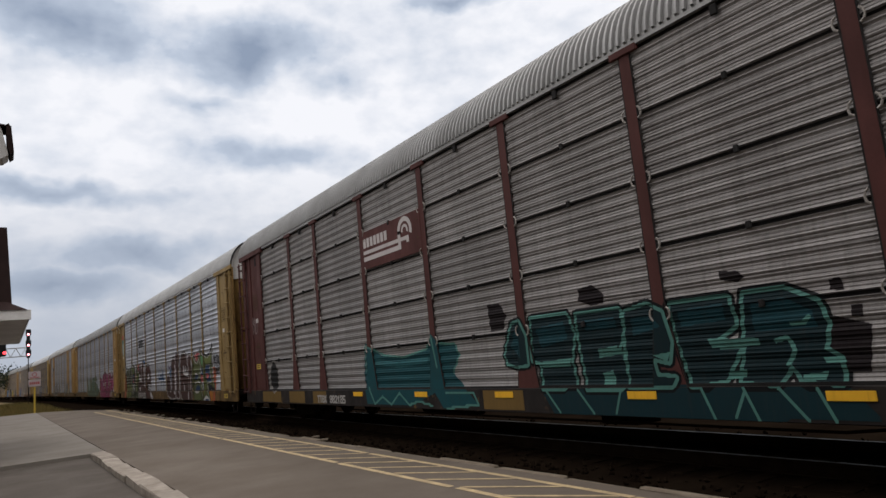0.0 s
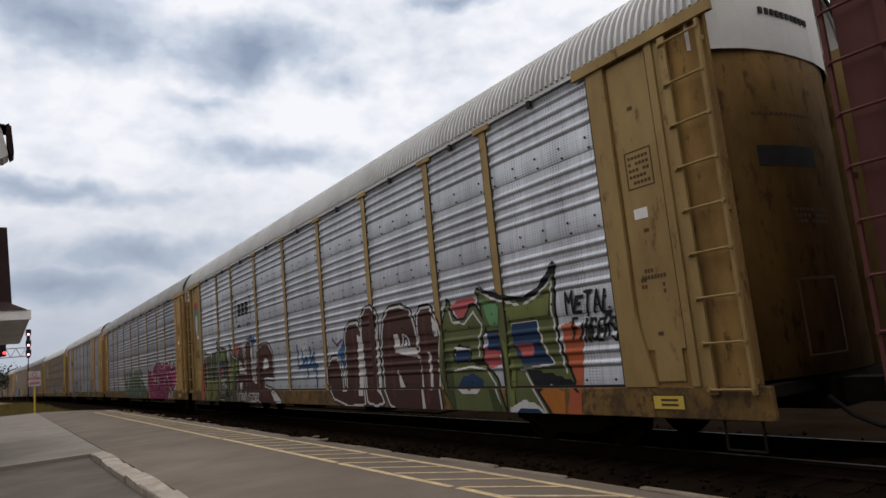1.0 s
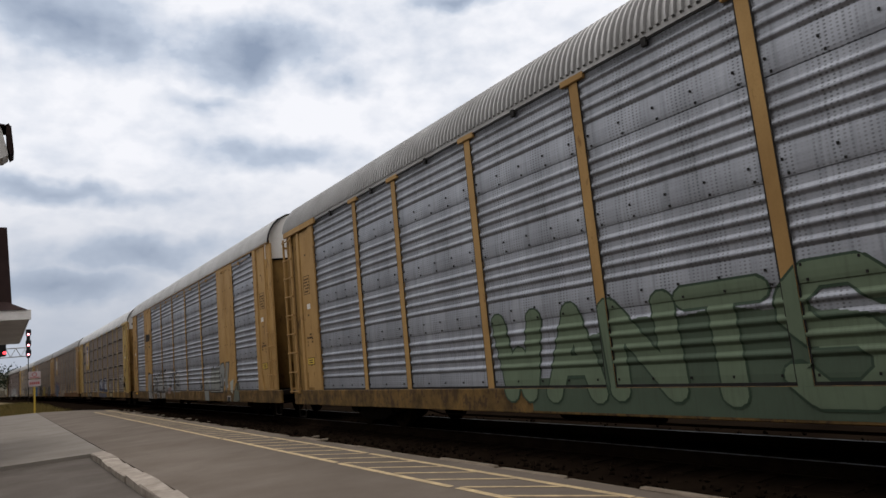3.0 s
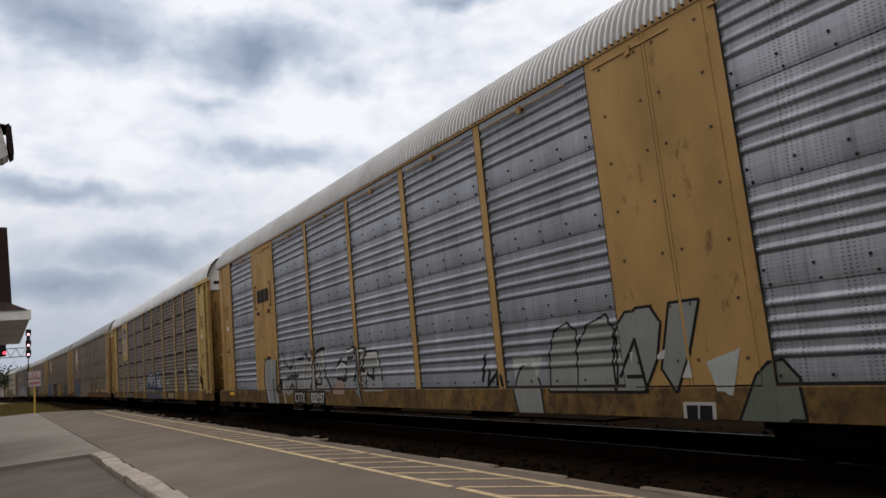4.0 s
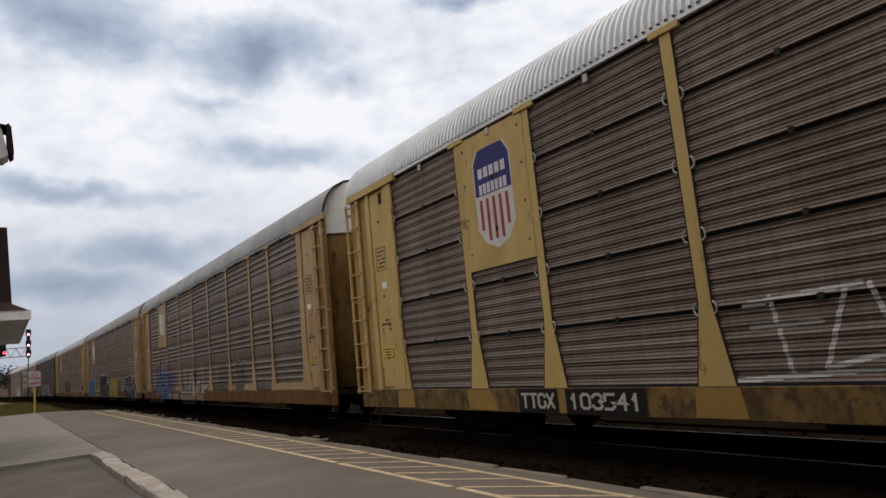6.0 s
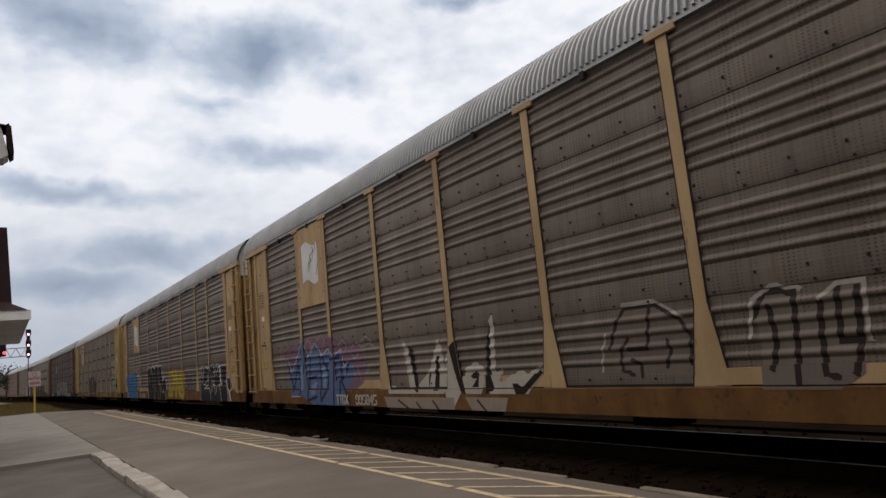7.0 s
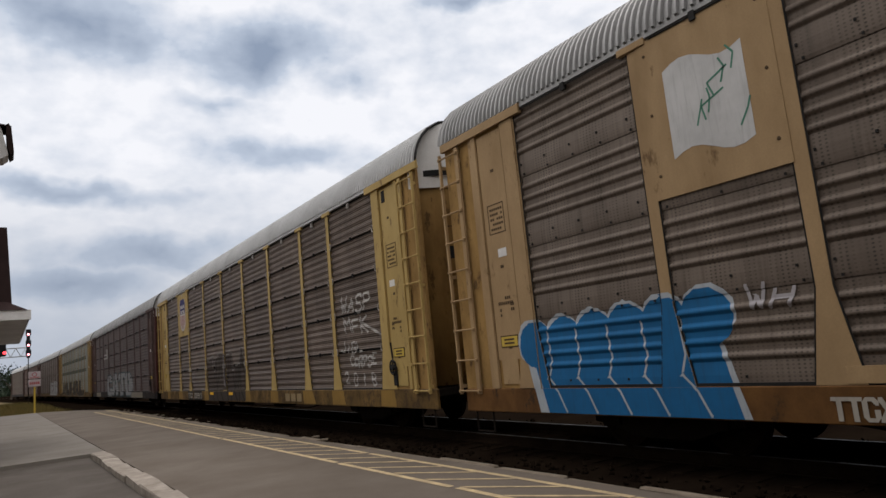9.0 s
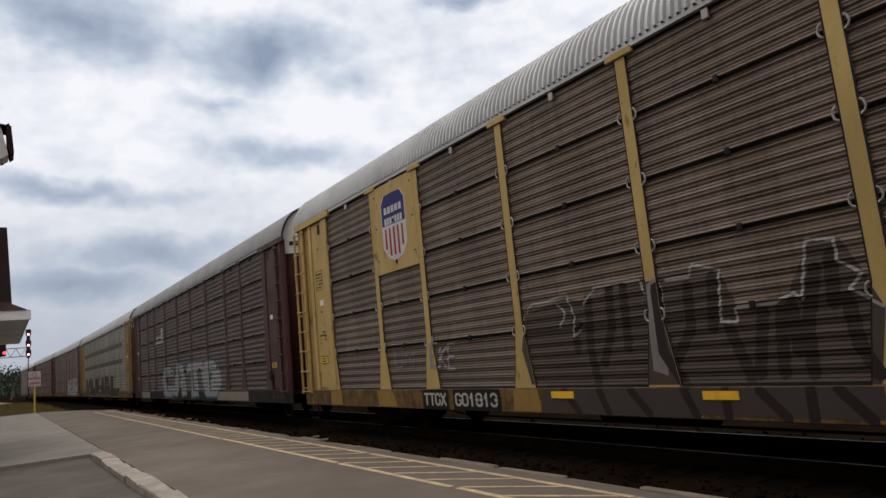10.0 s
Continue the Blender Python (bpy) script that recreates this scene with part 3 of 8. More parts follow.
# ---------------------------------------------------------------- autorack cars
PITCH, SPEED, FIRST = 28.35, 20.38, 9.83      # car spacing, train speed, place of the first car's middle at the start
HALF, DOOR = 13.58, 11.56                     # half the body, the corner post
POSTS = (-11.56, -8.92, -6.95, -4.14, -1.37, 1.37, 4.14, 6.95, 8.92, 11.56)
SILL_LO, SILL_HI, EAVE = 0.56, 0.95, 5.50
SIDE = 1.58                                   # crest of the side sheets


def profile_boards():
    """Five loose sheets, each with five broad ribs and fine pleats."""
    out, h = [], (EAVE - 0.06 - SILL_HI - 0.03) / 5
    for k in range(5):
        z0 = SILL_HI + 0.03 + k * h
        pts = [(z0, 0.045), (z0 + 0.008, 0.016)]
        n, span = 56, h - 0.066
        for i in range(n + 1):
            t = i / n
            d = 0.018 - 0.0125 * math.cos(2 * math.pi * 5 * t) - 0.0065 * math.cos(2 * math.pi * 18 * t)
            pts.append((z0 + 0.012 + span * t, max(0.0, d + 0.004)))
        pts += [(z0 + h - 0.049, 0.02), (z0 + h - 0.045, 0.048)]
        out.append(pts)
    return out


LAPS = (0.859, 2.014, 3.169, 4.324)           # heights at which the bolted sheets overlap


def profile_bolted():
    """One tall side of four lapped sheets: a smooth swelling band at the foot, four narrow ribs above it, a plain strip."""
    lo, hi, pts = SILL_HI + 0.03, EAVE - 0.06, []
    for a in LAPS:
        one = [(0.0, 0.036), (0.004, 0.022), (0.05, 0.015), (0.12, 0.012), (0.22, 0.014), (0.32, 0.022), (0.37, 0.029)]
        for i in range(4):
            c = 0.435 + 0.183 * i
            one += [(c + d, 0.031 - e) for d, e in ((-0.062, 0.0), (-0.046, 0.006), (-0.028, 0.021), (-0.012, 0.030), (0.006, 0.031), (0.022, 0.023), (0.040, 0.007), (0.056, 0.0))]
        one.append((1.150, 0.034))
        pts += [(a + z, d) for z, d in one if lo < a + z < hi]
    return [[(lo, pts[0][1])] + pts + [(hi, 0.02)]]


def depth_at(sheets, z):
    for pts in sheets:
        if pts[0][0] <= z <= pts[-1][0]:
            for (a, d), (b, e) in zip(pts, pts[1:]):
                if a <= z <= b:
                    return d if b == a else d + (e - d) * (z - a) / (b - a)
    return 0.03


def sheet_mesh(pts, w, material, bolts):
    bm = bmesh.new()
    cols = []
    for y in (-w / 2, w / 2):
        cols.append([bm.verts.new((-SIDE + d, y, z)) for z, d in pts])
    for i in range(len(pts) - 1):
        bm.faces.new((cols[0][i], cols[0][i + 1], cols[1][i + 1], cols[1][i]))
    if bolts:
        for a in LAPS:
            for dz in (0.035, 0.20):
                ny = max(3, int(w / 0.5))
                for i in range(ny):
                    y = -w / 2 + 0.2 + i * (w - 0.4) / (ny - 1) + (0.05 if dz > 0.1 else 0)
                    r = 0.011
                    if a + dz > SILL_HI + 0.06:
                        box(bm, -SIDE - 0.008, -SIDE + 0.010, y - r, y + r, a + dz - r * 1.4, a + dz + r * 1.4, 1)
    bm.normal_update()
    me = bpy.data.meshes.new("side_sheet")
    bm.to_mesh(me)
    bm.free()
    me.materials.append(material)
    me.materials.append(M_BLACK)
    return me


def post_width(z):
    return 0.085 if z > 1.95 else 0.085 + (1.95 - z) * 0.17


def roof_line(x):
    """Height of the arched roof at x across the car."""
    a = min(abs(x), 1.6) / 1.6
    return 5.50 + 1.0 * (1 - a ** 3.6) ** 0.62


def build_roof(car, material, end_mat):
    bm = bmesh.new()
    xs = [-1.60, -1.592, -1.575, -1.54, -1.48, -1.38, -1.22, -0.95, -0.5, 0, 0.5, 0.95, 1.22, 1.38, 1.48, 1.54, 1.575, 1.60]
    ys, y = [], -HALF + 0.02
    while y < HALF - 0.02:
        ys += [(y, 0.0), (y + 0.06, 0.0), (y + 0.072, 0.034), (y + 0.108, 0.034)]
        y += 0.12
    ys.append((HALF - 0.02, 0.0))
    rows = [[bm.verts.new((x * (1 + d * 0.9), yy, roof_line(x) + d)) for x in xs] for yy, d in ys]
    for p, q in zip(rows, rows[1:]):
        for i in range(len(xs) - 1):
            bm.faces.new((p[i], p[i + 1], q[i + 1], q[i]))
    roof = part("roof", bm, material, car, "ribbed sheet-metal roof")
    for s in (-1, 1):                                  # white end caps under the arch
        bm = bmesh.new()
        pts = [(x, s * (HALF + 0.07 - 0.46 * abs(x / 1.6) ** 2.6), roof_line(x) - 0.02) for x in xs]
        low = [(x, s * (HALF + 0.07 - 0.46 * abs(x / 1.6) ** 2.6), 5.02) for x in xs]
        a, b = [bm.verts.new(p) for p in pts], [bm.verts.new(p) for p in low]
        c = [bm.verts.new((p[0], s * (HALF - 0.10), p[2])) for p in pts]
        for i in range(len(xs) - 1):
            bm.faces.new((a[i], a[i + 1], b[i + 1], b[i]))
            bm.faces.new((a[i], c[i], c[i + 1], a[i + 1]))
        cap = part("end_cap", bm, end_mat, car, "pale arched end cap")
        bm = bmesh.new()
        hoop = [(x * 1.005, s * (HALF - 0.03), roof_line(x) + 0.012) for x in xs]
        for e, f in zip(hoop, hoop[1:]):
            rod(bm, e, f, 0.028, 5)
        part("roof_hoop", bm, M_BLACK, car, "dark gasket round the roof's end")
        bm = bmesh.new()
        for k in range(10):
            xk, yk = -0.62 + k * 0.11, s * (HALF + 0.07 - 0.46 * (abs(-0.58 + k * 0.11) / 1.6) ** 2.6)
            box(bm, xk, xk + 0.075, yk - 0.012, yk + 0.012, 5.52, 5.60)
        tagged(part("stencil", bm, M_BLACK, cap), kind="stuff")
    return roof


def ladder(car, yc, w, material, sgn):
    bm = bmesh.new()
    inner, outer = yc - sgn * w / 2, yc + sgn * w / 2
    box(bm, -SIDE - 0.065, -SIDE - 0.025, inner - 0.05, inner + 0.05, 0.86, 5.34)
    box(bm, -SIDE - 0.085, -SIDE - 0.035, outer - 0.022, outer + 0.022, 0.86, 5.34)
    for z in (1.0, 3.0, 5.1):
        for y in (inner, outer):
            box(bm, -SIDE - 0.06, -SIDE + 0.06, y - 0.02, y + 0.02, z - 0.03, z + 0.03)
    lad = part("ladder", bm, material, car, "steel corner ladder")
    bm = bmesh.new()
    rod(bm, (-SIDE - 0.085, inner - sgn * 0.04, 0), (-SIDE - 0.085, outer, 0), 0.016, 6)
    for y in (inner - sgn * 0.03, outer):
        rod(bm, (-SIDE - 0.105, y, 0), (-SIDE - 0.06, y, 0), 0.028, 6)
    first = part("rung", bm, material, lad)
    first.location = (0, 0, 0.92)
    for i in range(1, 9):
        share("rung", first.data, lad, (0, 0, 0.92 + i * 0.54))


def truck_mesh():
    bm = bmesh.new()                                   # cast side frame, near side, with a spring opening
    for x in (-1.0, 1.0):
        prism(bm, [(x - 0.07, -1.25, 0.62), (x - 0.07, -0.55, 0.78), (x - 0.07, 0.55, 0.78), (x - 0.07, 1.25, 0.62), (x - 0.07, 1.25, 0.40), (x - 0.07, 0.95, 0.36), (x - 0.07, 0.45, 0.20), (x - 0.07, -0.45, 0.20), (x - 0.07, -0.95, 0.36), (x - 0.07, -1.25, 0.40)], (0.14, 0, 0))
        for k in (-0.18, 0, 0.18):
            rod(bm, (x, k, 0.25), (x, k, 0.6), 0.07, 8)
        for y in (-0.89, 0.89):
            box(bm, x - 0.13, x + 0.13, y - 0.16, y + 0.16, 0.36, 0.60)
    box(bm, -1.0, 1.0, -0.2, 0.2, 0.45, 0.72)
    return bm


WHEELSETS = []


def build_trucks(car, near):
    for yc in (-9.7, 9.7):
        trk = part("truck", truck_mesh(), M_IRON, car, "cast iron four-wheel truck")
        trk.location = (0, yc, 0)
        for y in (-0.89, 0.89):
            bm = bmesh.new()
            for s in (-1, 1):
                prof = [(s * 0.66, 0.49), (s * 0.69, 0.49), (s * 0.70, 0.462), (s * 0.80, 0.455), (s * 0.81, 0.40), (s * 0.76, 0.36), (s * 0.74, 0.18), (s * 0.84, 0.15), (s * 0.86, 0.09)]
                disc_wheel(bm, prof)
            rod(bm, (-0.9, 0, 0), (0.9, 0, 0), 0.075, 8)
            for k in range(6):
                a = k * math.pi / 3
                box(bm, -0.815, -0.80, 0.28 * math.cos(a) - 0.03, 0.28 * math.cos(a) + 0.03, 0.28 * math.sin(a) - 0.03, 0.28 * math.sin(a) + 0.03)
            bmesh.ops.recalc_face_normals(bm, faces=bm.faces)
            ws = part("wheelset", bm, M_RAIL, trk, "steel wheels on one axle")
            ws.location = (0, y, 0.457)
            if near:
                WHEELSETS.append((ws, y))


def build_underframe(car):
    bm = bmesh.new()
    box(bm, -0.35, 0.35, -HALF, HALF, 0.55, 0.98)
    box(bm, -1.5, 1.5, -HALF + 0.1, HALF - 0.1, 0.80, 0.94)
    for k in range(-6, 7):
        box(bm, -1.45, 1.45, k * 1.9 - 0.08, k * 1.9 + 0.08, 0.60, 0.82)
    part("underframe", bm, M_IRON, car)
    bm = bmesh.new()
    rod(bm, (-1.2, -6.0, 0.42), (-1.2, 6.4, 0.42), 0.02, 6)
    rod(bm, (-1.25, -7.6, 0.60), (-1.2, -6.0, 0.42), 0.02, 6)
    rod(bm, (-1.2, 6.4, 0.42), (-1.25, 7.6, 0.60), 0.02, 6)
    part("brake_pipe", bm, M_RAIL, car, "thin rusty air pipe under the floor")
    bm = bmesh.new()
    rod(bm, (-0.6, 1.4, 0.52), (-0.6, 3.4, 0.52), 0.2, 10)
    part("air_reservoir", bm, M_IRON, car)
    bm = bmesh.new()
    box(bm, -1.0, -0.5, -3.0, -2.3, 0.35, 0.75)
    part("brake_valve", bm, M_IRON, car)
    for s in (-1, 1):
        bm = bmesh.new()
        box(bm, -0.14, 0.14, min(s * HALF, s * (HALF + 0.55)), max(s * HALF, s * (HALF + 0.55)), 0.62, 0.90)
        box(bm, -0.20, 0.22, min(s * (HALF + 0.45), s * (HALF + 0.74)), max(s * (HALF + 0.45), s * (HALF + 0.74)), 0.58, 0.94, bevel=0.05)
        cp = part("coupler", bm, M_IRON, car, "knuckle coupler")
        bm = bmesh.new()
        pts = [(-0.5, s * HALF, 0.72), (-0.48, s * (HALF + 0.25), 0.50), (-0.42, s * (HALF + 0.5), 0.38), (-0.36, s * (HALF + 0.72), 0.42)]
        for a, b in zip(pts, pts[1:]):
            rod(bm, a, b, 0.03, 6)
        part("air_hose", bm, M_BLACK, cp, "black rubber air hose")
        bm = bmesh.new()                               # stirrup step at the corner
        y = s * (HALF - 0.45)
        for a, b in (((-1.55, y - 0.24, 0.56), (-1.55, y - 0.24, 0.22)), ((-1.55, y - 0.24, 0.22), (-1.55, y + 0.24, 0.22)), ((-1.55, y + 0.24, 0.22), (-1.55, y + 0.24, 0.56))):
            rod(bm, a, b, 0.018, 5)
        part("step", bm, M_IRON, car, "bent stirrup step")


def build_car(k, kind, panel, frame_m, roof_m, sill_m, end_m, cap_m, label, flush=False, plates=(), gap_m=None, skip=(), near=True):
    car = tagged(new("autorack_car"), label, "railway car", "cars of the train")
    car["flared"] = k not in (1, 2, 3)                 # posts with a flared foot
    sheets = profile_bolted() if kind == "bolted" else profile_boards()
    build_underframe(car)
    build_trucks(car, near)
    build_roof(car, roof_m, cap_m)
    if flush:                                          # this car stands a little taller
        for ob in car.children:
            if ob.name.startswith(("roof", "end_cap")):
                ob.location.z = 0.07
    # core, coloured black for the unlit inside seen through the gaps, and the far side
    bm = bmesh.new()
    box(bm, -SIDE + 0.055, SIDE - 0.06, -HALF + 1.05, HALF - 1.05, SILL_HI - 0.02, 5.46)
    part("rack_interior", bm, M_BLACK, car, "solid black core in place of the unlit interior")
    for s in (-1, 1):
        bm = bmesh.new()
        x0 = -1.602 if s < 0 else SIDE - 0.04
        box(bm, x0, x0 + 0.06, -HALF, HALF, SILL_LO, SILL_HI, bevel=0.012)
        sill = part("side_sill", bm, sill_m, car, "stained steel side sill")
        bm = bmesh.new()
        x1 = -1.612 if s < 0 else SIDE - 0.03
        lift = 0.105 if flush else 0.0
        box(bm, x1, x1 + 0.07, -HALF + 0.04, HALF - 0.04, EAVE - 0.045 + lift, EAVE + 0.05 + lift)
        part("eave_rail", bm, frame_m if flush else roof_m, car)
        if flush:
            bm = bmesh.new()
            box(bm, x1 + 0.031, x1 + 0.065, -DOOR, DOOR, EAVE - 0.05, EAVE + 0.056)
            part("eave_strip", bm, panel, car)
    bm = bmesh.new()
    box(bm, -1.5865, -1.56, -DOOR, DOOR, SILL_HI + 0.002, SILL_HI + 0.040)
    part("sill_joint", bm, M_BLACK, car, "dark joint above the sill")
    bm = bmesh.new()
    pts = sheets[0] + [p for q in sheets[1:] for p in q]
    cols = [[bm.verts.new((SIDE - d, y, z)) for z, d in pts] for y in (-DOOR, DOOR)]
    for i in range(len(pts) - 1):
        bm.faces.new((cols[0][i], cols[1][i], cols[1][i + 1], cols[0][i + 1]))
    part("far_side_sheet", bm, panel, car)
    # bays of side sheets
    shared = {}
    for i in range(9):
        a, b = POSTS[i], POSTS[i + 1]
        w, c = round(b - a, 2), (a + b) / 2
        for j, pts in enumerate(sheets):
            key = (w, j if kind == "boards" else 0)
            if (i, j) in skip or (i, None) in skip:
                continue
            if key not in shared:
                shared[key] = sheet_mesh(pts, w, panel, kind == "bolted")
            ob = share("side_sheet", shared[key], car, (0, c, 0))
    # posts with a T-bracket above and a flared foot below
    for i, y in enumerate(POSTS):
        bm = bmesh.new()
        tall = EAVE + (0.058 if flush else -0.04)
        foot = post_width(SILL_HI) if car["flared"] else 0.085
        prism(bm, [(-1.589, y - 0.085, tall), (-1.589, y + 0.085, tall), (-1.589, y + 0.085, 1.95), (-1.589, y + foot, SILL_HI + 0.004), (-1.589, y - foot, SILL_HI + 0.004), (-1.589, y - 0.085, 1.95)], (0.05, 0, 0))
        post = part("post", bm, frame_m, car)
        # a thin black strip stands in for the shadow beside each post
        if k < 8:
            bm = bmesh.new()
            prism(bm, [(-1.5835, y - 0.106, tall), (-1.5835, y + 0.106, tall), (-1.5835, y + 0.106, 1.95), (-1.5835, y + foot + 0.022, SILL_HI + 0.004), (-1.5835, y - foot - 0.022, SILL_HI + 0.004), (-1.5835, y - 0.106, 1.95)], (0.01, 0, 0))
            part("post_gap", bm, M_BLACK, post, "black strip for the shadow line along the post")
        if not flush:
            bm = bmesh.new()
            box(bm, -1.622, -1.56, y - 0.24, y + 0.24, EAVE - 0.12, EAVE - 0.02, bevel=0.01)
            part("bracket", bm, frame_m, post)
        if kind == "boards" and k < 8:
            h = (EAVE - 0.06 - SILL_HI - 0.03) / 5
            for n in range(1, 5):
                for s in (-1, 1):
                    bm = bmesh.new()
                    z = SILL_HI + 0.03 + n * h
                    q = [(-1.595, y + s * (0.10 + 0.06 * math.sin(t)), z + 0.08 * math.cos(t)) for t in (0.2, 0.9, 1.6, 2.3, 3.0)]
                    for e, f in zip(q, q[1:]):
                        rod(bm, e, f, 0.014, 5)
                    part("clip", bm, M_CLIP, post, "grey wire retaining clip")
    if kind == "boards":
        h = (EAVE - 0.06 - SILL_HI - 0.03) / 5
        for i in range(9):
            c = (POSTS[i] + POSTS[i + 1]) / 2
            for n in range(1, 6):
                bm = bmesh.new()
                z = SILL_HI + 0.03 + n * h - (0.05 if n == 5 else 0)
                box(bm, -1.615, -1.57, c - (0.03 if n < 5 else 0.045), c + (0.03 if n < 5 else 0.045), z - (0.06 if n < 5 else 0.10), z + 0.03, bevel=0.008)
                part("hook", bm, gap_m if (gap_m and n < 5) else M_CLIP if gap_m else M_BLACK, car)
    else:
        for i in range(9):
            c = (POSTS[i] + POSTS[i + 1]) / 2
            bm = bmesh.new()
            rod(bm, (-1.605, POSTS[i] + 0.3, EAVE - 0.08), (-1.605, POSTS[i + 1] - 0.3, EAVE - 0.08), 0.012, 5)
            box(bm, -1.63, -1.58, c - 0.04, c + 0.04, EAVE - 0.15, EAVE - 0.03)
            part("eave_wire", bm, M_BLACK if not flush else frame_m, car, "thin retaining wire under the eave")
    # ends: corner post, recessed panel, flange, ladder bay, bowed door
    END = HALF - 0.45 if flush else HALF
    high = EAVE + (0.058 if flush else -0.04)

    def bow(x, s):
        return s * (END + 0.05 - 0.50 * abs(x / 1.5) ** 2.6)

    def span(s, p, q):
        return sorted((s * (DOOR + p), s * (DOOR + q)))

    for s in (-1, 1):
        bm = bmesh.new()                               # backing behind panel and ladder
        box(bm, -1.560, -1.50, *span(s, 0.02, END - DOOR - (0.14 if s < 0 and not flush else 0.0)), SILL_HI - 0.02, high)
        plate = part("corner_plate", bm, end_m if not flush else frame_m, car, "painted corner plate")
        bm = bmesh.new()                               # wide corner post with a broad foot
        p, q = span(s, -0.06, 0.26)
        f0, f1 = span(s, -0.06, 0.46)
        prism(bm, [(-1.612, p, high), (-1.612, q, high), (-1.612, q, 1.95), (-1.612, f1, SILL_HI + 0.004), (-1.612, f0, SILL_HI + 0.004), (-1.612, p, 1.95)], (0.06, 0, 0))
        part("corner_post", bm, frame_m, plate)
        bm = bmesh.new()                               # recessed panel with a stepped foot
        p, q = span(s, 0.31, 0.97)
        box(bm, -1.580, -1.55, p, q, 1.42, high - (0.0 if flush else 0.14))
        p, q = span(s, 0.48, 0.90)
        box(bm, -1.580, -1.55, p, q, 1.02, 1.42)
        part("panel", bm, frame_m, plate)
        bm = bmesh.new()                               # flange beside the ladder
        p, q = span(s, 1.00, 1.12)
        box(bm, -1.612, -1.55, p, q, SILL_HI, high - 0.05, bevel=0.008)
        p, q = span(s, 1.12, 1.24)
        box(bm, -1.580, -1.55, p, q, SILL_HI, high - 0.05)
        part("flange", bm, frame_m, plate)
        if not flush:
            bm = bmesh.new()                           # gutter bar over the door
            p, q = span(s, -0.30, HALF + 0.02 - DOOR)
            prism(bm, [(-1.65, p, EAVE - 0.13), (-1.65, p, EAVE + 0.01), (-1.60, p, EAVE + 0.05), (-1.58, p, EAVE - 0.13)], (0, q - p, 0))
            part("gutter_bar", bm, frame_m, plate, "painted bar over the door")
        bm = bmesh.new()
        for (ya, yb, za, zb) in ((0.42, 0.86, 3.55, 3.565), (0.42, 0.86, 4.05, 4.065), (0.42, 0.435, 3.55, 4.065), (0.845, 0.86, 3.55, 4.065)):
            box(bm, -1.585, -1.579, *span(s, ya, yb), za, zb)
        for n in range(5):
            for c in range(6):
                if (n * 3 + c * 5) % 7 != 0:
                    box(bm, -1.585, -1.579, *span(s, 0.47 + c * 0.058, 0.51 + c * 0.058), 3.61 + n * 0.085, 3.65 + n * 0.085)
        for n, (ya, yb) in enumerate(((0.50, 0.70), (0.44, 0.86), (0.42, 0.52), (0.76, 0.86), (0.42, 0.52), (0.76, 0.86))):
            for c in range(int((yb - ya) / 0.05)):
                box(bm, -1.585, -1.579, *span(s, ya + c * 0.05, ya + c * 0.05 + 0.034), 2.42 - 0.085 * ((n + 1) // 2) - 0.03 * (n > 1), 2.47 - 0.085 * ((n + 1) // 2) - 0.03 * (n > 1))
        for z in (2.95, 4.62, 1.60):
            box(bm, -1.585, -1.579, *span(s, 0.58, 0.66), z, z + 0.05)
        tagged(part("stencil", bm, M_STENCIL, plate, "dark stencilled data block"), kind="stuff")
        bm = bmesh.new()
        box(bm, 1.53, 1.585, *span(s, 0.09, END - DOOR), SILL_HI - 0.02, EAVE - 0.04)
        part("corner_plate", bm, frame_m, car, "painted corner plate")
        bm = bmesh.new()                               # framed yellow placard
        zp = 0.66 if k in (1, 2) and s < 0 else 1.62
        xp = -1.580 if zp > 1 else -1.602
        box(bm, xp - 0.006, xp, *span(s, 0.36 if zp < 1 else 0.40, 0.86), zp, zp + 0.20)
        pl = part("placard", bm, M_STENCIL, plate, "dark-edged yellow placard")
        bm = bmesh.new()
        box(bm, xp - 0.010, xp - 0.005, *span(s, 0.38 if zp < 1 else 0.42, 0.84), zp + 0.02, zp + 0.18)
        face = part("face", bm, M_PLACARD, pl)
        bm = bmesh.new()
        for n in range(2):
            box(bm, xp - 0.013, xp - 0.009, *span(s, 0.50, 0.76), zp + 0.055 + n * 0.06, zp + 0.085 + n * 0.06)
        part("print", bm, M_STENCIL, pl)
        bm = bmesh.new()
        box(bm, -1.586, -1.579, *span(s, 0.46, 0.68), 3.14, 3.28)
        part("label_plate", bm, M_WHITE_TRIM, plate, "small white label")
        if kind == "boards":
            bm = bmesh.new()
            box(bm, -1.590, -1.578, *span(s, 0.40, 0.54), 5.02, 5.28)
            part("lock_hole", bm, M_BLACK, plate)
        bm = bmesh.new()                               # end door, strongly bowed in plan
        xs = [-1.5 + 3.0 * i / 24 for i in range(25)]
        a = [bm.verts.new((x, bow(x, s), 0.98)) for x in xs]
        b = [bm.verts.new((x, bow(x, s), 5.04)) for x in xs]
        for i in range(24):
            bm.faces.new((a[i], a[i + 1], b[i + 1], b[i]))
        bm.faces.new(a if s > 0 else a[::-1])
        door = part("end_door", bm, end_m, car, "bowed steel end door", smooth=True)

        def on_door(bm, xa, xb, za, zb, out):
            n = max(1, int((xb - xa) / 0.12))
            for i in range(n):
                x0, x1 = xa + (xb - xa) * i / n, xa + (xb - xa) * (i + 1) / n
                pts = [(x0, bow(x0, s) + s * out, za), (x1, bow(x1, s) + s * out, za), (x1, bow(x1, s) + s * out, zb), (x0, bow(x0, s) + s * out, zb)]
                bm.faces.new([bm.verts.new(v) for v in pts])
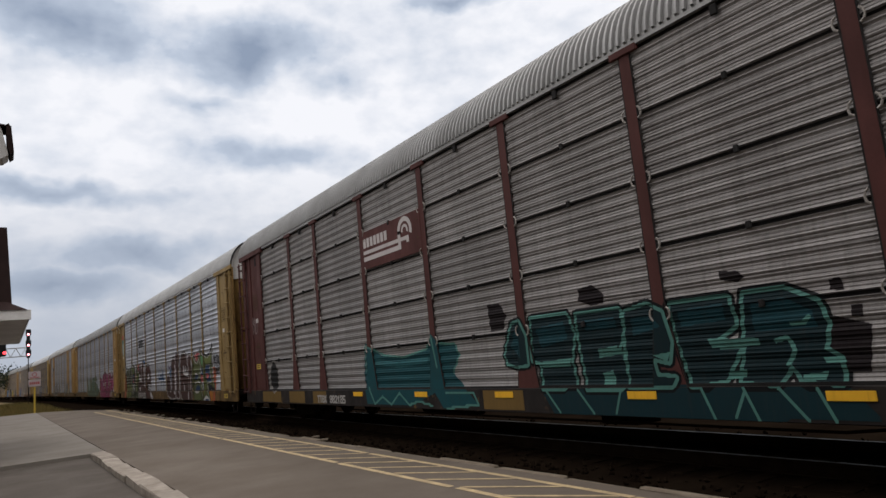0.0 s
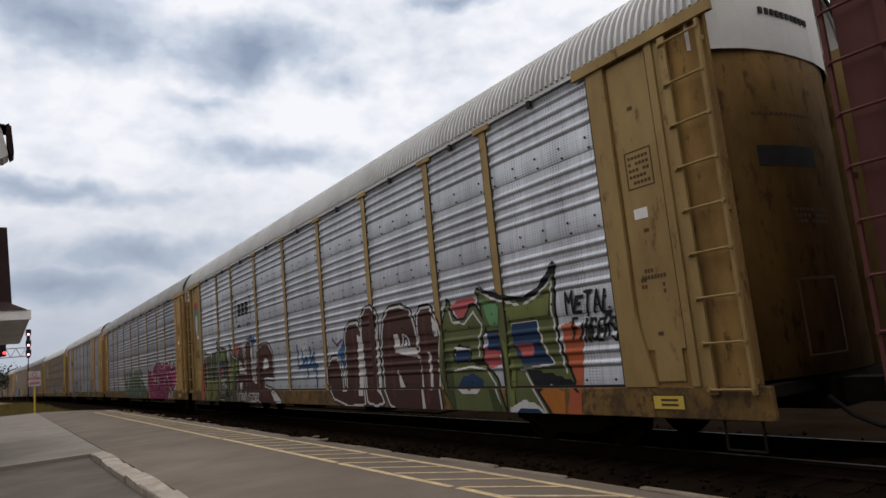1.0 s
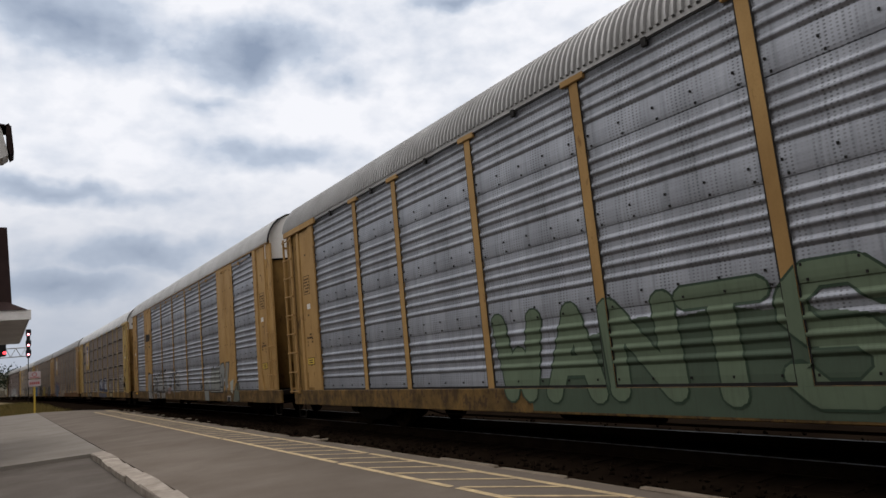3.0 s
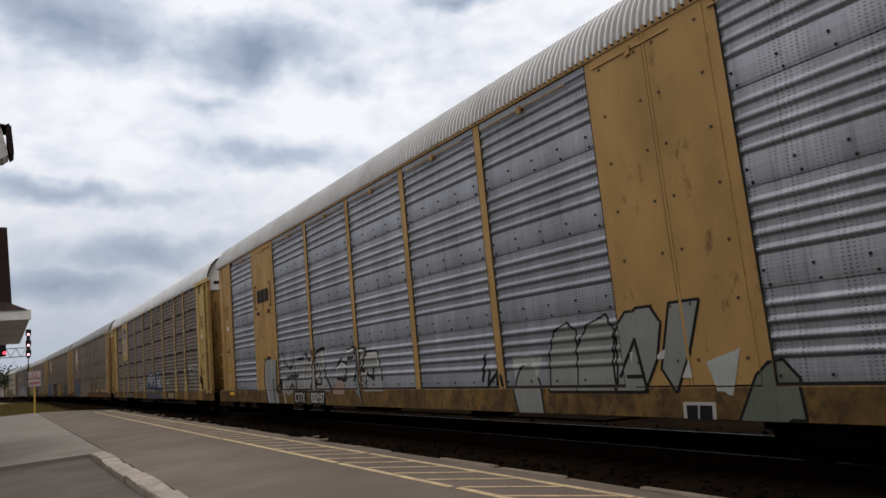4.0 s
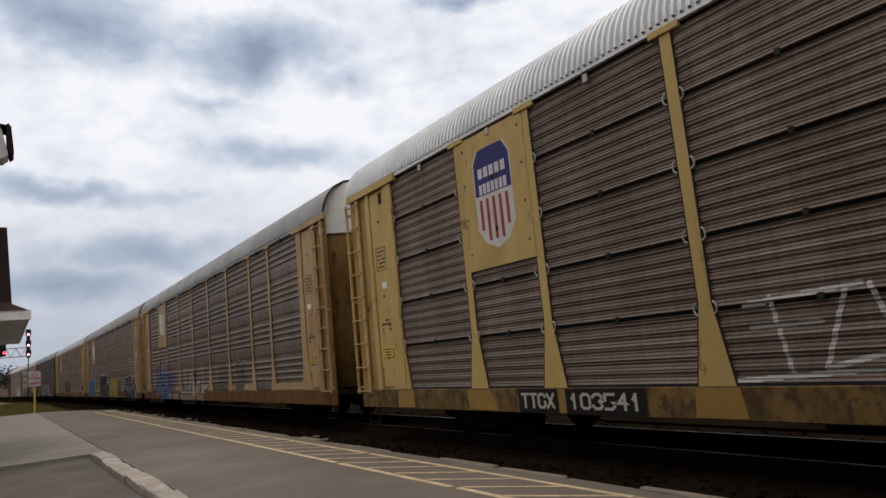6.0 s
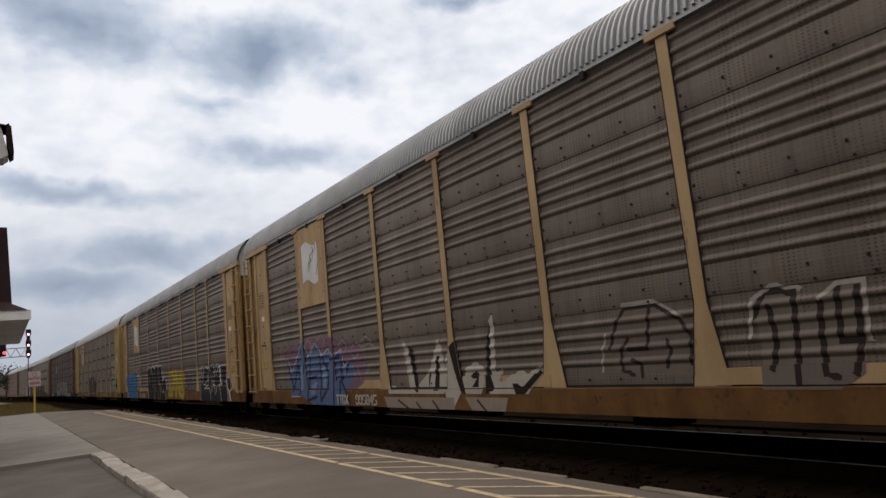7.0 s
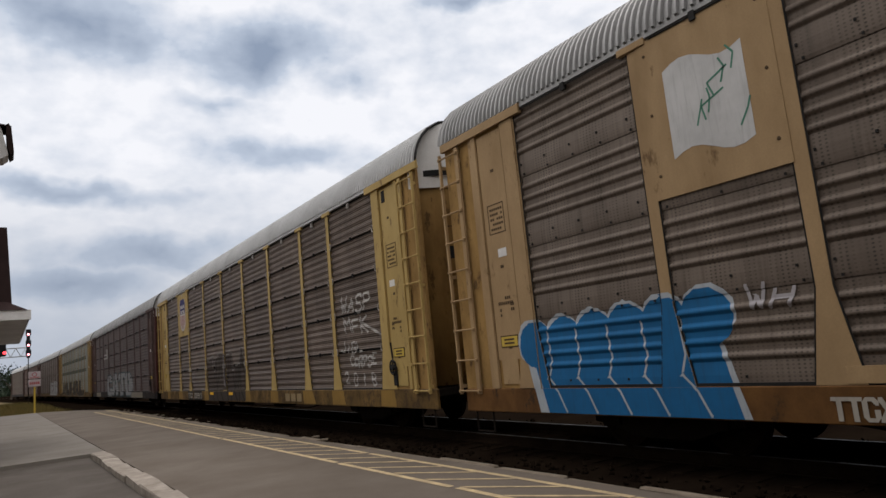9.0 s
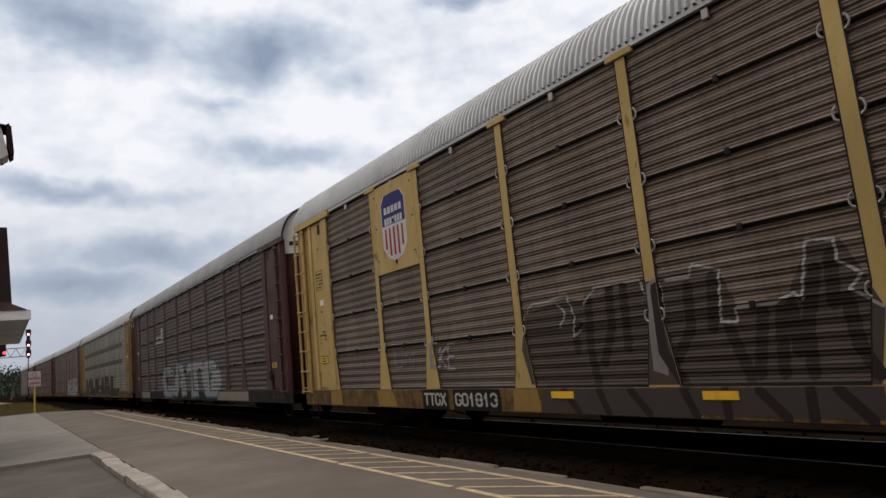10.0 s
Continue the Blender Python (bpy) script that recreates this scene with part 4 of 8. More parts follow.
        if kind == "boards" or k == 1:
            bm = bmesh.new()
            on_door(bm, -0.95, 0.05, 3.52, 3.78, 0.008)
            part("vent_slot", bm, M_BLACK, door, "dark vent slot")
        if kind == "boards":
            bm = bmesh.new()
            on_door(bm, -1.42, -0.75, 5.26, 5.39, 0.10)
            part("cap_slot", bm, M_BLACK, door, "dark slot under the roof cap")
        bm = bmesh.new()
        for (xa, xb, za, zb) in ((-0.72, 0.02, 2.10, 2.135), (-0.72, -0.68, 1.2, 2.1), (-0.02, 0.02, 1.2, 2.1), (-0.72, 0.02, 1.2, 1.225)):
            on_door(bm, xa, xb, za, zb, 0.014)
        part("hatch_frame", bm, M_STENCIL, door)
        bm = bmesh.new()
        for n in range(3):
            for c in range(9):
                if (n * 5 + c * 3) % 8 != 1:
                    on_door(bm, -0.55 + c * 0.075, -0.50 + c * 0.075, 2.80 + n * 0.075, 2.84 + n * 0.075, 0.008)
        for c in range(12):
            on_door(bm, -0.95 + c * 0.085, -0.885 + c * 0.085, 4.18, 4.21, 0.008)
        tagged(part("stencil", bm, M_STENCIL, door), kind="stuff")
        if not flush:
            ladder(car, s * (HALF - 0.45 + 0.26 * (s > 0)), 0.54, frame_m, s)
        else:
            for z in (0.98, 1.42, 1.86, 2.30, 2.74):
                bm = bmesh.new()
                rod(bm, (-1.66, s * (END - 0.5), z), (-1.66, s * (END - 0.03), z), 0.016, 5)
                for y in (END - 0.5, END - 0.03):
                    rod(bm, (-1.66, s * y, z), (-1.55, s * y, z), 0.014, 4)
                part("grab_iron", bm, frame_m, car, "short grab iron")
        if s < 0 and kind == "boards":
            bm = bmesh.new()                           # hand brake gear on the corner plate
            yc = -DOOR - 0.40
            for n in range(16):
                t0, t1 = n * math.pi / 8, (n + 1) * math.pi / 8
                rod(bm, (-1.64, yc + 0.13 * math.cos(t0), 1.42 + 0.15 * math.sin(t0)), (-1.64, yc + 0.13 * math.cos(t1), 1.42 + 0.15 * math.sin(t1)), 0.02, 5)
            for n in range(4):
                t0 = n * math.pi / 2
                rod(bm, (-1.64, yc, 1.42), (-1.64, yc + 0.13 * math.cos(t0), 1.42 + 0.15 * math.sin(t0)), 0.016, 5)
            rod(bm, (-1.67, yc, 1.42), (-1.55, yc, 1.42), 0.06, 8)
            box(bm, -1.62, -1.57, yc - 0.10, yc + 0.06, 1.02, 1.34, bevel=0.02)
            rod(bm, (-1.60, yc + 0.05, 1.5), (-1.60, yc + 0.10, 1.95), 0.018, 5)
            part("hand_brake", bm, M_BLACK, car, "greasy hand brake gear")
    if flush:
        for ob in car.children:
            if ob.name.startswith(("roof", "end_cap", "eave")):
                ob.scale.y = (HALF - 0.43) / HALF
    # flat plates that stand in for a bay
    PLATES[car.name] = [(POSTS[i] + 0.07, POSTS[i + 1] - 0.07, z0, z1) for i, z0, z1, m, seams in plates]
    for i, z0, z1, m, seams in plates:
        bm = bmesh.new()
        a, b = POSTS[i] + 0.07, POSTS[i + 1] - 0.07
        box(bm, -1.598, -1.55, a, b, z0, z1)
        for f in range(seams):
            y = a + (b - a) * (f + 1) / (seams + 1)
            box(bm, -1.606, -1.59, y - 0.02, y + 0.02, z0, z1)
            box(bm, -1.600, -1.59, y + 0.02, y + 0.034, z0, z1, 1)
        for y in (a + 0.12, b - 0.12) + ((c - 0.14, c + 0.16) if seams and (c := (a + b) / 2) else ()):
            for z in np.linspace(z0 + 0.3, z1 - 0.2, max(2, int((z1 - z0) / 0.6))) if z1 - z0 > 0.5 else ():
                rod(bm, (-1.606, y, z), (-1.59, y, z), 0.022, 6, 1)
        mesh_object("infill_plate", bm, [m, M_STENCIL], car, "flat painted infill plate")
    CARS.append((car, k, sheets))
    return car, sheets


CARS, PLATES = [], {}                            # cars, and the flat infill plates on each
M_CLIP = surface("clip_zinc", (0.34, 0.32, 0.30), (0.24, 0.22, 0.20), 0.5, 0.4)
M_STENCIL = paint("stencil_brown", (0.07, 0.045, 0.025), 0.6)
M_PLACARD = paint("placard_yellow", (0.50, 0.36, 0.07), 0.6)

# ---------------------------------------------------------------- lettering and spray paint
# strokes on a grid 4 wide and 6 high; "/" parts strokes
GLYPH = {"A": "00 26 40/12 32", "B": "00 06 35 33 03/33 41 30 00", "C": "45 36 16 05 01 10 30 41", "D": "00 06 26 44 42 20 00", "E": "46 06 00 40/03 33", "F": "00 06 46/03 33",
         "G": "45 36 16 05 01 10 30 41 43 23", "H": "00 06/40 46/03 43", "I": "20 26", "J": "46 41 30 10 01", "K": "00 06/46 03 40", "L": "06 00 40", "M": "00 06 23 46 40",
         "N": "00 06 40 46", "O": "01 05 16 36 45 41 30 10 01", "P": "00 06 36 45 44 33 03", "R": "00 06 36 45 44 33 03/23 40", "S": "45 36 16 05 04 13 33 42 41 30 10 01",
         "T": "20 26/06 46", "U": "06 01 10 30 41 46", "V": "06 20 46", "W": "06 10 23 30 46", "X": "00 46/06 40", "Y": "06 23 46/23 20", "Z": "06 46 00 40",
         "0": "01 05 16 36 45 41 30 10 01", "1": "14 26 20", "2": "05 16 36 45 44 00 40", "3": "05 16 36 45 44 33 42 41 30 10 01/33 13", "4": "30 36 02 42", "5": "46 06 03 33 42 41 30 00",
         "6": "45 36 16 05 01 10 30 41 42 33 03", "7": "06 46 10", "8": "13 04 05 16 36 45 44 33 13 02 01 10 30 41 42 33", "9": "01 10 30 41 45 36 16 05 04 13 43", ".": "20 21", "-": "03 43"}


def buffer(pts, w, n=8):
    """Polygons that thicken a stroke: a quad for each piece and a round joint at each point."""
    out = []
    for a, b in zip(pts, pts[1:]):
        dx, dy = b[0] - a[0], b[1] - a[1]
        ln = math.hypot(dx, dy) or 1e-6
        nx, ny = -dy / ln * w, dx / ln * w
        out.append([(a[0] + nx, a[1] + ny), (b[0] + nx, b[1] + ny), (b[0] - nx, b[1] - ny), (a[0] - nx, a[1] - ny)])
    for a in pts:
        out.append([(a[0] + w * math.cos(2 * math.pi * i / n + 0.39), a[1] + w * math.sin(2 * math.pi * i / n + 0.39)) for i in range(n)])
    return out


def word_strokes(text, x0, x1, z0, z1, lean=0.0, wobble=0.0, seed=1, rise=0.0):
    """Strokes of a word that fills the box, letter by letter, in (along the car to the reader's right, height)."""
    rng = random.Random(seed)
    n, out = len(text), []
    step = (x1 - x0) / n
    for i, ch in enumerate(text):
        up, down = rng.uniform(-wobble, wobble), rng.uniform(-wobble, wobble)
        tilt, letter = lean + rng.uniform(-wobble, wobble), []
        if ch == " ":
            continue
        for st in GLYPH[ch].split("/"):
            pts = []
            for p in st.split():
                gx, gz = int(p[0]) / 4, int(p[1]) / 6
                lo, hi = z0 + down, z1 + up + rise * i / max(1, n - 1)
                z = lo + (hi - lo) * gz
                pts.append((x0 + step * (i + 0.14 + 0.72 * gx) + tilt * (gz - 0.5), z))
            letter.append(pts)
        out.append(letter)
    return out


def fatten(strokes, wx, wz, dx=0.0, dz=0.0, n=8):
    """Strokes thickened by wx along the car and wz in height."""
    k = wx / wz
    out = []
    for st in strokes:
        for q in buffer([(x, z * k) for x, z in st], wx, n):
            out.append([(x + dx, z / k + dz) for x, z in q])
    return out


def spray(car, sheets, polys, material, lift, name="graffiti", parent=None, label="", z_lo=None):
    """Paint on the car's side: the polygons' union laid over sheets, posts and sill, strip by strip."""
    zs = {SILL_LO + 0.01, SILL_HI - 0.005, SILL_HI + 0.012}
    for pts in sheets:
        zs.update(z for z, _ in pts)
    lo = max(min(p[1] for q in polys for p in q), SILL_LO + 0.01)
    hi = min(max(p[1] for q in polys for p in q), EAVE - 0.07)
    zs = sorted(z for z in zs if lo < z < hi)
    levels = [lo]
    for z in zs + [hi]:
        n = max(1, int((z - levels[-1]) / 0.035))
        base = levels[-1]
        levels += [base + (z - base) * (i + 1) / n for i in range(n) if z - base > 1e-4]
    bm = bmesh.new()
    edges = [[(a, b) for a, b in zip(q, q[1:] + q[:1]) if abs(a[1] - b[1]) > 1e-9] for q in polys]
    for za, zb in zip(levels, levels[1:]):
        zm = (za + zb) / 2
        spans = []
        for q in edges:
            xs = []
            for a, b in q:
                if (a[1] - zm) * (b[1] - zm) < 0:
                    g = (b[0] - a[0]) / (b[1] - a[1])
                    g = max(-1.5, min(1.5, g))
                    xs.append((a[0] + (b[0] - a[0]) / (b[1] - a[1]) * (zm - a[1]), g))
            xs.sort()
            spans += [(xs[i], xs[i + 1]) for i in range(0, len(xs) - 1, 2)]
        spans.sort(key=lambda s: s[0][0])
        merged = []
        for s in spans:
            if merged and s[0][0] <= merged[-1][1][0]:
                if s[1][0] > merged[-1][1][0]:
                    merged[-1] = (merged[-1][0], s[1])
            else:
                merged.append(s)
        w = post_width(zm) if car["flared"] else 0.085
        sill = zm < SILL_HI
        plates = [] if sill else [(-b, -a) for a, b, lo_z, hi_z in PLATES.get(car.name, ()) if lo_z < zm < hi_z]
        rim = 0.26 + (max(0.0, 1.95 - zm)) * 0.20
        da, db = (-1.602, -1.602) if sill else (-SIDE + depth_at(sheets, za + 1e-4), -SIDE + depth_at(sheets, zb - 1e-4))
        for (xl, gl), (xr, gr) in merged:
            cuts = [(xl, gl)]
            if not sill:
                marks = [e for y in POSTS for e in (-y - w, -y + w)] + [e for q in plates for e in q] + [sg * (DOOR + e) for sg in (-1, 1) for e in (-0.06, rim)]
                cuts += [(e, 0.0) for e in sorted(marks) if xl < e < xr]
            cuts.append((xr, gr))
            for (a, ga), (b, gb) in zip(cuts, cuts[1:]):
                mid = -(a + b) / 2
                post = (not sill) and any(abs(mid - y) < w for y in POSTS)
                corner = (not sill) and abs(mid) > DOOR + 0.08
                ledge = (not sill) and -0.06 < abs(mid) - DOOR < rim
                flat = any(e < -mid < f for e, f in plates)
                p, q = (-1.612, -1.612) if ledge else (-1.599, -1.599) if flat else (-1.589, -1.589) if post else (-1.583, -1.583) if corner else (da, db)
                h = (zb - za) / 2
                quad = [(p - lift, -(a - ga * h), za), (p - lift, -(b - gb * h), za), (q - lift, -(b + gb * h), zb), (q - lift, -(a + ga * h), zb)]
                bm.faces.new([bm.verts.new(v) for v in quad])
    bmesh.ops.remove_doubles(bm, verts=bm.verts, dist=0.003)
    return part(name, bm, material, parent or car, label)


def X(u):
    """Reader's x on the car's side from metres behind the leading gap."""
    return 14.43 - u


def blob(cx, cz, rx, rz, seed=0, n=18, rough=0.15):
    rng = random.Random(seed)
    return [(cx + rx * math.cos(2 * math.pi * i / n) * (1 + rng.uniform(-rough, rough)), cz + rz * math.sin(2 * math.pi * i / n) * (1 + rng.uniform(-rough, rough))) for i in range(n)]


def rect(x0, x1, z0, z1):
    return [(x0, z0), (x1, z0), (x1, z1), (x0, z1)]


# solid letters on a grid of 9 by 9, drawn as one outline each; COUNTER holds the eye of a letter
BLOCK = {"A": "00 29 69 90 60 52 42 30", "B": "00 09 69 98 66 94 91 70", "C": "97 69 29 06 03 20 70 92 83 43 34 36 46 86", "D": "00 09 59 96 93 50", "E": "00 19 98 87 47 46 76 74 43 42 93 80",
         "F": "00 19 98 87 47 45 75 64 44 40", "G": "97 69 29 06 03 20 70 93 95 54 63 43 34 36 47 86", "H": "00 09 39 35 65 69 99 90 60 63 33 30", "I": "20 29 69 60", "J": "99 69 64 54 44 35 05 02 20 70 93",
         "K": "10 08 39 36 69 99 64 90 60 43 40", "L": "09 39 33 93 80 00", "M": "00 19 39 45 69 89 90 70 66 50 40 26 20", "N": "00 09 39 64 69 99 90 60 35 30", "O": "20 03 06 29 69 96 93 70",
         "P": "00 09 69 98 95 63 43 40 20", "R": "00 09 69 98 95 64 90 60 43 30 20", "S": "99 29 06 15 64 62 12 00 70 94 96 46 47 88", "T": "08 19 99 97 67 70 30 37 06", "U": "09 39 34 44 64 69 99 92 70 20 02",
         "V": "09 39 44 69 99 60 30", "W": "09 39 34 48 64 69 99 80 55 45 20"}
COUNTER = {"A": "44 47 55", "B": "46 57 55", "D": "34 36 56 54", "O": "44 46 56 54", "P": "46 67 65", "R": "46 67 65"}


def closed_band(q, wx, wz):
    return [q] + fatten([q + q[:1]], wx, wz, n=7)


def piece(cs, text, u0, u1, z0, z1, fill, line, halo=None, w=0.14, edge=0.045, lean=0.0, wobble=0.12, seed=1, shine=None, rise=0.0, label="spray-painted letter", drop=None, core=None):
    """A graffiti piece, letter by letter: halo, shadow, outline, fill and highlights lie over one another."""
    car, sheets = cs
    rng = random.Random(seed)
    n = len(text)
    step = (X(u1) - X(u0)) / n
    for i, ch in enumerate(text):
        lo, hi = z0 + rng.uniform(0, wobble), z1 + rise * i / max(1, n - 1) - rng.uniform(0, wobble)
        x0, tilt, swell = X(u0) + step * (i - 0.03), lean + rng.uniform(-wobble, wobble), rng.uniform(-0.5, 0.5) * wobble

        def place(code):
            out = []
            for p in code.split():
                gx, gz = int(p[0]) / 9, int(p[1]) / 9
                gx += rng.uniform(-0.03, 0.03)
                spike = 0.06 * (hi - lo) * (rng.random() if gz > 0.95 or gz < 0.05 else 0)
                z = lo + (hi - lo) * gz + (spike if gz > 0.5 else -spike)
                out.append((x0 + step * 1.06 * (gx + swell * (gz - 0.5)) + tilt * (gz - 0.5), z))
            return out
        body = place(BLOCK[ch])
        eye = place(COUNTER[ch]) if ch in COUNTER else None
        cx, cz = sum(p[0] for p in body) / len(body), sum(p[1] for p in body) / len(body)
        up, top = 0.0004 * i, None
        if halo:
            top = spray(car, sheets, closed_band(body, edge * 2.6, edge * 2.4), colour(*halo), 0.0025 + up, "letter", label=label)
        if drop:
            d = spray(car, sheets, [[(x + 0.22, z - 0.2) for x, z in q] for q in closed_band(body, 0.03, 0.03)], colour(*drop), 0.0055 + up, "shadow" if top else "letter", top, "" if top else label)
            top = top or d
        ob = spray(car, sheets, closed_band(body, edge, edge), colour(*line), 0.0085 + up, "outline" if top else "letter", top, "" if top else label)
        top = top or ob
        spray(car, sheets, [body], colour(*fill), 0.0115 + up, "fill", top)
        if core:
            spray(car, sheets, [[(cx + (x - cx) * 0.72 + 0.03, cz + (z - cz) * 0.80) for x, z in body]], colour(*core), 0.0130 + up, "core", top)
        if eye:
            spray(car, sheets, [eye], colour(*line), 0.0145 + up, "eye", top)
        if shine:
            k = len(body) // 2
            inner = [(cx + (x - cx) * 0.84, cz + (z - cz) * 0.86) for x, z in body[1: 1 + max(3, k)]]
            spray(car, sheets, fatten([inner], 0.026, 0.022, n=5), colour(*shine), 0.0165 + up, "highlight", top)


def bubble(cs, text, u0, u1, z0, z1, fill, line, halo=None, w=0.14, edge=0.045, lean=0.0, wobble=0.12, seed=1, shine=None, rise=0.0, label="spray-painted letter", drop=None, core=None):
    """As piece(), but with fat round strokes."""
    car, sheets = cs
    wz = min(w, (z1 - z0) / 10.5)
    step = (X(u1) - X(u0)) / len(text)
    wx = min(max(w, step * 0.135), step * 0.17)
    for i, st in enumerate(word_strokes(text, X(u0), X(u1), z0 + wz, z1 - wz, lean, wobble, seed, rise)):
        up, top = 0.0004 * i, None
        if halo:
            top = spray(car, sheets, fatten(st, wx + edge * 2.3, wz + edge * 2.0, n=12), colour(*halo), 0.0025 + up, "letter", label=label)
        if drop:
            d = spray(car, sheets, fatten(st, wx, wz, 0.2, -0.18, n=12), colour(*drop), 0.0055 + up, "shadow" if top else "letter", top, "" if top else label)
            top = top or d
        ob = spray(car, sheets, fatten(st, wx + edge, wz + edge, n=12), colour(*line), 0.0085 + up, "outline" if top else "letter", top, "" if top else label)
        top = top or ob
        spray(car, sheets, fatten(st, wx, wz, n=12), colour(*fill), 0.0115 + up, "fill", top)
        if core:
            spray(car, sheets, fatten(st, wx * 0.55, wz * 0.45), colour(*core), 0.0140 + up, "core", top)
        if shine:
            q = fatten([[(x - wx * 0.5, z + wz * 0.45) for x, z in s[: max(2, len(s) // 2)]] for s in st[:1]], 0.022, 0.020, n=5)
            spray(car, sheets, q, colour(*shine), 0.0165 + up, "highlight", top)


GRID = "0123456789abcdefghijklmnopqrstuvwxyz"
DRAWN = {}


def art(cs, u0, u1, z0, z1, label, layers, over=0.0):
    """One letter in the box, layer over layer: outlines placed to fit the camera's view, on a grid of 36 by 36, w
    widens them, a negative w draws open strokes.
    """
    top = None
    DRAWN[cs[0].name] = DRAWN.get(cs[0].name, 0) + 1       # later letters lie over earlier ones
    base = 0.003 + over + 0.00013 * DRAWN[cs[0].name]
    for i, (name, col, w, code) in enumerate(layers):
        for n, st in enumerate(code.split("/")):
            line = [(X(u0) + (X(u1) - X(u0)) * GRID.index(p[0]) / 35, z0 + (z1 - z0) * GRID.index(p[1]) / 35) for p in st.split()]
            polys = fatten([line], -w, -w, n=6) if w < 0 else closed_band(line, w, w) if w else [line]
            ob = spray(cs[0], cs[1], polys, colour(*col), base + 0.0024 * i + 0.00004 * n, name, top, "" if top else label)
            top = top or ob


def scrawl(cs, text, u0, u1, z0, z1, col, w=0.03, lean=0.05, wobble=0.05, seed=2, label="hand-sprayed letter"):
    car, sheets = cs
    for i, st in enumerate(word_strokes(text, X(u0), X(u1), z0 + w, z1 - w, lean, wobble, seed)):
        spray(car, sheets, fatten(st, w, w, n=6), colour(*col), 0.018 + 0.0003 * i, "tag_letter", label=label)


def patch(cs, polys, col, lift=0.002, label="patch of spray paint", name="paint_patch"):
    for i, q in enumerate(polys):
        ob = spray(cs[0], cs[1], [q], colour(*col), lift + 0.0002 * i, name, label=label)
    return ob


def number_bars(cs, u0, u1, z0, z1, col, text, back=None):
    """Stencilled road number on the sill."""
    if back:
        patch(cs, [rect(X(u0) - 0.06, X(u1) + 0.06, SILL_LO + 0.012, SILL_HI - 0.006)], back, 0.0182, "black number panel", "number_panel")
    for st in word_strokes(text, X(u0), X(u1), z0, z1, 0, 0, 1):
        spray(cs[0], cs[1], fatten(st, 0.026, 0.02, n=6), colour(*col), 0.019, "digit", label="pale stencilled digit")


def mark_bars(cs, u0, u1, z0, z1, col, n):
    """Plain bars where a company mark stands."""
    w = (X(u1) - X(u0)) / n
    patch(cs, [rect(X(u0) + w * (i + 0.12), X(u0) + w * (i + 0.88), z0, z1) for i in range(n)], col, 0.019, "pale company mark as plain bars", "company_mark")


def decal(car, polys, col, x, name="logo", parent=None, label=""):
    """Flat paint on a plate; words, dots and scratches are an object each."""
    ob = None
    for group in ([[q] for q in polys] if name in ("word_mark", "dot", "scratch") else [polys]):
        bm = bmesh.new()
        for q in group:
            bm.faces.new([bm.verts.new((x, -a, z)) for a, z in q])
        bmesh.ops.remove_doubles(bm, verts=bm.verts, dist=0.001)
        ob = part(name, bm, colour(*col), parent or car, label)
    return ob


def arc_band(cx, cz, r0, r1, a0, a1, n=12):
    out = []
    for i in range(n):
        t0, t1 = radians(a0 + (a1 - a0) * i / n), radians(a0 + (a1 - a0) * (i + 1) / n)
        out.append([(cx + r * math.cos(t), cz + r * math.sin(t)) for r, t in ((r0, t0), (r1, t0), (r1, t1), (r0, t1))])
    return out


def shield(car, i, z0, z1):
    """White, blue and red striped shield on the infill plate of a bay, its words as bars."""
    c = -(POSTS[i] + POSTS[i + 1]) / 2
    w, h = 0.50, z1 - z0
    def outline(k):
        return [(c - w * k, z1 - 0.12 * h), (c - w * k * 0.72, z1), (c - w * 0.3 * k, z1 - 0.05 * h), (c, z1 + 0.01 * h), (c + w * 0.3 * k, z1 - 0.05 * h), (c + w * k * 0.72, z1), (c + w * k, z1 - 0.12 * h),
                (c + w * k * 0.98, z0 + 0.22 * h), (c + w * k * 0.6, z0 + 0.07 * h), (c, z0), (c - w * k * 0.6, z0 + 0.07 * h), (c - w * k * 0.98, z0 + 0.22 * h)]
    top = decal(car, [outline(1.06)], (0.62, 0.60, 0.58), -1.601, "shield", None, "white, blue and red striped shield")
    decal(car, [[(c - w, z1 - 0.46 * h), (c + w, z1 - 0.46 * h), (c + w, z1 - 0.13 * h), (c + w * 0.7, z1 - 0.01 * h), (c, z1), (c - w * 0.7, z1 - 0.01 * h), (c - w, z1 - 0.13 * h)]], (0.04, 0.04, 0.16), -1.604, "blue_field", top)
    for k in range(5):
        x = c - w * 0.82 + k * w * 0.36
        decal(car, [[(x, z0 + (0.20 if k in (0, 4) else 0.10) * h), (x + w * 0.16, z0 + (0.20 if k in (0, 4) else 0.08) * h), (x + w * 0.16, z1 - 0.5 * h), (x, z1 - 0.5 * h)]], (0.36, 0.06, 0.07), -1.604, "stripe", top)
    for row, n, zz in ((0, 5, 0.19), (1, 7, 0.35)):
        decal(car, [rect(c - w * 0.8 + (j + 0.12) * 1.6 * w / n, c - w * 0.8 + (j + 0.88) * 1.6 * w / n, z1 - (zz + 0.10) * h, z1 - zz * h) for j in range(n)], (0.6, 0.58, 0.6), -1.607, "word_mark", top)


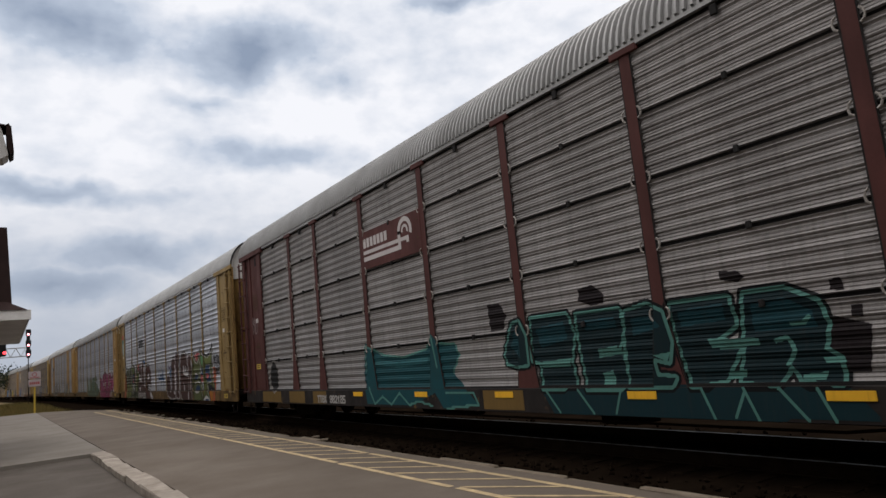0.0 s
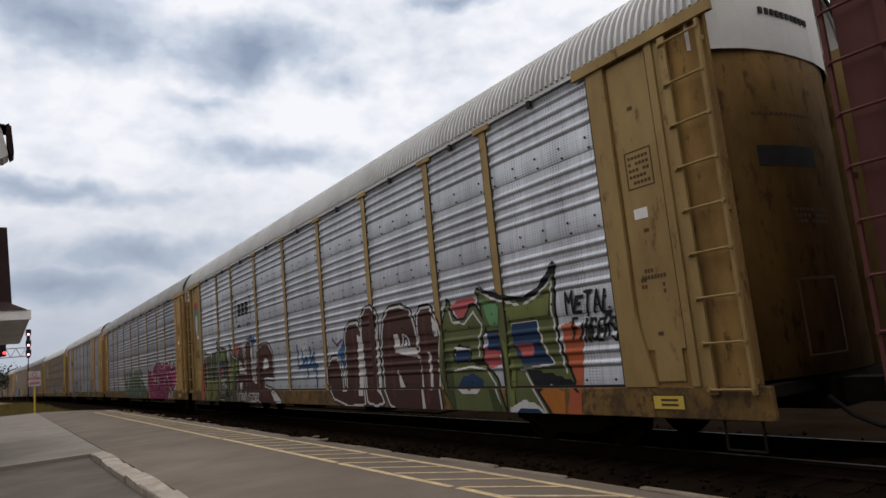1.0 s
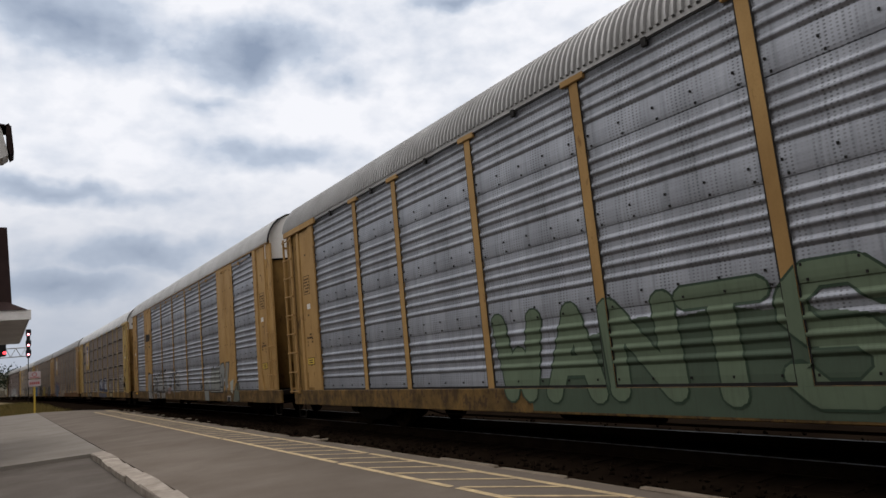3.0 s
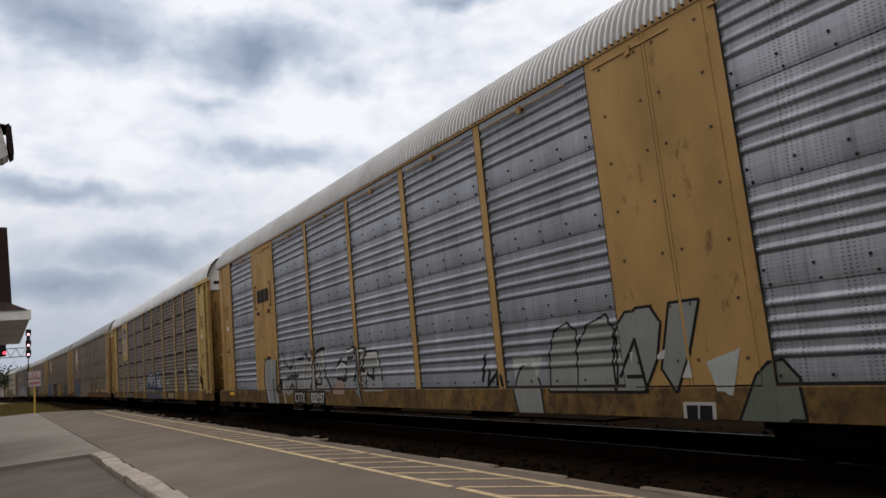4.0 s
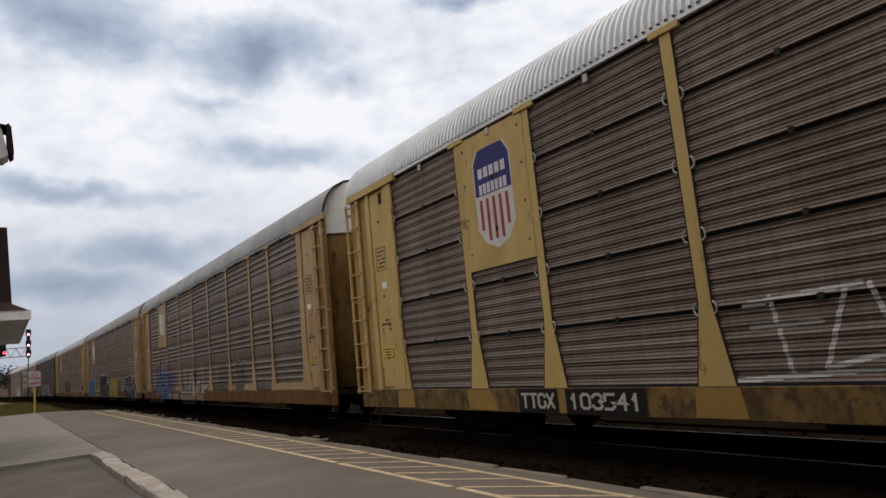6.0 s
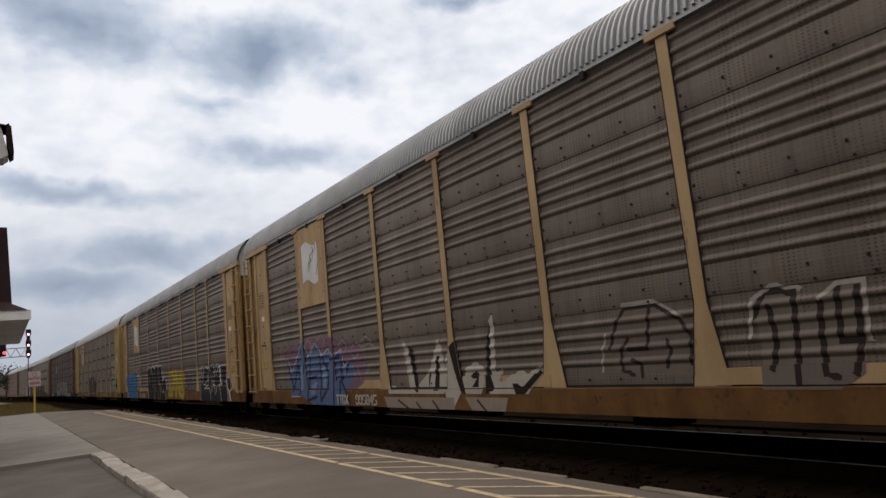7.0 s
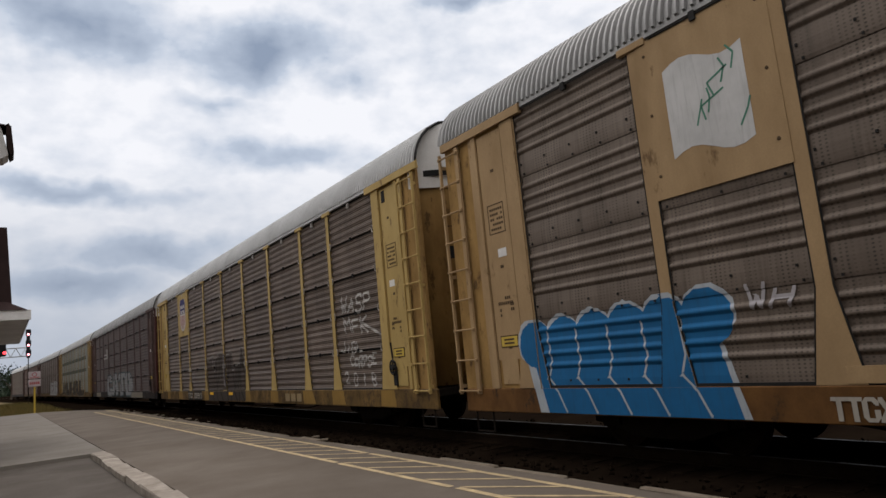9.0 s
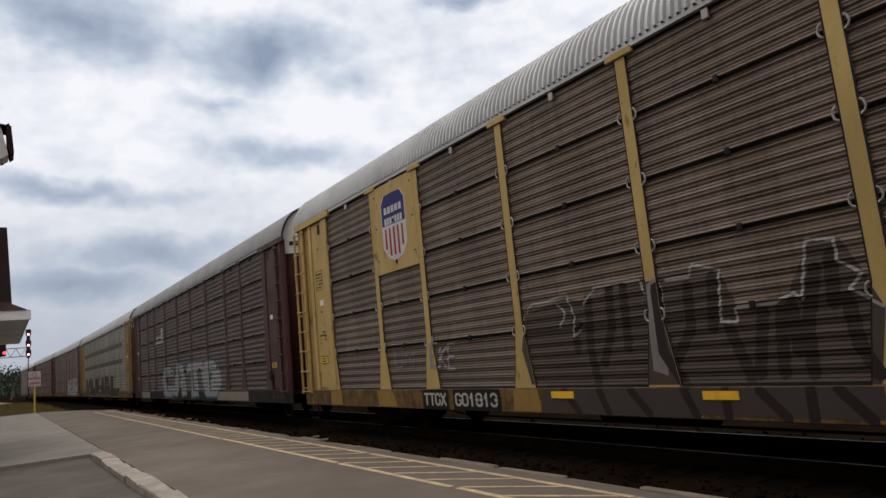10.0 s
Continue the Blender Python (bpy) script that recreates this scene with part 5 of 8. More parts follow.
def flag(car, i, z0, z1, marks):
    c = -(POSTS[i] + POSTS[i + 1]) / 2
    top = [(c - 0.55 + 1.1 * t, z1 + 0.09 * math.sin(t * 6.0) - 0.05) for t in np.linspace(0, 1, 9)]
    bot = [(c - 0.55 + 1.1 * t, z0 + 0.09 * math.sin(t * 6.0)) for t in np.linspace(1, 0, 9)]
    f = decal(car, [top + bot], (0.66, 0.66, 0.66), -1.601, "flag_panel", None, "faded white painted flag")
    rng = random.Random(i + 3)
    pts = []
    for n in range(7):
        x, z = c + rng.uniform(-0.5, 0.4), rng.uniform(z0 + 0.1, z1 - 0.35)
        pts += buffer([(x, z), (x + rng.uniform(-0.1, 0.15), z + 0.18), (x + rng.uniform(-0.05, 0.3), z + 0.3)], 0.012, 5)[:2]
    decal(car, pts, marks, -1.604, "scratch", f)


SILVER = perforated("side_sheet_silver", (0.515, 0.545, 0.605), (0.290, 0.305, 0.340), 0.45, 0.45, rust=(0.2, 0.16, 0.12))
SILVER2 = perforated("side_sheet_steel", (0.318, 0.339, 0.382), (0.172, 0.183, 0.207), 0.45, 0.45, rust=(0.2, 0.16, 0.12))
GREY = perforated("side_sheet_grey", (0.265, 0.253, 0.250), (0.165, 0.156, 0.154), 0.3, 0.48, columns=0.15)
BROWN = perforated("side_sheet_brown", (0.165, 0.126, 0.102), (0.086, 0.063, 0.050), 0.25, 0.48, columns=0.15)
BROWN2 = perforated("side_sheet_dusty", (0.165, 0.132, 0.108), (0.092, 0.072, 0.058), 0.22, 0.5)
DARKRED = perforated("side_sheet_dark", (0.10, 0.072, 0.066), (0.06, 0.044, 0.041), 0.1, 0.55, columns=0.15)
OLIVE = perforated("side_sheet_olive", (0.26, 0.27, 0.24), (0.15, 0.155, 0.13), 0.3, 0.5)
REDDISH = perforated("side_sheet_reddish", (0.20, 0.13, 0.11), (0.14, 0.09, 0.075), 0.2, 0.6, columns=0.15)
DOWN = (1.3, 1.3, 0.55)
TAN = surface("frame_tan", (0.285, 0.198, 0.082), (0.175, 0.118, 0.050), 0.55, scale=1.0, streak=DOWN, rust=(0.085, 0.048, 0.022), rust_at=0.60, spec=0.12)
TAN2 = surface("frame_buff", (0.38, 0.262, 0.142), (0.245, 0.162, 0.085), 0.6, scale=1.0, streak=DOWN, rust=(0.09, 0.050, 0.022), rust_at=0.61, spec=0.12)
GOLD = surface("frame_gold", (0.37, 0.232, 0.090), (0.25, 0.150, 0.058), 0.55, scale=1.0, streak=DOWN, rust=(0.10, 0.05, 0.022), rust_at=0.60, spec=0.12)
YELLOW = surface("frame_yellow", (0.44, 0.315, 0.120), (0.31, 0.215, 0.080), 0.55, scale=1.0, streak=DOWN, rust=(0.09, 0.05, 0.025), rust_at=0.60, spec=0.12)
# grime, plus shade from the gap between cars put into the colour
DIRTY_SHADED_TAN = surface("end_door_dirty_shaded", (0.255, 0.155, 0.052), (0.120, 0.070, 0.026), 0.75, scale=1.3, streak=DOWN, rust=(0.05, 0.028, 0.014), rust_at=0.56, spec=0.12)
END_TAN = surface("end_door_tan", (0.35, 0.215, 0.078), (0.18, 0.105, 0.038), 0.7, scale=1.3, streak=DOWN, rust=(0.06, 0.033, 0.015), rust_at=0.57, spec=0.12)
MAROON = surface("frame_maroon", (0.088, 0.032, 0.029), (0.058, 0.024, 0.022), 0.6, scale=1.6, streak=DOWN, rust=(0.2, 0.14, 0.12), rust_at=0.7, spec=0.12)
DARKFRAME = surface("frame_dark", (0.09, 0.055, 0.05), (0.05, 0.035, 0.03), 0.65, scale=1.6, streak=DOWN, rust=(0.14, 0.08, 0.05), rust_at=0.66, spec=0.12)
ROOF_GREY = surface("roof_grey", (0.33, 0.33, 0.33), (0.25, 0.25, 0.25), 0.5, 0.4, scale=0.8)
ROOF_PALE = surface("roof_pale", (0.48, 0.485, 0.49), (0.37, 0.372, 0.375), 0.55, 0.2, scale=0.8)
ROOF_WHITE = surface("roof_white", (0.66, 0.67, 0.68), (0.5, 0.51, 0.53), 0.5, 0.2, scale=0.8)
CAP = surface("cap_white", (0.60, 0.59, 0.58), (0.48, 0.47, 0.45), 0.55, scale=1.0, rust=(0.2, 0.15, 0.1), rust_at=0.7)
SILL_DARK = surface("sill_dark", (0.026, 0.022, 0.021), (0.014, 0.012, 0.012), 0.7, scale=1.2, streak=(1, 1.3, 1), rust=(0.16, 0.095, 0.035), rust_at=0.60, spec=0.12)
SILL_TAN = surface("sill_tan", (0.165, 0.100, 0.034), (0.040, 0.028, 0.014), 0.65, scale=2.0, streak=(1, 1.3, 1), rust=(0.045, 0.028, 0.018), rust_at=0.50, spec=0.12)
SILL_RUST = surface("sill_rust", (0.145, 0.070, 0.022), (0.065, 0.031, 0.012), 0.7, scale=1.2, streak=(1, 1.3, 1), rust=(0.03, 0.02, 0.014), rust_at=0.58, spec=0.12)

WHITE, BLACK_P = (0.62, 0.61, 0.60), (0.012, 0.012, 0.013)


def reflectors(cs, us):
    for u in us:
        bm = bmesh.new()
        box(bm, -1.618, -1.600, u - 14.43 - 0.24, u - 14.43 + 0.24, 0.80, 0.90)
        part("reflector", bm, M_REFLECT, cs[0], "yellow reflective strip")


def post_feet(cs):
    """Worn yellow paint that carries the posts' feet on over the sill."""
    for i, y in enumerate(POSTS):
        spray(cs[0], cs[1], [[(-y - 0.30 - 0.05 * (i % 3), 0.935), (-y + 0.30 + 0.04 * (i % 2), 0.935), (-y + 0.36 + 0.08 * (i % 3), 0.585), (-y - 0.34, 0.585)]], colour(0.33, 0.20, 0.055), 0.0016, "sill_paint", label="worn yellow paint on the sill")


def build_train():
    # leading car: grey boards in a maroon frame
    c = build_car(0, "boards", GREY, MAROON, ROOF_GREY, SILL_DARK, MAROON, CAP, "grey ribbed autorack car with maroon posts and teal graffiti",
                  plates=((5, 3.68, 4.55, MAROON, 0),))
    lx = X(18.55)
    top = decal(c[0], [rect(lx + 0.1, lx + 1.75, 3.86, 3.96), rect(lx + 0.1, lx + 2.1, 4.02, 4.10)], (0.66, 0.62, 0.62), -1.601, "logo", None, "white wheel and rail emblem")
    decal(c[0], arc_band(lx + 2.05, 4.22, 0.20, 0.30, -20, 190) + arc_band(lx + 2.05, 4.22, 0.08, 0.14, -20, 190) + [rect(lx + 1.75, lx + 1.86, 3.86, 4.25), rect(lx + 2.1, lx + 2.2, 3.96, 4.1)], (0.66, 0.62, 0.62), -1.604, "emblem", top)
    decal(c[0], [rect(lx + 0.12 + i * 0.17, lx + 0.25 + i * 0.17, 4.17, 4.38) for i in range(7)], (0.66, 0.62, 0.62), -1.604, "word_mark", top)
    reflectors(c, (19.3, 16.4, 13.7, 10.75, 8.1, 5.4))
    art(c, 12.78, 7.86, 0.57, 0.98, "deep blue fade below the letters", (("graffiti", (0.008, 0.034, 0.044), 0, "0z xz z7 z2 20"), ("line", (0.10, 0.26, 0.23), -0.018, "1u 32/6u 82/cw b3/lv m1/pv q1/sv u2/vu w2/pq o3"),))
    art(c, 13.59, 13.01, 1.31, 2.02, "dark teal graffiti letter with pale teal outline", (("letter", (0.004, 0.006, 0.008), 0.09, "0a ex rz zn z1 g0 23"), ("outline", (0.10, 0.26, 0.23), 0.05, "0a ex rz zn z1 g0 23"), ("fill", (0.006, 0.022, 0.028), 0, "0a ex rz zn z1 g0 23"), ("core", (0.010, 0.055, 0.072), 0, "af hs pt p6"),))
    art(c, 12.88, 11.92, 0.95, 2.03, "dark teal graffiti letter with pale teal outline", (("letter", (0.004, 0.006, 0.008), 0.09, "1z vz zp vd x1 70 6d 0e"), ("outline", (0.10, 0.26, 0.23), 0.05, "1z vz zp vd x1 70 6d 0e"), ("fill", (0.006, 0.022, 0.028), 0, "1z vz zp vd x1 70 6d 0e"), ("core", (0.010, 0.055, 0.072), 0, "4u sw un 8k"), ("highlight", (0.10, 0.26, 0.23), 0, "6d ve ua 7a"),))
    art(c, 11.83, 10.97, 0.94, 2.00, "dark teal graffiti letter with pale teal outline", (("letter", (0.004, 0.006, 0.008), 0.09, "0z yz zp vi fi fe xf z1 40 1i"), ("outline", (0.10, 0.26, 0.23), 0.05, "0z yz zp vi fi fe xf z1 40 1i"), ("fill", (0.006, 0.022, 0.028), 0, "0z yz zp vi fi fe xf z1 40 1i"), ("core", (0.010, 0.055, 0.072), 0, "4w uw vr 7r"), ("highlight", (0.10, 0.26, 0.23), 0, "fi uj vf fe/h7 p8 q1 h1"),))
    art(c, 10.94, 10.18, 0.97, 2.01, "dark teal graffiti letter with pale teal outline", (("letter", (0.004, 0.006, 0.008), 0.09, "2x kz vv zi wa kc m4 z3 w0 00 0j"), ("outline", (0.10, 0.26, 0.23), 0.05, "2x kz vv zi wa kc m4 z3 w0 00 0j"), ("fill", (0.006, 0.022, 0.028), 0, "2x kz vv zi wa kc m4 z3 w0 00 0j"), ("core", (0.010, 0.055, 0.072), 0, "6u mv tp 7m"), ("highlight", (0.10, 0.26, 0.23), 0, "ld ye va"),))
    art(c, 10.14, 9.00, 0.97, 1.97, "dark teal graffiti letter with pale teal outline", (("letter", (0.004, 0.006, 0.008), 0.09, "0z pz ro jj je re k2 60 2i"), ("outline", (0.10, 0.26, 0.23), 0.05, "0z pz ro jj je re k2 60 2i"), ("fill", (0.006, 0.022, 0.028), 0, "0z pz ro jj je re k2 60 2i"), ("core", (0.010, 0.055, 0.072), 0, "3w nx nq 4p"), ("highlight", (0.10, 0.26, 0.23), 0, "fj zi zf rf gf/l5 t6 s3 m2"),))
    art(c, 9.28, 8.09, 0.98, 1.98, "dark teal graffiti letter with pale teal outline", (("letter", (0.004, 0.006, 0.008), 0.09, "5z jz tt vl tc x8 x0 l1 i7 d0 01 3d"), ("outline", (0.10, 0.26, 0.23), 0.05, "5z jz tt vl tc x8 x0 l1 i7 d0 01 3d"), ("fill", (0.006, 0.022, 0.028), 0, "5z jz tt vl tc x8 x0 l1 i7 d0 01 3d"), ("core", (0.010, 0.055, 0.072), 0, "7v jw rq sk 7k"), ("eye", (0.10, 0.26, 0.23), -0.025, "eg ih kc h7/km om qo"), ("highlight", (0.10, 0.26, 0.23), 0, "s9 y9 z7 t7/l3 t4 s1 l1"),))
    art(c, 18.97, 14.45, 0.59, 2.02, "teal graffiti with pale outline", (("graffiti", (0.012, 0.075, 0.092), 0, "1z 4v 7r ep ms oz qu ut vp tg z2 q0 o7 h1 11 0g"), ("outline", (0.10, 0.26, 0.23), -0.022, "1j 1x 4v 8r fp ms oy pj/qu ut vo tg/2a 41 75 a1 d7 g1 j3 n1/r7 y7 z2 r0"), ("core", (0.03, 0.13, 0.15), -0.06, "5o dl mn"),))
    art(c, 13.97, 13.47, 1.92, 2.38, "black paint blot", (("paint_patch", (0.014, 0.010, 0.012), 0, "0z oy zi r1 20"),))
    art(c, 11.74, 11.22, 2.11, 2.40, "black paint blot", (("paint_patch", (0.014, 0.010, 0.012), 0, "1v lz ze v1 f0 0b"),))
    art(c, 9.39, 9.06, 2.13, 2.29, "black paint blot", (("paint_patch", (0.014, 0.010, 0.012), 0, "0z rs zb o0 3b"),))
    art(c, 8.14, 8.00, 1.90, 2.03, "black paint blot", (("paint_patch", (0.014, 0.010, 0.012), 0, "0w uz z0 03"),))
    art(c, 7.97, 7.86, 1.62, 1.74, "black paint blot", (("paint_patch", (0.014, 0.010, 0.012), 0, "0z zz z0 03"),))
    art(c, 8.23, 7.80, 1.08, 1.65, "black paint blot", (("paint_patch", (0.014, 0.010, 0.012), 0, "7z zs s0 30 0k"),))
    patch(c, [blob(X(25.2), 1.35, 0.45, 0.52, 31, 12)], (0.3, 0.28, 0.27), 0.004)
    patch(c, [blob(X(25.2), 1.35, 0.38, 0.45, 31, 12)], (0.01, 0.01, 0.01), 0.007)
    for a, b in ((26.3, 24.6), (23.9, 22.7), (22.1, 21.2), (14.3, 13.2)):
        patch(c, [rect(X(a), X(b), 0.60, 0.92)], (0.20, 0.125, 0.04), 0.003, "tan repainted sill patch")
    number_bars(c, 20.95, 20.0, 0.64, 0.80, (0.5, 0.48, 0.46), "982135")
    number_bars(c, 21.75, 21.15, 0.64, 0.80, (0.5, 0.48, 0.46), "TTGX")
    scrawl(c, "MU", 27.0, 26.5, 2.75, 3.3, (0.35, 0.28, 0.28), 0.016)

    # silver car with the long green and brown piece
    c = build_car(1, "bolted", SILVER, TAN, ROOF_PALE, SILL_TAN, DIRTY_SHADED_TAN, CAP, "silver ribbed autorack car with tan posts and green graffiti")
    patch(c, [blob(X(19.4), 2.55, 0.5, 0.22, 20, 22, 0.35)], (0.03, 0.10, 0.22), 0.002, "blue spray cloud")
    art(c, 12.97, 10.88, 0.59, 2.50, "brown graffiti letter with white and black outline", (("letter", BLACK_P, 0.1, "0h 5l al dg f6 j6 jo kw oz vz yv yg z1 k0 63 0a"), ("outline", (0.58, 0.57, 0.58), 0.05, "0h 5l al dg f6 j6 jo kw oz vz yv yg z1 k0 63 0a"), ("fill", (0.060, 0.028, 0.024), 0, "0h 5l al dg f6 j6 jo kw oz vz yv yg z1 k0 63 0a"), ("highlight", (0.58, 0.57, 0.58), 0, "vu yt y4 u4"), ("streak", (0.10, 0.04, 0.034), -0.05, "rw sg r4"),))
    art(c, 10.87, 9.96, 0.62, 2.78, "brown graffiti letter with white and black outline", (("letter", BLACK_P, 0.1, "0w az mz uw tj t5 z1 m0 61 2d 0p"), ("outline", (0.58, 0.57, 0.58), 0.05, "0w az mz uw tj t5 z1 m0 61 2d 0p"), ("fill", (0.060, 0.028, 0.024), 0, "0w az mz uw tj t5 z1 m0 61 2d 0p"), ("highlight", (0.58, 0.57, 0.58), 0, "rs vp w3 p5"), ("streak", (0.10, 0.04, 0.034), -0.04, "gx gk e5"),))
    art(c, 9.93, 8.30, 0.52, 2.66, "brown graffiti letter with white and black outline", (("letter", BLACK_P, 0.1, "4w az kz sx wr xl sl pp lq jk zj zc z0 f0 62 18 0l"), ("outline", (0.58, 0.57, 0.58), 0.05, "4w az kz sx wr xl sl pp lq jk zj zc z0 f0 62 18 0l"), ("fill", (0.060, 0.028, 0.024), 0, "4w az kz sx wr xl sl pp lq jk zj zc z0 f0 62 18 0l"), ("highlight", (0.58, 0.57, 0.58), 0, "dq hq im xk zh jj dk/ee ia l7 g7"), ("streak", (0.10, 0.04, 0.034), -0.05, "9u 8h b5"),))
    art(c, 8.30, 7.48, 0.53, 2.53, "brown graffiti letter with white and black outline", (("letter", BLACK_P, 0.1, "0w 6z kz qw wt zp th r8 t1 50 37 0k"), ("outline", (0.58, 0.57, 0.58), 0.05, "0w 6z kz qw wt zp th r8 t1 50 37 0k"), ("fill", (0.060, 0.028, 0.024), 0, "0w 6z kz qw wt zp th r8 t1 50 37 0k"), ("highlight", (0.58, 0.57, 0.58), 0, "nw xt xp pp/ek ik i7 e7"), ("streak", (0.10, 0.04, 0.034), -0.05, "bw bh b3"),))
    art(c, 7.05, 6.22, 2.20, 2.57, "pink sprayed patch", (("paint_patch", (0.40, 0.09, 0.10), 0, "0s dz uz zr o7 b0"),))
    art(c, 6.16, 5.65, 1.26, 1.70, "pink sprayed patch", (("paint_patch", (0.40, 0.09, 0.10), 0, "0t gz zv y7 50"),))
    art(c, 5.99, 5.63, 1.58, 1.96, "navy sprayed patch", (("paint_patch", (0.015, 0.04, 0.10), 0, "2v uz z0 02"),))
    art(c, 7.59, 5.59, 0.50, 2.60, "olive green graffiti letter with black outline and blue eyes", (("letter", BLACK_P, 0.05, "8z au ds hs lw nw sq pm pg jg jk cl 8i af if qe va z0 90 37 0e 2o"), ("fill", (0.105, 0.125, 0.050), 0, "8z au ds hs lw nw sq pm pg jg jk cl 8i af if qe va z0 90 37 0e 2o"), ("rim", (0.58, 0.57, 0.58), -0.018, "8w as hr mu qq om nh/ak jj/9d ie qd u9 x1"), ("eye", (0.015, 0.04, 0.10), 0, "aj ij ig af/a8 db jc oa o8 h7"), ("lid", (0.58, 0.57, 0.58), 0, "a8 h7 o8 l6 d6"), ("shade", (0.055, 0.065, 0.03), 0, "3j 6j 88 90 54 2c/r8 u7 y1 t0"),))
    art(c, 4.15, 3.64, 0.55, 1.92, "orange red spray cloud", (("paint_patch", (0.42, 0.11, 0.05), 0, "4y kz zv l0 00 bc 6m"),))
    art(c, 4.87, 4.14, 0.53, 0.97, "orange sprayed patch", (("paint_patch", (0.40, 0.15, 0.03), 0, "0p jz zu x2 a0"),))
    art(c, 5.07, 3.83, 0.88, 1.25, "black sprayed shadow", (("paint_patch", (0.012, 0.014, 0.022), 0, "0w bz nq vh z0 r9 hc 90 4d"),))
    art(c, 6.17, 3.95, 0.50, 2.88, "olive green graffiti letter with black outline and blue eyes", (("letter", BLACK_P, 0.05, "0w 7u jr qt ww vp vh ya z8 ra ib l7 q1 a0 a6 af 8l 3l"), ("fill", (0.105, 0.125, 0.050), 0, "0w 7u jr qt ww vp vh ya z8 ra ib l7 q1 a0 a6 af 8l 3l"), ("crown", BLACK_P, 0, "0y 3v ks qu ux wz yy ww qs jr 7t"), ("rim", (0.58, 0.57, 0.58), -0.018, "2v 7t jq qs vv uo vh xa/em om qg tc gb/ia l6 p1"), ("eye", (0.015, 0.04, 0.10), 0, "em om pg tc hc eh"), ("pupil", (0.42, 0.10, 0.10), 0, "fh mh me ie"), ("bright", (0.13, 0.30, 0.14), 0, "2t ar 9m 5m"), ("shade", (0.16, 0.19, 0.06), 0, "cq jq rr us tn on en/aj ch eb d1 b1 b9"), ("base", (0.58, 0.57, 0.58), 0, "b2 h4 m3 p1 b0"), ("foot", (0.015, 0.04, 0.10), 0, "c1 h2 m2 o1"),))
    art(c, 26.37, 25.48, 0.50, 2.09, "red orange sprayed patch", (("paint_patch", (0.36, 0.10, 0.05), 0, "fx zz v9 k0 00"),))
    art(c, 25.61, 23.84, 0.50, 2.48, "green graffiti letter with black outline", (("letter", (0.36, 0.38, 0.36), 0.085, "0z bx ix ig nx zy yj y0 n0 m8 h0 40 2f"), ("outline", BLACK_P, 0.055, "0z bx ix ig nx zy yj y0 n0 m8 h0 40 2f"), ("fill", (0.068, 0.078, 0.040), 0, "0z bx ix ig nx zy yj y0 n0 m8 h0 40 2f"), ("shade", (0.11, 0.14, 0.045), 0, "58 i8 f0 60/o8 w8 x0 o0"), ("rim", (0.58, 0.57, 0.58), -0.016, "4x 7f 70/qv qg p0"),))
    art(c, 23.87, 21.99, 0.50, 2.85, "green graffiti letter with black outline", (("letter", (0.36, 0.38, 0.36), 0.085, "4z bv rt uh z1 o0 l3 a3 70 00 3j"), ("outline", BLACK_P, 0.055, "4z bv rt uh z1 o0 l3 a3 70 00 3j"), ("fill", (0.068, 0.078, 0.040), 0, "4z bv rt uh z1 o0 l3 a3 70 00 3j"), ("eye", (0.015, 0.04, 0.10), 0, "dn lm ne ee"), ("pupil", (0.42, 0.10, 0.10), 0, "gj ik jf ff"), ("shade", (0.13, 0.17, 0.06), 0, "8u or qn 8o"), ("lid", (0.58, 0.57, 0.58), -0.016, "bd ic pd/da kb q8"),))
    art(c, 22.15, 21.78, 0.92, 1.96, "red sprayed patch", (("paint_patch", (0.30, 0.06, 0.05), 0, "0x sz zo w0 7e"),))
    art(c, 22.05, 20.90, 0.56, 2.63, "green graffiti letter with black outline", (("letter", (0.36, 0.38, 0.36), 0.085, "0g 1r 4z ft qr zp qc q0 d0 87 40 00"), ("outline", BLACK_P, 0.055, "0g 1r 4z ft qr zp qc q0 d0 87 40 00"), ("fill", (0.068, 0.078, 0.040), 0, "0g 1r 4z ft qr zp qc q0 d0 87 40 00"), ("bright", (0.13, 0.30, 0.14), 0, "lp xo pg"), ("shade", (0.15, 0.19, 0.05), 0, "cq jn hd 9b"), ("rim", (0.58, 0.57, 0.58), -0.016, "5v 5k 57"),))
    art(c, 21.46, 20.69, 2.11, 2.59, "pink sprayed patch", (("paint_patch", (0.42, 0.09, 0.10), 0, "0f gz yx z3 m0"),))
    art(c, 21.07, 20.02, 0.56, 2.50, "brown graffiti letter with white and black outline", (("letter", BLACK_P, 0.1, "3t ay iz qw uq vl ll jo cp 9i oi zh y5 v0 90 16 0j"), ("outline", (0.58, 0.57, 0.58), 0.05, "3t ay iz qw uq vl ll jo cp 9i oi zh y5 v0 90 16 0j"), ("fill", (0.060, 0.028, 0.024), 0, "3t ay iz qw uq vl ll jo cp 9i oi zh y5 v0 90 16 0j"), ("highlight", (0.58, 0.57, 0.58), 0, "9q cq dl wl vj aj/7c jc h6 b8"), ("streak", (0.10, 0.04, 0.034), -0.06, "ev nt pp"),))
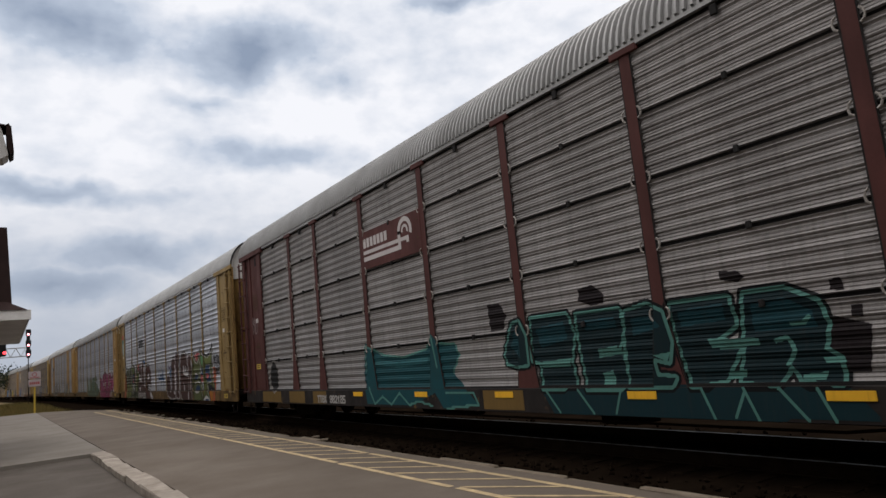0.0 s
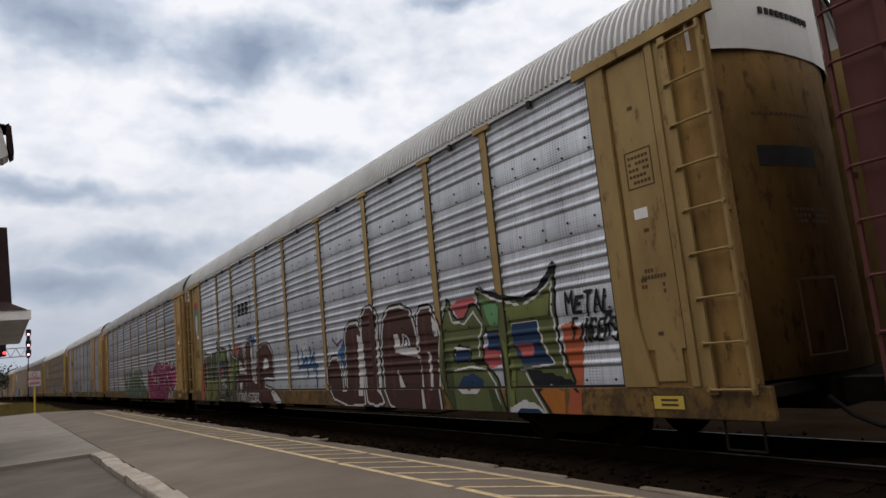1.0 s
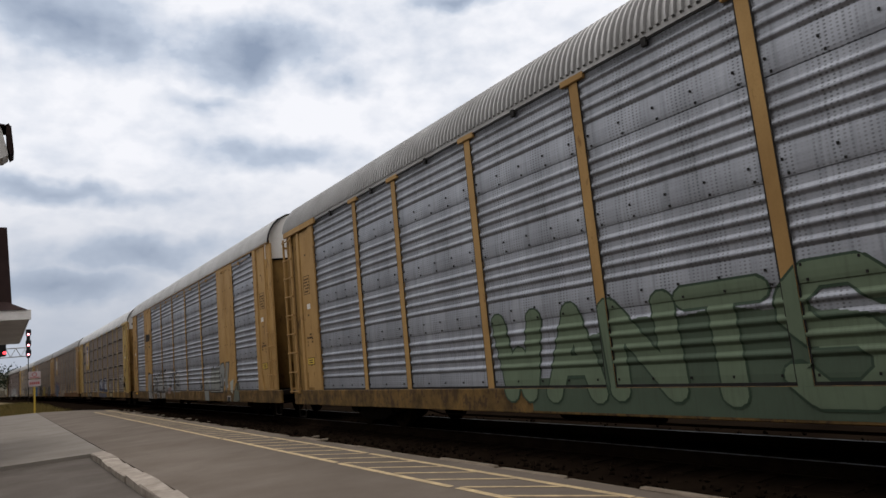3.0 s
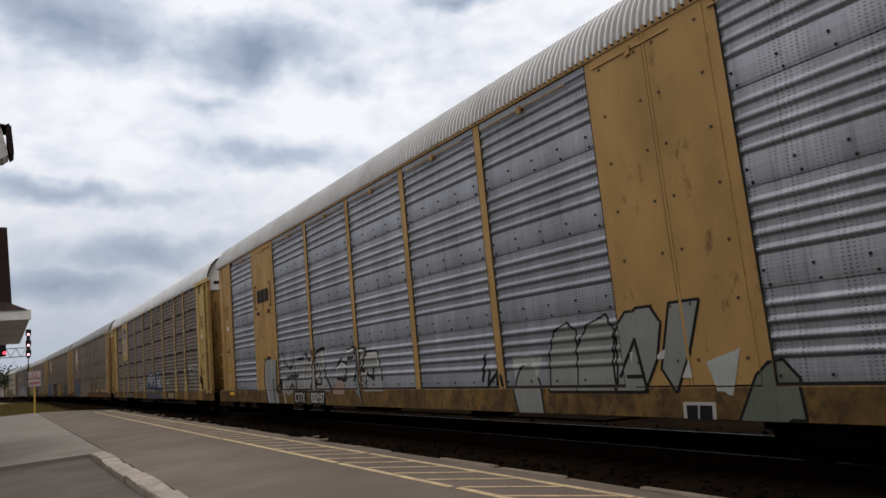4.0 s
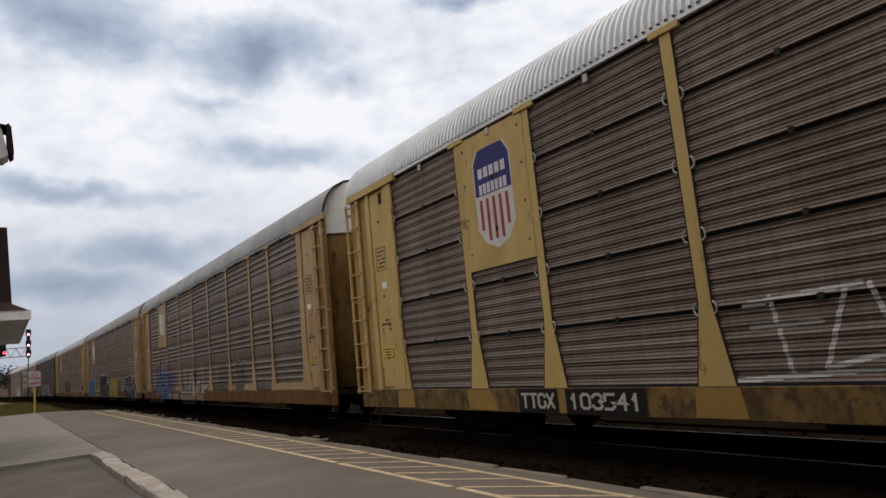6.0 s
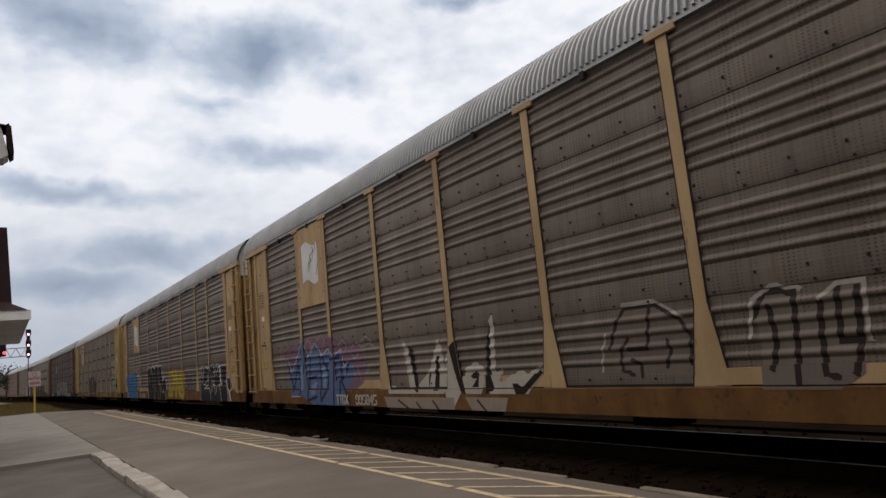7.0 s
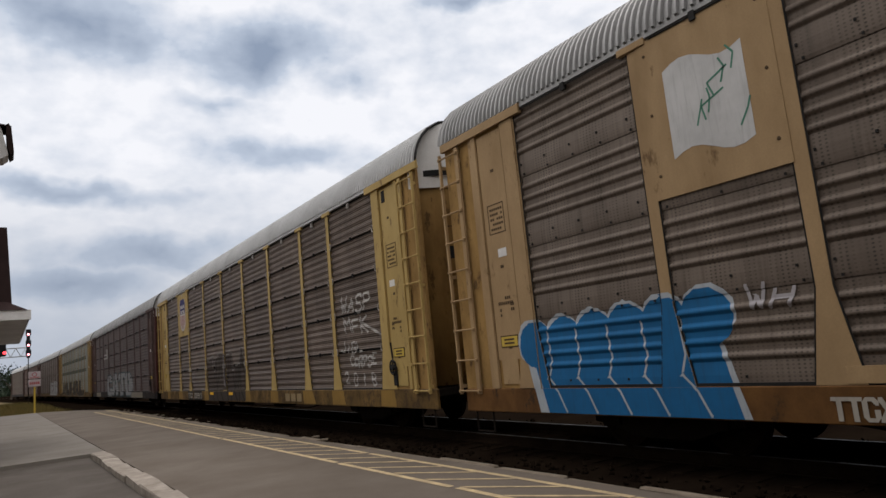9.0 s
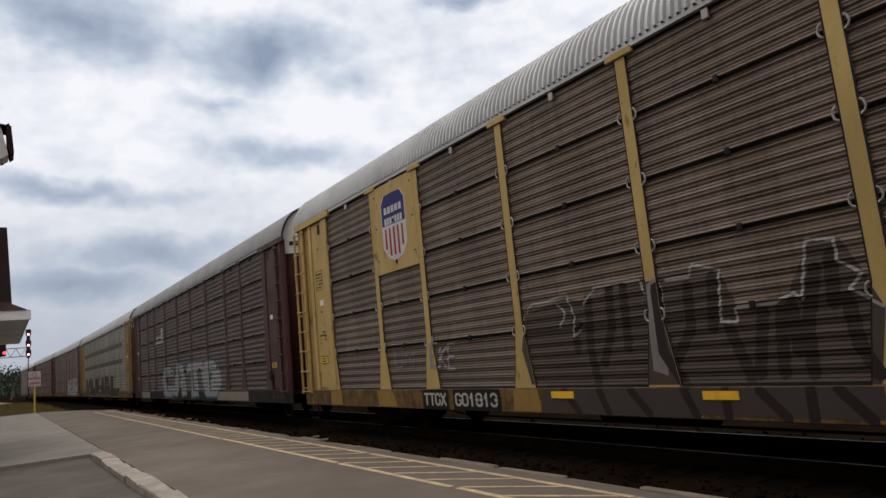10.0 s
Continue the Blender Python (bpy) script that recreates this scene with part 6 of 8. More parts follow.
    art(c, 20.01, 18.76, 0.59, 2.62, "brown graffiti letter with white and black outline", (("letter", BLACK_P, 0.1, "1x 6z gy nu mj nc xb z4 y1 60 06 0i"), ("outline", (0.58, 0.57, 0.58), 0.05, "1x 6z gy nu mj nc xb z4 y1 60 06 0i"), ("fill", (0.060, 0.028, 0.024), 0, "1x 6z gy nu mj nc xb z4 y1 60 06 0i"), ("highlight", (0.58, 0.57, 0.58), 0, "hw mu lj mc ub wa kb ik"), ("streak", (0.10, 0.04, 0.034), -0.07, "8v ai b6"),))
    art(c, 18.94, 16.59, 0.52, 2.39, "brown graffiti letter with white and black outline", (("letter", BLACK_P, 0.1, "0k 4v az jz pu qm qf dg da n8 t6 z2 r1 a0 23"), ("outline", (0.58, 0.57, 0.58), 0.05, "0k 4v az jz pu qm qf dg da n8 t6 z2 r1 a0 23"), ("fill", (0.060, 0.028, 0.024), 0, "0k 4v az jz pu qm qf dg da n8 t6 z2 r1 a0 23"), ("highlight", (0.58, 0.57, 0.58), 0, "cn er jq kl ck/n7 t6 z2 r2"), ("streak", (0.10, 0.04, 0.034), -0.08, "6p 9u hv ms/4h 79 h5"),))
    art(c, 15.12, 14.98, 1.55, 2.14, "blue sprayed tag", (("tag_letter", (0.03, 0.09, 0.20), -0.05, "cz n0"),))
    art(c, 14.74, 14.35, 1.30, 2.06, "blue sprayed tag", (("tag_letter", (0.03, 0.09, 0.20), -0.05, "0z 6h wp z0"),))
    art(c, 14.15, 13.88, 1.49, 2.09, "blue sprayed tag", (("tag_letter", (0.03, 0.09, 0.20), -0.05, "0z 58 zq w0"),))
    art(c, 13.81, 13.70, 1.04, 1.64, "blue sprayed tag", (("tag_letter", (0.03, 0.09, 0.20), -0.05, "gz j0"),))
    art(c, 14.96, 13.65, 1.54, 1.65, "blue sprayed tag", (("tag_letter", (0.03, 0.09, 0.20), -0.05, "0g zj"),))
    art(c, 14.72, 14.26, 1.92, 2.28, "white sprayed dab", (("paint_patch", (0.50, 0.51, 0.52), 0, "0o hz zo r2 20"),))
    art(c, 12.31, 11.88, 1.33, 2.16, "blue sprayed patch", (("paint_patch", (0.03, 0.11, 0.24), 0, "0o kt xz zs th y0 ka 6j"),))
    art(c, 12.57, 11.96, 2.05, 2.23, "purple sprayed stroke", (("tag_letter", (0.10, 0.05, 0.16), -0.03, "0z e0 zp"),))
    art(c, 23.49, 23.09, 1.05, 2.26, "grey faded patch of graffiti", (("paint_patch", (0.14, 0.145, 0.13), 0, "cz wx z0 00"),), 0.012)
    art(c, 23.15, 22.22, 0.83, 1.19, "grey faded patch of graffiti", (("paint_patch", (0.14, 0.145, 0.13), 0, "2y qz z2 00"),), 0.012)
    art(c, 25.48, 24.71, 0.70, 1.43, "yellow green patch of graffiti", (("paint_patch", (0.15, 0.165, 0.045), 0, "7u zz z0 00"),), 0.012)
    art(c, 24.34, 23.72, 0.72, 1.47, "yellow green patch of graffiti", (("paint_patch", (0.15, 0.165, 0.045), 0, "0x xz z0 00"),), 0.012)
    art(c, 22.02, 21.63, 0.98, 1.75, "yellow green patch of graffiti", (("paint_patch", (0.15, 0.165, 0.045), 0, "0y zz t0 43"),), 0.012)
    art(c, 21.60, 21.04, 1.55, 2.08, "yellow green patch of graffiti", (("paint_patch", (0.15, 0.165, 0.045), 0, "1z zs e3 00"),), 0.012)
    art(c, 24.47, 24.03, 1.04, 2.45, "black shadow wedge of a letter", (("paint_patch", (0.014, 0.012, 0.012), 0, "0z ek z0 7b"),), 0.012)
    art(c, 25.71, 25.36, 1.00, 2.27, "black shadow wedge of a letter", (("paint_patch", (0.014, 0.012, 0.012), 0, "0z nv z0 c2"),), 0.012)
    art(c, 22.44, 22.27, 1.36, 2.46, "black shadow wedge of a letter", (("paint_patch", (0.014, 0.012, 0.012), 0, "8z rh z0 0h"),), 0.012)
    art(c, 23.53, 23.37, 0.99, 2.73, "black shadow wedge of a letter", (("paint_patch", (0.014, 0.012, 0.012), 0, "0z xu z0 02"),), 0.012)
    art(c, 22.52, 22.04, 0.71, 1.05, "black shadow wedge of a letter", (("paint_patch", (0.014, 0.012, 0.012), 0, "0z qs z0 23"),), 0.012)
    art(c, 22.26, 22.12, 1.42, 2.23, "dark red wedge of a letter", (("paint_patch", (0.22, 0.045, 0.04), 0, "az zp u0 06"),), 0.012)
    art(c, 25.58, 24.64, 2.28, 2.46, "thin white rim of a letter", (("rim", (0.50, 0.50, 0.49), -0.017, "0j ja zp"),), 0.012)
    art(c, 24.28, 23.81, 2.39, 2.50, "thin white rim of a letter", (("rim", (0.50, 0.50, 0.49), -0.017, "0j zg"),), 0.012)
    art(c, 23.48, 22.39, 2.43, 2.67, "thin white rim of a letter", (("rim", (0.50, 0.50, 0.49), -0.017, "0z h1 z0"),), 0.012)
    art(c, 21.92, 20.96, 2.02, 2.49, "thin white rim of a letter", (("rim", (0.50, 0.50, 0.49), -0.017, "0z gd z0"),), 0.012)
    art(c, 24.70, 24.41, 1.00, 2.21, "thin white rim of a letter", (("rim", (0.50, 0.50, 0.49), -0.017, "0z z0"),), 0.012)
    art(c, 25.37, 25.25, 0.70, 2.19, "thin white rim of a letter", (("rim", (0.50, 0.50, 0.49), -0.017, "fz k0"),), 0.012)
    art(c, 23.46, 23.29, 0.99, 2.47, "thin white rim of a letter", (("rim", (0.50, 0.50, 0.49), -0.017, "az p0"),), 0.012)
    art(c, 21.99, 21.88, 0.98, 2.26, "thin white rim of a letter", (("rim", (0.50, 0.50, 0.49), -0.017, "jz g0"),), 0.012)
    art(c, 23.04, 22.49, 1.30, 1.48, "thin white rim of a letter", (("rim", (0.50, 0.50, 0.49), -0.017, "0p ka zn"),), 0.012)
    scrawl(c, "METAL", 3.95, 3.0, 1.98, 2.33, BLACK_P, 0.022, label="black hand-sprayed words")
    scrawl(c, "FINGERS", 3.85, 2.95, 1.6, 1.93, BLACK_P, 0.02, label="black hand-sprayed words")
    patch(c, [rect(X(21.0) + 0.05, X(21.0) + 0.11, 3.35, 4.15), rect(X(21.0) + 0.05, X(21.0) + 0.2, 4.09, 4.15), rect(X(21.0) + 0.05, X(21.0) + 0.2, 3.35, 3.41), rect(X(19.2) - 0.06, X(19.2), 3.35, 4.15), rect(X(19.2) - 0.15, X(19.2), 4.09, 4.15),
                   rect(X(21.0) + 0.32, X(21.0) + 0.66, 3.55, 3.98), rect(X(21.0) + 0.76, X(21.0) + 1.08, 3.55, 3.98), rect(X(21.0) + 1.18, X(21.0) + 1.5, 3.55, 3.98),
                   blob(X(20.7), 3.2, 0.06, 0.06, 1, 8, 0), blob(X(20.5), 3.2, 0.06, 0.06, 1, 8, 0), blob(X(19.6), 3.2, 0.06, 0.06, 1, 8, 0), blob(X(19.4), 3.2, 0.06, 0.06, 1, 8, 0)], BLACK_P, 0.006, "black bracketed company mark as plain shapes", "company_mark")
    number_bars(c, 20.85, 20.08, 0.64, 0.86, (0.5, 0.49, 0.47), "TTGX")
    number_bars(c, 19.78, 18.56, 0.64, 0.86, (0.5, 0.49, 0.47), "157587")
    d = spray(c[0], c[1], [blob(X(26.7), 4.0, 0.34, 0.72, 3, 16, 0.05)], colour(0.03, 0.22, 0.22), 0.004, "mural", label="small teal and white painted mural")
    spray(c[0], c[1], [blob(X(26.7), 3.75, 0.20, 0.42, 5, 12, 0.08)], colour(0.55, 0.56, 0.56), 0.007, "mural_fill", d)
    spray(c[0], c[1], [blob(X(26.7), 4.55, 0.27, 0.17, 6, 12, 0.08)], colour(0.40, 0.05, 0.05), 0.008, "mural_top", d)
    scrawl(c, "LUNA", 27.0, 26.4, 2.35, 2.65, (0.04, 0.03, 0.02), 0.014)

    # silver car with the magenta piece
    c = build_car(2, "bolted", SILVER2, GOLD, ROOF_GREY, SILL_TAN, DIRTY_SHADED_TAN, CAP, "silver ribbed autorack car with magenta graffiti and gold posts")
    patch(c, [blob(X(14.2), 1.35, 2.6, 0.5, 7, 26, 0.12), blob(X(12.0), 1.0, 1.4, 0.35, 8), rect(X(17.5), X(12.2), 0.6, 1.1)], (0.085, 0.12, 0.085), 0.002, "faded green spray cloud")
    bubble(c, "WANTS", 18.4, 12.0, 0.75, 2.2, (0.15, 0.20, 0.135), (0.045, 0.075, 0.05), None, w=0.14, edge=0.03, wobble=0.08, seed=16, label="faded green graffiti letters")
    art(c, 10.46, 9.86, 0.94, 1.69, "orange sprayed accent", (("paint_patch", (0.45, 0.24, 0.07), 0, "0q kz zk d0"),))
    art(c, 3.46, 2.96, 0.97, 1.47, "orange sprayed accent", (("paint_patch", (0.45, 0.24, 0.07), 0, "az zy pt p0 0i"),))
    art(c, 4.40, 4.13, 2.10, 2.37, "orange sprayed accent", (("paint_patch", (0.45, 0.24, 0.07), 0, "0t nz za c0"),))
    art(c, 4.93, 4.54, 0.56, 1.27, "orange sprayed accent", (("paint_patch", (0.45, 0.24, 0.07), 0, "jz zo l3 00"),))
    art(c, 8.77, 2.88, 1.70, 2.67, "white spiky paint halo", (("paint_patch", (0.60, 0.58, 0.61), 0, "in iz js kr my nq oy or ry re lm/ue uq uk vv wh xd zh y0 vb/0j 1t 1o 2s 2n 4s 4h"),))
    art(c, 10.13, 7.65, 0.50, 2.32, "magenta graffiti letter with black outline and white halo", (("letter", (0.60, 0.58, 0.61), 0.125, "0w 5t bt cj nx sz sr kk sg x6 z0 o0 h6 dc l0 80 48 0j"), ("outline", (0.012, 0.008, 0.012), 0.06, "0w 5t bt cj nx sz sr kk sg x6 z0 o0 h6 dc l0 80 48 0j"), ("fill", (0.24, 0.035, 0.10), 0, "0w 5t bt cj nx sz sr kk sg x6 z0 o0 h6 dc l0 80 48 0j"), ("highlight", (0.50, 0.30, 0.40), -0.022, "4r 6a 80/ou mn hi pd"),))
    art(c, 8.17, 7.20, 0.50, 2.49, "magenta graffiti letter with black outline and white halo", (("letter", (0.60, 0.58, 0.61), 0.125, "6w gz oz vw up zn gk eg ye y6 v0 j0 b6 3e 0n"), ("outline", (0.012, 0.008, 0.012), 0.06, "6w gz oz vw up zn gk eg ye y6 v0 j0 b6 3e 0n"), ("fill", (0.24, 0.035, 0.10), 0, "6w gz oz vw up zn gk eg ye y6 v0 j0 b6 3e 0n"), ("highlight", (0.50, 0.30, 0.40), -0.02, "lx ms tq/ee td"),))
    art(c, 5.74, 4.28, 0.50, 2.46, "magenta graffiti letter with black outline and white halo", (("letter", (0.60, 0.58, 0.61), 0.125, "9x kw ov yz xt zi ui q8 k5 b9 n0 00 2d 9h 7o"), ("outline", (0.012, 0.008, 0.012), 0.06, "9x kw ov yz xt zi ui q8 k5 b9 n0 00 2d 9h 7o"), ("fill", (0.24, 0.035, 0.10), 0, "9x kw ov yz xt zi ui q8 k5 b9 n0 00 2d 9h 7o"), ("eye", (0.60, 0.55, 0.45), 0, "hn kj cj"), ("shade", (0.012, 0.008, 0.012), -0.04, "kq mk qj xj/9g ji"), ("highlight", (0.50, 0.30, 0.40), -0.024, "cv mv ww/eh qh ob/fq bk"), ("core", (0.30, 0.05, 0.14), -0.07, "qr tl"),))
    art(c, 7.17, 5.56, 0.50, 2.49, "magenta graffiti letter with black outline and white halo", (("letter", (0.60, 0.58, 0.61), 0.125, "0z 7x hu qw xy zm ye tc t6 u0 g0 l7 e7 e0 00 2c 1l"), ("outline", (0.012, 0.008, 0.012), 0.06, "0z 7x hu qw xy zm ye tc t6 u0 g0 l7 e7 e0 00 2c 1l"), ("fill", (0.24, 0.035, 0.10), 0, "0z 7x hu qw xy zm ye tc t6 u0 g0 l7 e7 e0 00 2c 1l"), ("highlight", (0.50, 0.30, 0.40), -0.024, "4v ds ps wu wl ue mf"), ("core", (0.30, 0.05, 0.14), -0.08, "bo om rj"), ("shade", (0.012, 0.008, 0.012), -0.035, "fl jf qc/e7 l7 i0"),))
    art(c, 4.46, 3.02, 1.01, 2.46, "magenta graffiti letter with black outline and white halo", (("letter", (0.60, 0.58, 0.61), 0.125, "3z 4q 8n gq nx qr up zo ub m4 d0 52 05 0c 4d"), ("outline", (0.012, 0.008, 0.012), 0.06, "3z 4q 8n gq nx qr up zo ub m4 d0 52 05 0c 4d"), ("fill", (0.24, 0.035, 0.10), 0, "3z 4q 8n gq nx qr up zo ub m4 d0 52 05 0c 4d"), ("core", (0.32, 0.055, 0.15), 0, "9j mo tk qb h6 98 8e"), ("highlight", (0.50, 0.30, 0.40), -0.026, "1u 2m 9k jn/tm tf o8 h5/nt qn"), ("shade", (0.012, 0.008, 0.012), -0.05, "5p 9l gp mw"),))
    art(c, 6.31, 5.03, 0.50, 0.84, "dull red paint on the sill", (("paint_patch", (0.12, 0.028, 0.035), 0, "1z ez z2 y0 00"),))
    scrawl(c, "2012", 4.6, 3.7, 0.60, 0.88, (0.5, 0.47, 0.45), 0.025, label="white sprayed number")
    scrawl(c, "TO", 9.0, 8.2, 0.62, 0.92, (0.45, 0.30, 0.36), 0.02)

    # silver car with gold bays
    c = build_car(3, "bolted", SILVER2, GOLD, ROOF_PALE, SILL_TAN, DIRTY_SHADED_TAN, CAP, "silver ribbed autorack car with gold plates and grey graffiti", flush=True,
                  plates=((1, SILL_HI + 0.02, EAVE + 0.058, GOLD, 1), (7, SILL_HI + 0.02, EAVE + 0.058, GOLD, 1)))
    lx = -(POSTS[7] + POSTS[8]) / 2
    top = decal(c[0], [rect(lx - 0.78, lx - 0.72, 3.55, 4.35), rect(lx - 0.78, lx - 0.62, 4.29, 4.35), rect(lx - 0.78, lx - 0.62, 3.55, 3.61), rect(lx + 0.72, lx + 0.78, 3.55, 4.35), rect(lx + 0.62, lx + 0.78, 4.29, 4.35), rect(lx + 0.62, lx + 0.78, 3.55, 3.61)], BLACK_P, -1.612, "company_mark", None, "black bracketed company mark as plain shapes")
    decal(c[0], [rect(lx - 0.52, lx - 0.2, 3.75, 4.15), rect(lx - 0.14, lx + 0.18, 3.75, 4.15), rect(lx + 0.24, lx + 0.56, 3.75, 4.15)], BLACK_P, -1.612, "word_mark", top)
    decal(c[0], [blob(lx + a, 3.42, 0.06, 0.07, 1, 9, 0) for a in (-0.6, -0.45, 0.45, 0.6)], BLACK_P, -1.612, "dot", top)
    art(c, 9.97, 9.29, 0.54, 1.37, "grey graffiti letter with thin black outline", (("letter", BLACK_P, 0.035, "0g 8t nz yg z0 50"), ("fill", (0.26, 0.275, 0.265), 0, "0g 8t nz yg z0 50"),))
    art(c, 9.08, 8.44, 0.91, 1.89, "grey graffiti letter with thin black outline", (("letter", BLACK_P, 0.035, "2i av qz zv v0 00"), ("fill", (0.26, 0.275, 0.265), 0, "2i av qz zv v0 00"),))
    art(c, 8.49, 7.70, 0.91, 1.94, "grey graffiti letter with thin black outline", (("letter", BLACK_P, 0.035, "3l ev uz zs vb w0 00"), ("fill", (0.26, 0.275, 0.265), 0, "3l ev uz zs vb w0 00"),))
    art(c, 7.71, 6.81, 0.91, 1.97, "grey graffiti letter with thin black outline", (("letter", BLACK_P, 0.04, "3r cy sz xs sd i0 00"), ("fill", (0.26, 0.275, 0.265), 0, "3r cy sz xs sd i0 00"), ("eye", BLACK_P, -0.025, "26 gm k0/86 j6"), ("highlight", (0.58, 0.57, 0.58), 0, "cg eh cc/tf zh xd td"),))
    art(c, 6.90, 6.25, 0.91, 1.98, "grey graffiti letter with thin black outline", (("letter", BLACK_P, 0.04, "dz zz ng 90 09"), ("fill", (0.26, 0.275, 0.265), 0, "dz zz ng 90 09"), ("highlight", (0.58, 0.57, 0.58), 0, "f5 mc n5"),))
    art(c, 9.98, 9.24, 1.10, 1.49, "pale grey sprayed patch", (("paint_patch", (0.42, 0.44, 0.43), 0, "0v iz zu s0 ll 9i 11"),))
    art(c, 10.86, 10.28, 1.00, 1.51, "black sprayed tag", (("tag_letter", BLACK_P, -0.035, "8z 06/dh 90 rg p0/xb z0"),))
    art(c, 17.33, 16.59, 0.84, 1.18, "pale pink sprayed patch", (("paint_patch", (0.36, 0.25, 0.22), 0, "0u zz x1 20"),))
    art(c, 22.63, 21.18, 0.50, 1.96, "silver graffiti letter in black and white lines", (("letter", (0.30, 0.31, 0.31), 0, "4y ux sa w0 90 0i"), ("outline", BLACK_P, -0.042, "4y 0i 70/4y hz jn n1/tw ra zi za ta"), ("highlight", (0.58, 0.57, 0.58), -0.028, "6v 5g a0/ix jk"),))
    art(c, 21.11, 19.76, 0.50, 2.06, "silver graffiti letter in black and white lines", (("letter", (0.30, 0.31, 0.31), 0, "4t pq sk va h7 0a"), ("outline", BLACK_P, -0.042, "4z 8u 0a/br jo pq ty/ty tk va/di mj zj/ga ne ra"), ("highlight", (0.58, 0.57, 0.58), -0.028, "6w 3e a0/tx sm"),))
    art(c, 19.76, 18.56, 0.92, 1.99, "silver graffiti letter in black and white lines", (("letter", (0.30, 0.31, 0.31), 0, "1t gu xu q0 00"), ("outline", BLACK_P, -0.042, "1t fu jy db f0/jy rr zw zz/40 n0"), ("highlight", (0.58, 0.57, 0.58), -0.028, "iv de e3/xv uj"),))
    art(c, 18.83, 17.37, 0.92, 2.03, "silver graffiti letter in black and white lines", (("letter", (0.30, 0.31, 0.31), 0, "6k dw oy oc y0 10"), ("outline", BLACK_P, -0.042, "5l 00/7n cx oz pj pc z0/dn a6 i6 fk"), ("highlight", (0.58, 0.57, 0.58), -0.028, "lw nm/fl ba/ow ok/80 g0"),))
    art(c, 17.14, 16.48, 1.18, 1.71, "silver graffiti letter in black and white lines", (("letter", (0.30, 0.31, 0.31), 0, "0j lw zq v1 a3"), ("outline", BLACK_P, -0.042, "0i lz nt zr v0 53"), ("highlight", (0.58, 0.57, 0.58), -0.028, "2h ks ym"),))
    art(c, 16.42, 15.87, 1.17, 1.95, "silver graffiti letter in black and white lines", (("letter", (0.30, 0.31, 0.31), 0, "1w sx ro 3p"), ("outline", BLACK_P, -0.042, "0w pz tx/3o mo/tx zb l0"), ("highlight", (0.58, 0.57, 0.58), -0.028, "2v ox"),))
    art(c, 16.04, 15.48, 0.61, 1.92, "silver graffiti letter in black and white lines", (("letter", (0.20, 0.225, 0.23), 0, "dz jz ik gf n0 d6 48 0f"), ("outline", BLACK_P, -0.03, "dz ik fg p0"), ("highlight", (0.58, 0.57, 0.58), -0.016, "jx ll/if zb"),))
    art(c, 15.69, 14.56, 0.91, 1.88, "silver graffiti letter in black and white lines", (("letter", (0.30, 0.31, 0.31), 0, "1y rw va z0 50 1b"), ("outline", BLACK_P, -0.042, "0z az 2i/09 73 9h 4h/aw rw wa/9f ka ki"), ("highlight", (0.58, 0.57, 0.58), -0.028, "1y 8x/cv qv vc/8h 9b"),))
    art(c, 6.25, 5.78, 0.85, 1.38, "pale grey sprayed arrow", (("paint_patch", (0.46, 0.50, 0.47), 0, "0q zz m0 74"),))
    art(c, 5.90, 5.15, 0.56, 1.21, "grey graffiti letter with thin black outline", (("letter", BLACK_P, 0.035, "dr ky rz yp z2 00"), ("fill", (0.15, 0.17, 0.14), 0, "dr ky rz yp z2 00"),))
    art(c, 6.69, 6.20, 0.50, 0.77, "black data panel with white frame", (("data_panel", (0.50, 0.49, 0.47), 0, "2y zz x3 00"), ("field", BLACK_P, 0, "5t vu u8 45"), ("line", (0.4, 0.4, 0.38), -0.012, "iu g6"),))
    number_bars(c, 18.75, 17.85, 0.64, 0.86, (0.5, 0.48, 0.45), "692197", (0.012, 0.012, 0.012))
    number_bars(c, 19.95, 19.2, 0.64, 0.86, (0.5, 0.48, 0.45), "CTTX", (0.012, 0.012, 0.012))
    reflectors(c, (26.3,))

    # brown boards, yellow posts, shield
    c = build_car(4, "boards", BROWN, YELLOW, ROOF_WHITE, SILL_TAN, END_TAN, CAP, "brown ribbed autorack car with yellow posts and striped shield", gap_m=M_BLACK,
                  plates=((7, 3.0, EAVE - 0.10, YELLOW, 0),))
    shield(c[0], 7, 3.3, 5.1)
    post_feet(c)
    art(c, 15.26, 10.44, 0.96, 2.07, "dark blue graffiti shadow", (("graffiti", (0.040, 0.055, 0.12), 0, "0l 5v by gu mx sz sl tc x9 z1 j0 05"),))
    art(c, 15.46, 10.59, 0.52, 0.88, "grey blue paint with blue strokes on the sill", (("paint_patch", (0.115, 0.12, 0.145), 0, "0z vz z5 80"), ("stroke", (0.030, 0.045, 0.13), -0.05, "5x 90/dx j1/kx o1/qx u3"),))
    art(c, 15.15, 14.10, 1.21, 1.90, "white graffiti letter with blue outline", (("letter", (0.030, 0.045, 0.13), 0.03, "aq ix zz u2 qg fe 90 02"), ("fill", (0.40, 0.42, 0.48), 0, "aq ix zz u2 qg fe 90 02"),))
    art(c, 14.11, 13.05, 1.22, 1.98, "white graffiti letter with blue outline", (("letter", (0.030, 0.045, 0.13), 0.03, "2u ez jj xt zl qb z0 n0 ed a0 00"), ("fill", (0.40, 0.42, 0.48), 0, "2u ez jj xt zl qb z0 n0 ed a0 00"),))
